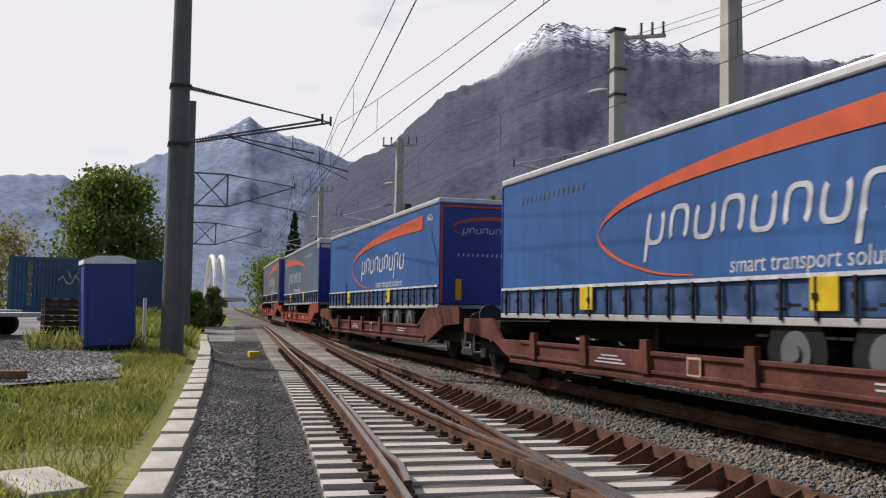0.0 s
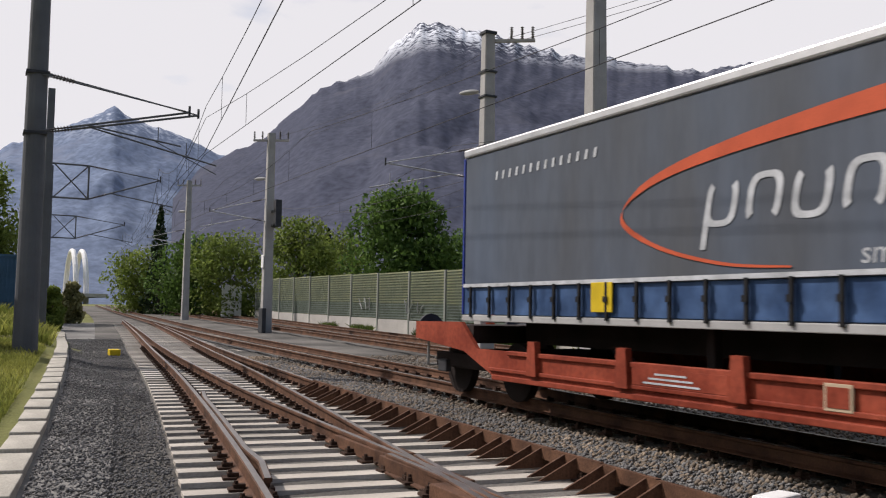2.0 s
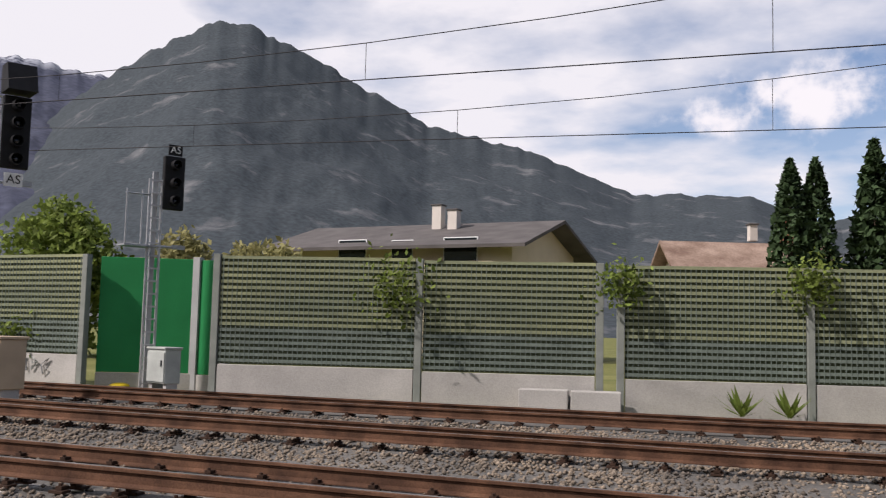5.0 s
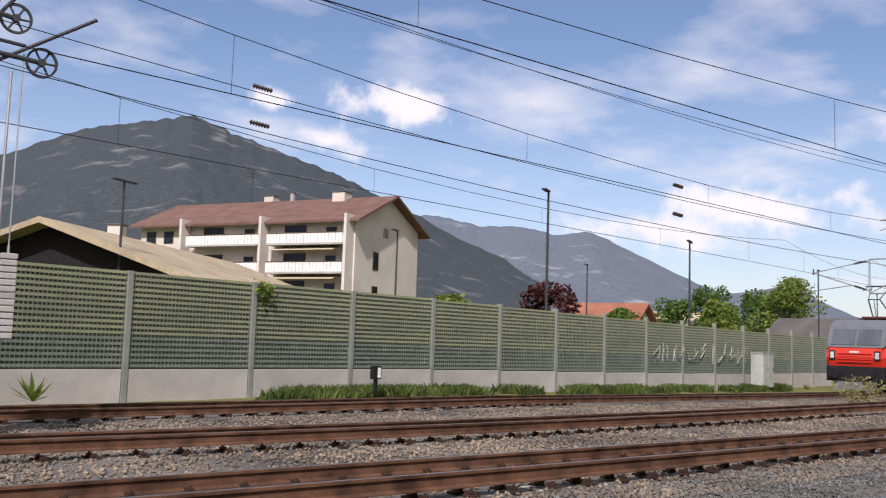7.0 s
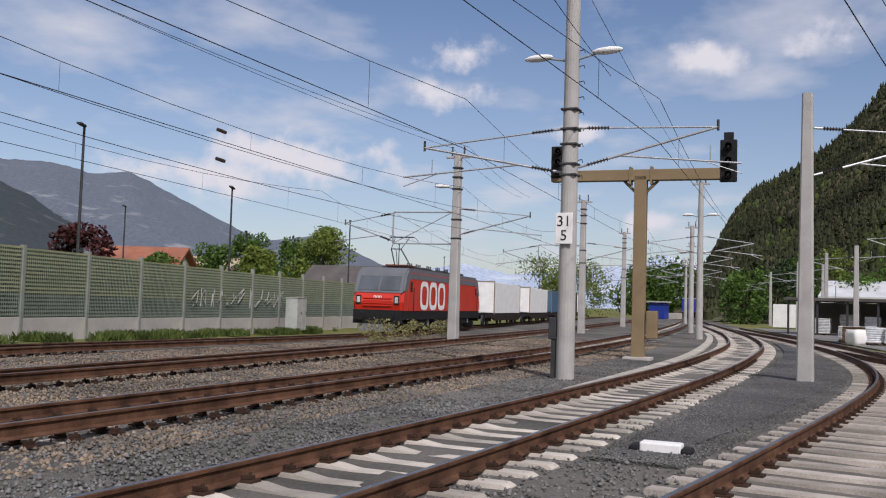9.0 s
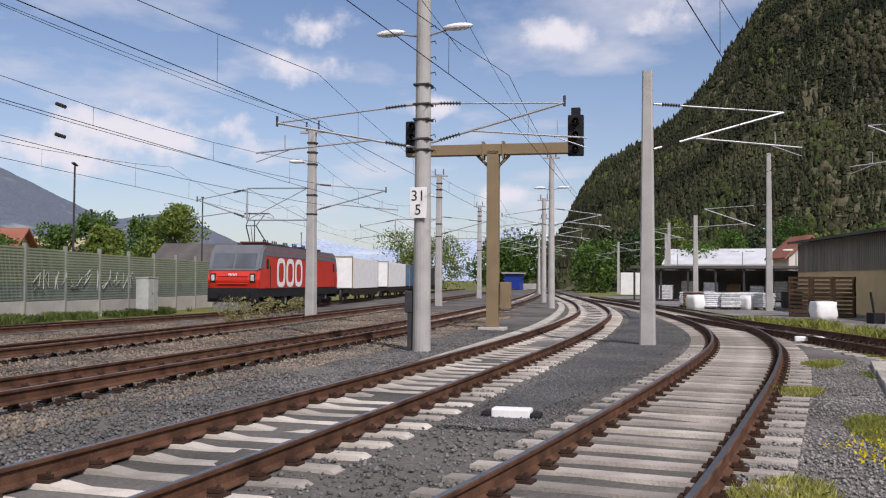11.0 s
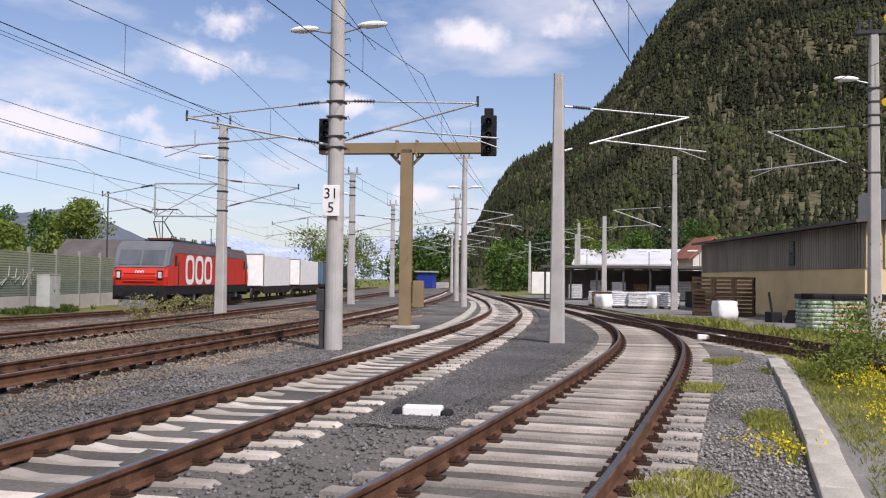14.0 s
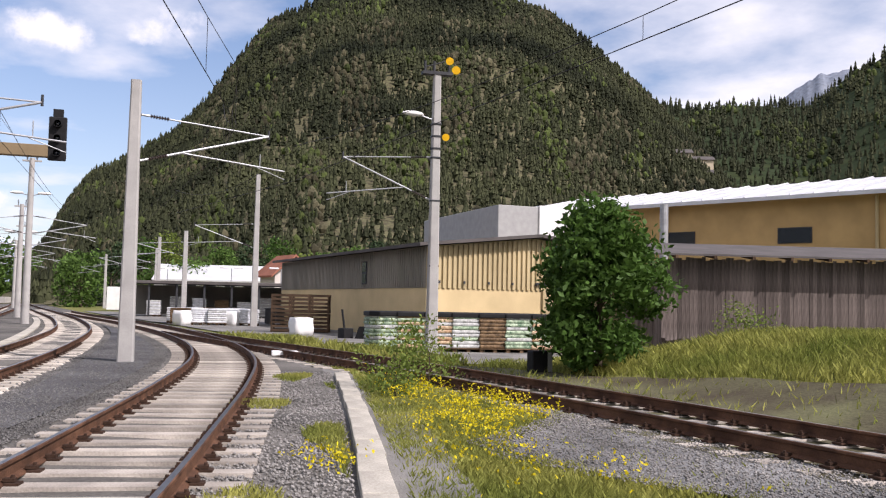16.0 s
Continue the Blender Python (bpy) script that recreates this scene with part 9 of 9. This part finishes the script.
    for i in range(8):
        bm = bmesh.new()
        box(bm, 0, 0, i * 0.145, 0.1, 1.0, 0.1)
        pal = part("pallet", bm, M["wood_dark"], t)
        for k in range(4):
            bm = bmesh.new()
            box(bm, 0, -0.45 + 0.3 * k, 0.1 + i * 0.145, 0.75, 0.12, 0.025)
            part("board", bm, M["wood_dark"], pal)
        for s in (-1, 1):
            bm = bmesh.new()
            box(bm, s * 0.3, 0, i * 0.145, 0.1, 1.0, 0.1)
            part("bearer", bm, M["wood_dark"], pal)
    for x, y, L, a, w in ((-17.6, -2.5, 1.9, 72, 0.22), (-12.9, -2.9, 1.6, 60, 0.2)):
        bm = bmesh.new()
        box(bm, 0, 0, 0, L, w, 0.14, 0.015)
        solid("timber_beam", bm, M["wood"], "weathered timber beam lying on the gravel", "beam", pose(x, y, yard_z(x, y) - 0.07, 0, 0, a), "beams on the ground")
    for x, y, a in ((-9.6, -2.5, 35), (-9.2, -2.75, 28)):
        bm = bmesh.new()
        box(bm, 0, 0, 0.05, 1.8, 0.14, 0.05, 0.01)
        box(bm, -0.7, 0, -0.05, 0.1, 0.14, 0.1)
        solid("grey_board", bm, M["grey"], "grey weathered board lying in the grass", "board", pose(x, y, yard_z(x, y) - 0.02, 0, 0, a), "boards in the grass")
    bm = bmesh.new()
    box(bm, 0, 0, 0, 0.95, 0.5, 0.09, 0.015)
    solid("concrete_slab", bm, M["trough"], "loose concrete slab lying in the grass", "slab", pose(-8.7, -0.65, yard_z(-8.7, -0.65) - 0.1, 0, 3, 25))
    bm = bmesh.new()
    rod(bm, (0, 0, 0), (0, 0, 1.25), 0.045, 0.045, 8)
    solid("marker_post", bm, M["white"], "thin white marker post by the mast", "post", pose(-25.6, 0.42, yard_z(-25.6, 0.42) - 0.1))
    # concrete blocks by the barrier gap
    for x, y in ((-4.4, 20.05), (-3.3, 20.2)):
        bm = bmesh.new()
        box(bm, 0, 0, -0.1, 1.05, 0.5, 0.5, 0.02)
        solid("concrete_block", bm, M["concrete"], "grey concrete block before the barrier gap", "concrete block", pose(x, y, gz(x), 0, 0, 10), "blocks at the gap")
    # loading yard
    bags = [(("bag_green", "bag_green", "bag_white"), "green and pale soil bags under black sheet"), (("bag_white", "bag_orange", "bag_orange"), "white and orange compost bags under black sheet"), (("bag_brown",), "brown bark bags under a cover sheet"), (("bag_orange", "bag_green"), "orange and green bags stacked on a pallet"), (("bag_white", "bag_white", "bag_green"), "white and green bags stacked on a pallet")]
    for i in range(8):
        c, l = bags[(i * 3) % 5]
        bag_pallet(32.4 - 0.02 * i, -6.4 - 0.95 * i, 92, c, l, i, 9)
    for i in range(5):
        c, l = bags[(i * 2 + 1) % 5]
        bag_pallet(33.8, -6.8 - 1.25 * i, 88, c, l, 20 + i, 9)
    t = thing("crate_stack", pose(50.2, -5.2, -0.08, 0, 0, 78), "dark stack of empty wooden crates", "crate stack")
    def lath(w, d, h):
        bm = bmesh.new()
        box(bm, 0, 0, 0, w, d, h)
        return mesh_of(bm, "lath", M["wood_dark"])
    post, long, deep = lath(0.08, 0.08, 0.98), lath(0.96, 0.03, 0.12), lath(0.03, 0.96, 0.12)
    for i in range(3):
        for k in range(2):
            bm = bmesh.new()
            x, z = -1.0 + i * 1.0, k * 1.0
            box(bm, x, 0, z + 0.02, 0.9, 0.9, 0.05)
            crate = part("crate", bm, M["wood_dark"], t)
            spots = [(post, p * 0.45, u * 0.45, 0) for p in (-1, 1) for u in (-1, 1)]
            spots += [(long, 0, p * 0.47, 0.05 + q * 0.2) for p in (-1, 1) for q in range(5)] + [(deep, p * 0.47, 0, 0.05 + q * 0.2) for p in (-1, 1) for q in range(5)]
            for me, dx, dy, dz in spots:
                ob = new("slat", me)
                ob.parent = crate
                ob.matrix_local = Matrix.Translation((x + dx, dy, z + dz))
            for u in (-1, 1):
                bm = bmesh.new()
                rod(bm, (x - 0.49, -0.4 * u, z + 0.05), (x - 0.49, 0.4 * u, z + 0.95), 0.03)
                part("brace", bm, M["wood_dark"], crate)
    big_bag(46.6, -4.9, 0.85, 1)
    goods = ((("film",), "white film-wrapped pallet of bagged goods"), (("bag_white", "grey"), "grey and white bags stacked on a pallet"), (("film", "bag_white"), "pale wrapped sacks stacked on a pallet"), (("wood", "bag_brown"), "brown boards stacked on a pallet"))
    for i in range(20):
        c, l = goods[(i * 7 + i // 4) % 4 if i % 6 else 0]
        x, y = 61.2 + (i % 4) * 1.8 + 0.2 * math.sin(i * 2.3), -3.0 + 0.25 * i
        if i % 3 == 1:
            big_bag(x, y, 0.9, 40 + i, "white wrapped sack in the loading yard")
        else:
            bag_pallet(x, y, 84 + 9 * math.sin(i * 1.7), c, l, 60 + i, 7 + (i * 5) % 5, False)
    for i in range(9):
        c, l = goods[(i * 5 + 2) % 4]
        bag_pallet(85.6 + 0.4 * (i % 2), -11.0 + 1.9 * i, 86, c, l, 90 + i, 10 + i % 4, False)
    bm = bmesh.new()
    prism(bm, [(-0.9, 0), (0.9, 0), (0.7, 0.55), (-0.5, 0.6)], -0.4, 0.4, "y")
    solid("dark_skip", bm, M["black"], "small black tipping skip by the warehouse", "skip", pose(42.5, -7.9, -0.08, 0, 0, 60))
    bm = bmesh.new()
    rod(bm, (0, 0, 0), (0.2, 0.1, 1.3), 0.05)
    box(bm, 0, 0, 0, 0.6, 0.5, 0.45, 0.03)
    solid("dark_skip", bm, M["black"], "small black handcart by the warehouse", "cart", pose(43.2, -6.6, -0.08, 0, 0, 20))
    for x, y in ((64, -4.4), (66, -5.2)):
        bm = bmesh.new()
        box(bm, 0, 0, 0.1, 1.0, 0.6, 0.95, 0.06)
        box(bm, 0, 0, 1.05, 1.05, 0.66, 0.07, 0.03)
        solid("waste_bin", bm, M["steel_dark"], "dark green waste bin in the yard", "bin", pose(x, y, -0.1), "waste bins")
    # yard floodlights
    for x, y, h in ((92, -7, 4.6), (100, -2.5, 4.8), (108, 4.2, 4.8)):
        t = thing("yard_lamp", pose(x, y, -0.1), "low yard lamp with two white heads", "street lamp", "yard lamps")
        bm = bmesh.new()
        rod(bm, (0, 0, 0), (0, 0, h), 0.07, 0.05, 8)
        part("pole", bm, M["galv"], t)
        for s in (-1, 1):
            bm = bmesh.new()
            box(bm, 0, s * 0.7, h, 0.3, 0.9, 0.16, 0.04)
            part("lamp_head", bm, M["white"], t)
    # sprayed scrawls on the barrier
    rnd = random.Random(4)
    for x0, n, zc, s in ((37.0, 7, 1.5, 0.55), (43.5, 6, 1.5, 0.55), (-44, 4, 1.4, 0.4), (-50, 3, 1.5, 0.4), (-22, 4, 0.35, 0.22), (-17.5, 3, 0.4, 0.22)):
        for k in range(n):
            bm = bmesh.new()
            x = x0 + k * s * 1.6
            y = (barrier_y(x) - 0.13) if x0 > 0 else (19.25 if x0 < -30 else 19.1) - 0.0
            pts = [(x + rnd.uniform(-s, s) * 0.7, y + (0.162 if x0 > 0 else 0) * 0, zc + rnd.uniform(-s, s) + gz(x)) for _ in range(6)]
            pts = [(p[0], (barrier_y(p[0]) - 0.14) if x0 > 0 else LEFTB.at(p[0]) - 0.12, p[2]) for p in pts]
            tube(bm, pts, 0.02, 4)
            solid("sprayed_scrawl", bm, M["greybox" if k % 2 else "grey"], "pale sprayed scrawl on the barrier", "graffiti", group="scrawls on the barrier")


LEFTB = Line([(-90, 21.0), (-51, 19.6), (-38, 19.8), (-24, 19.5), (-15.7, 19.0)])


ground_all()
mountains_all()
barrier_all()
train_all()
masts_all()
wires_all()
signals_all()
rolling_stock()
buildings_all()
small_things()
plants_all()
tracks_all()
trough_all()
woods()
grass_all()
stones_all()
motions()
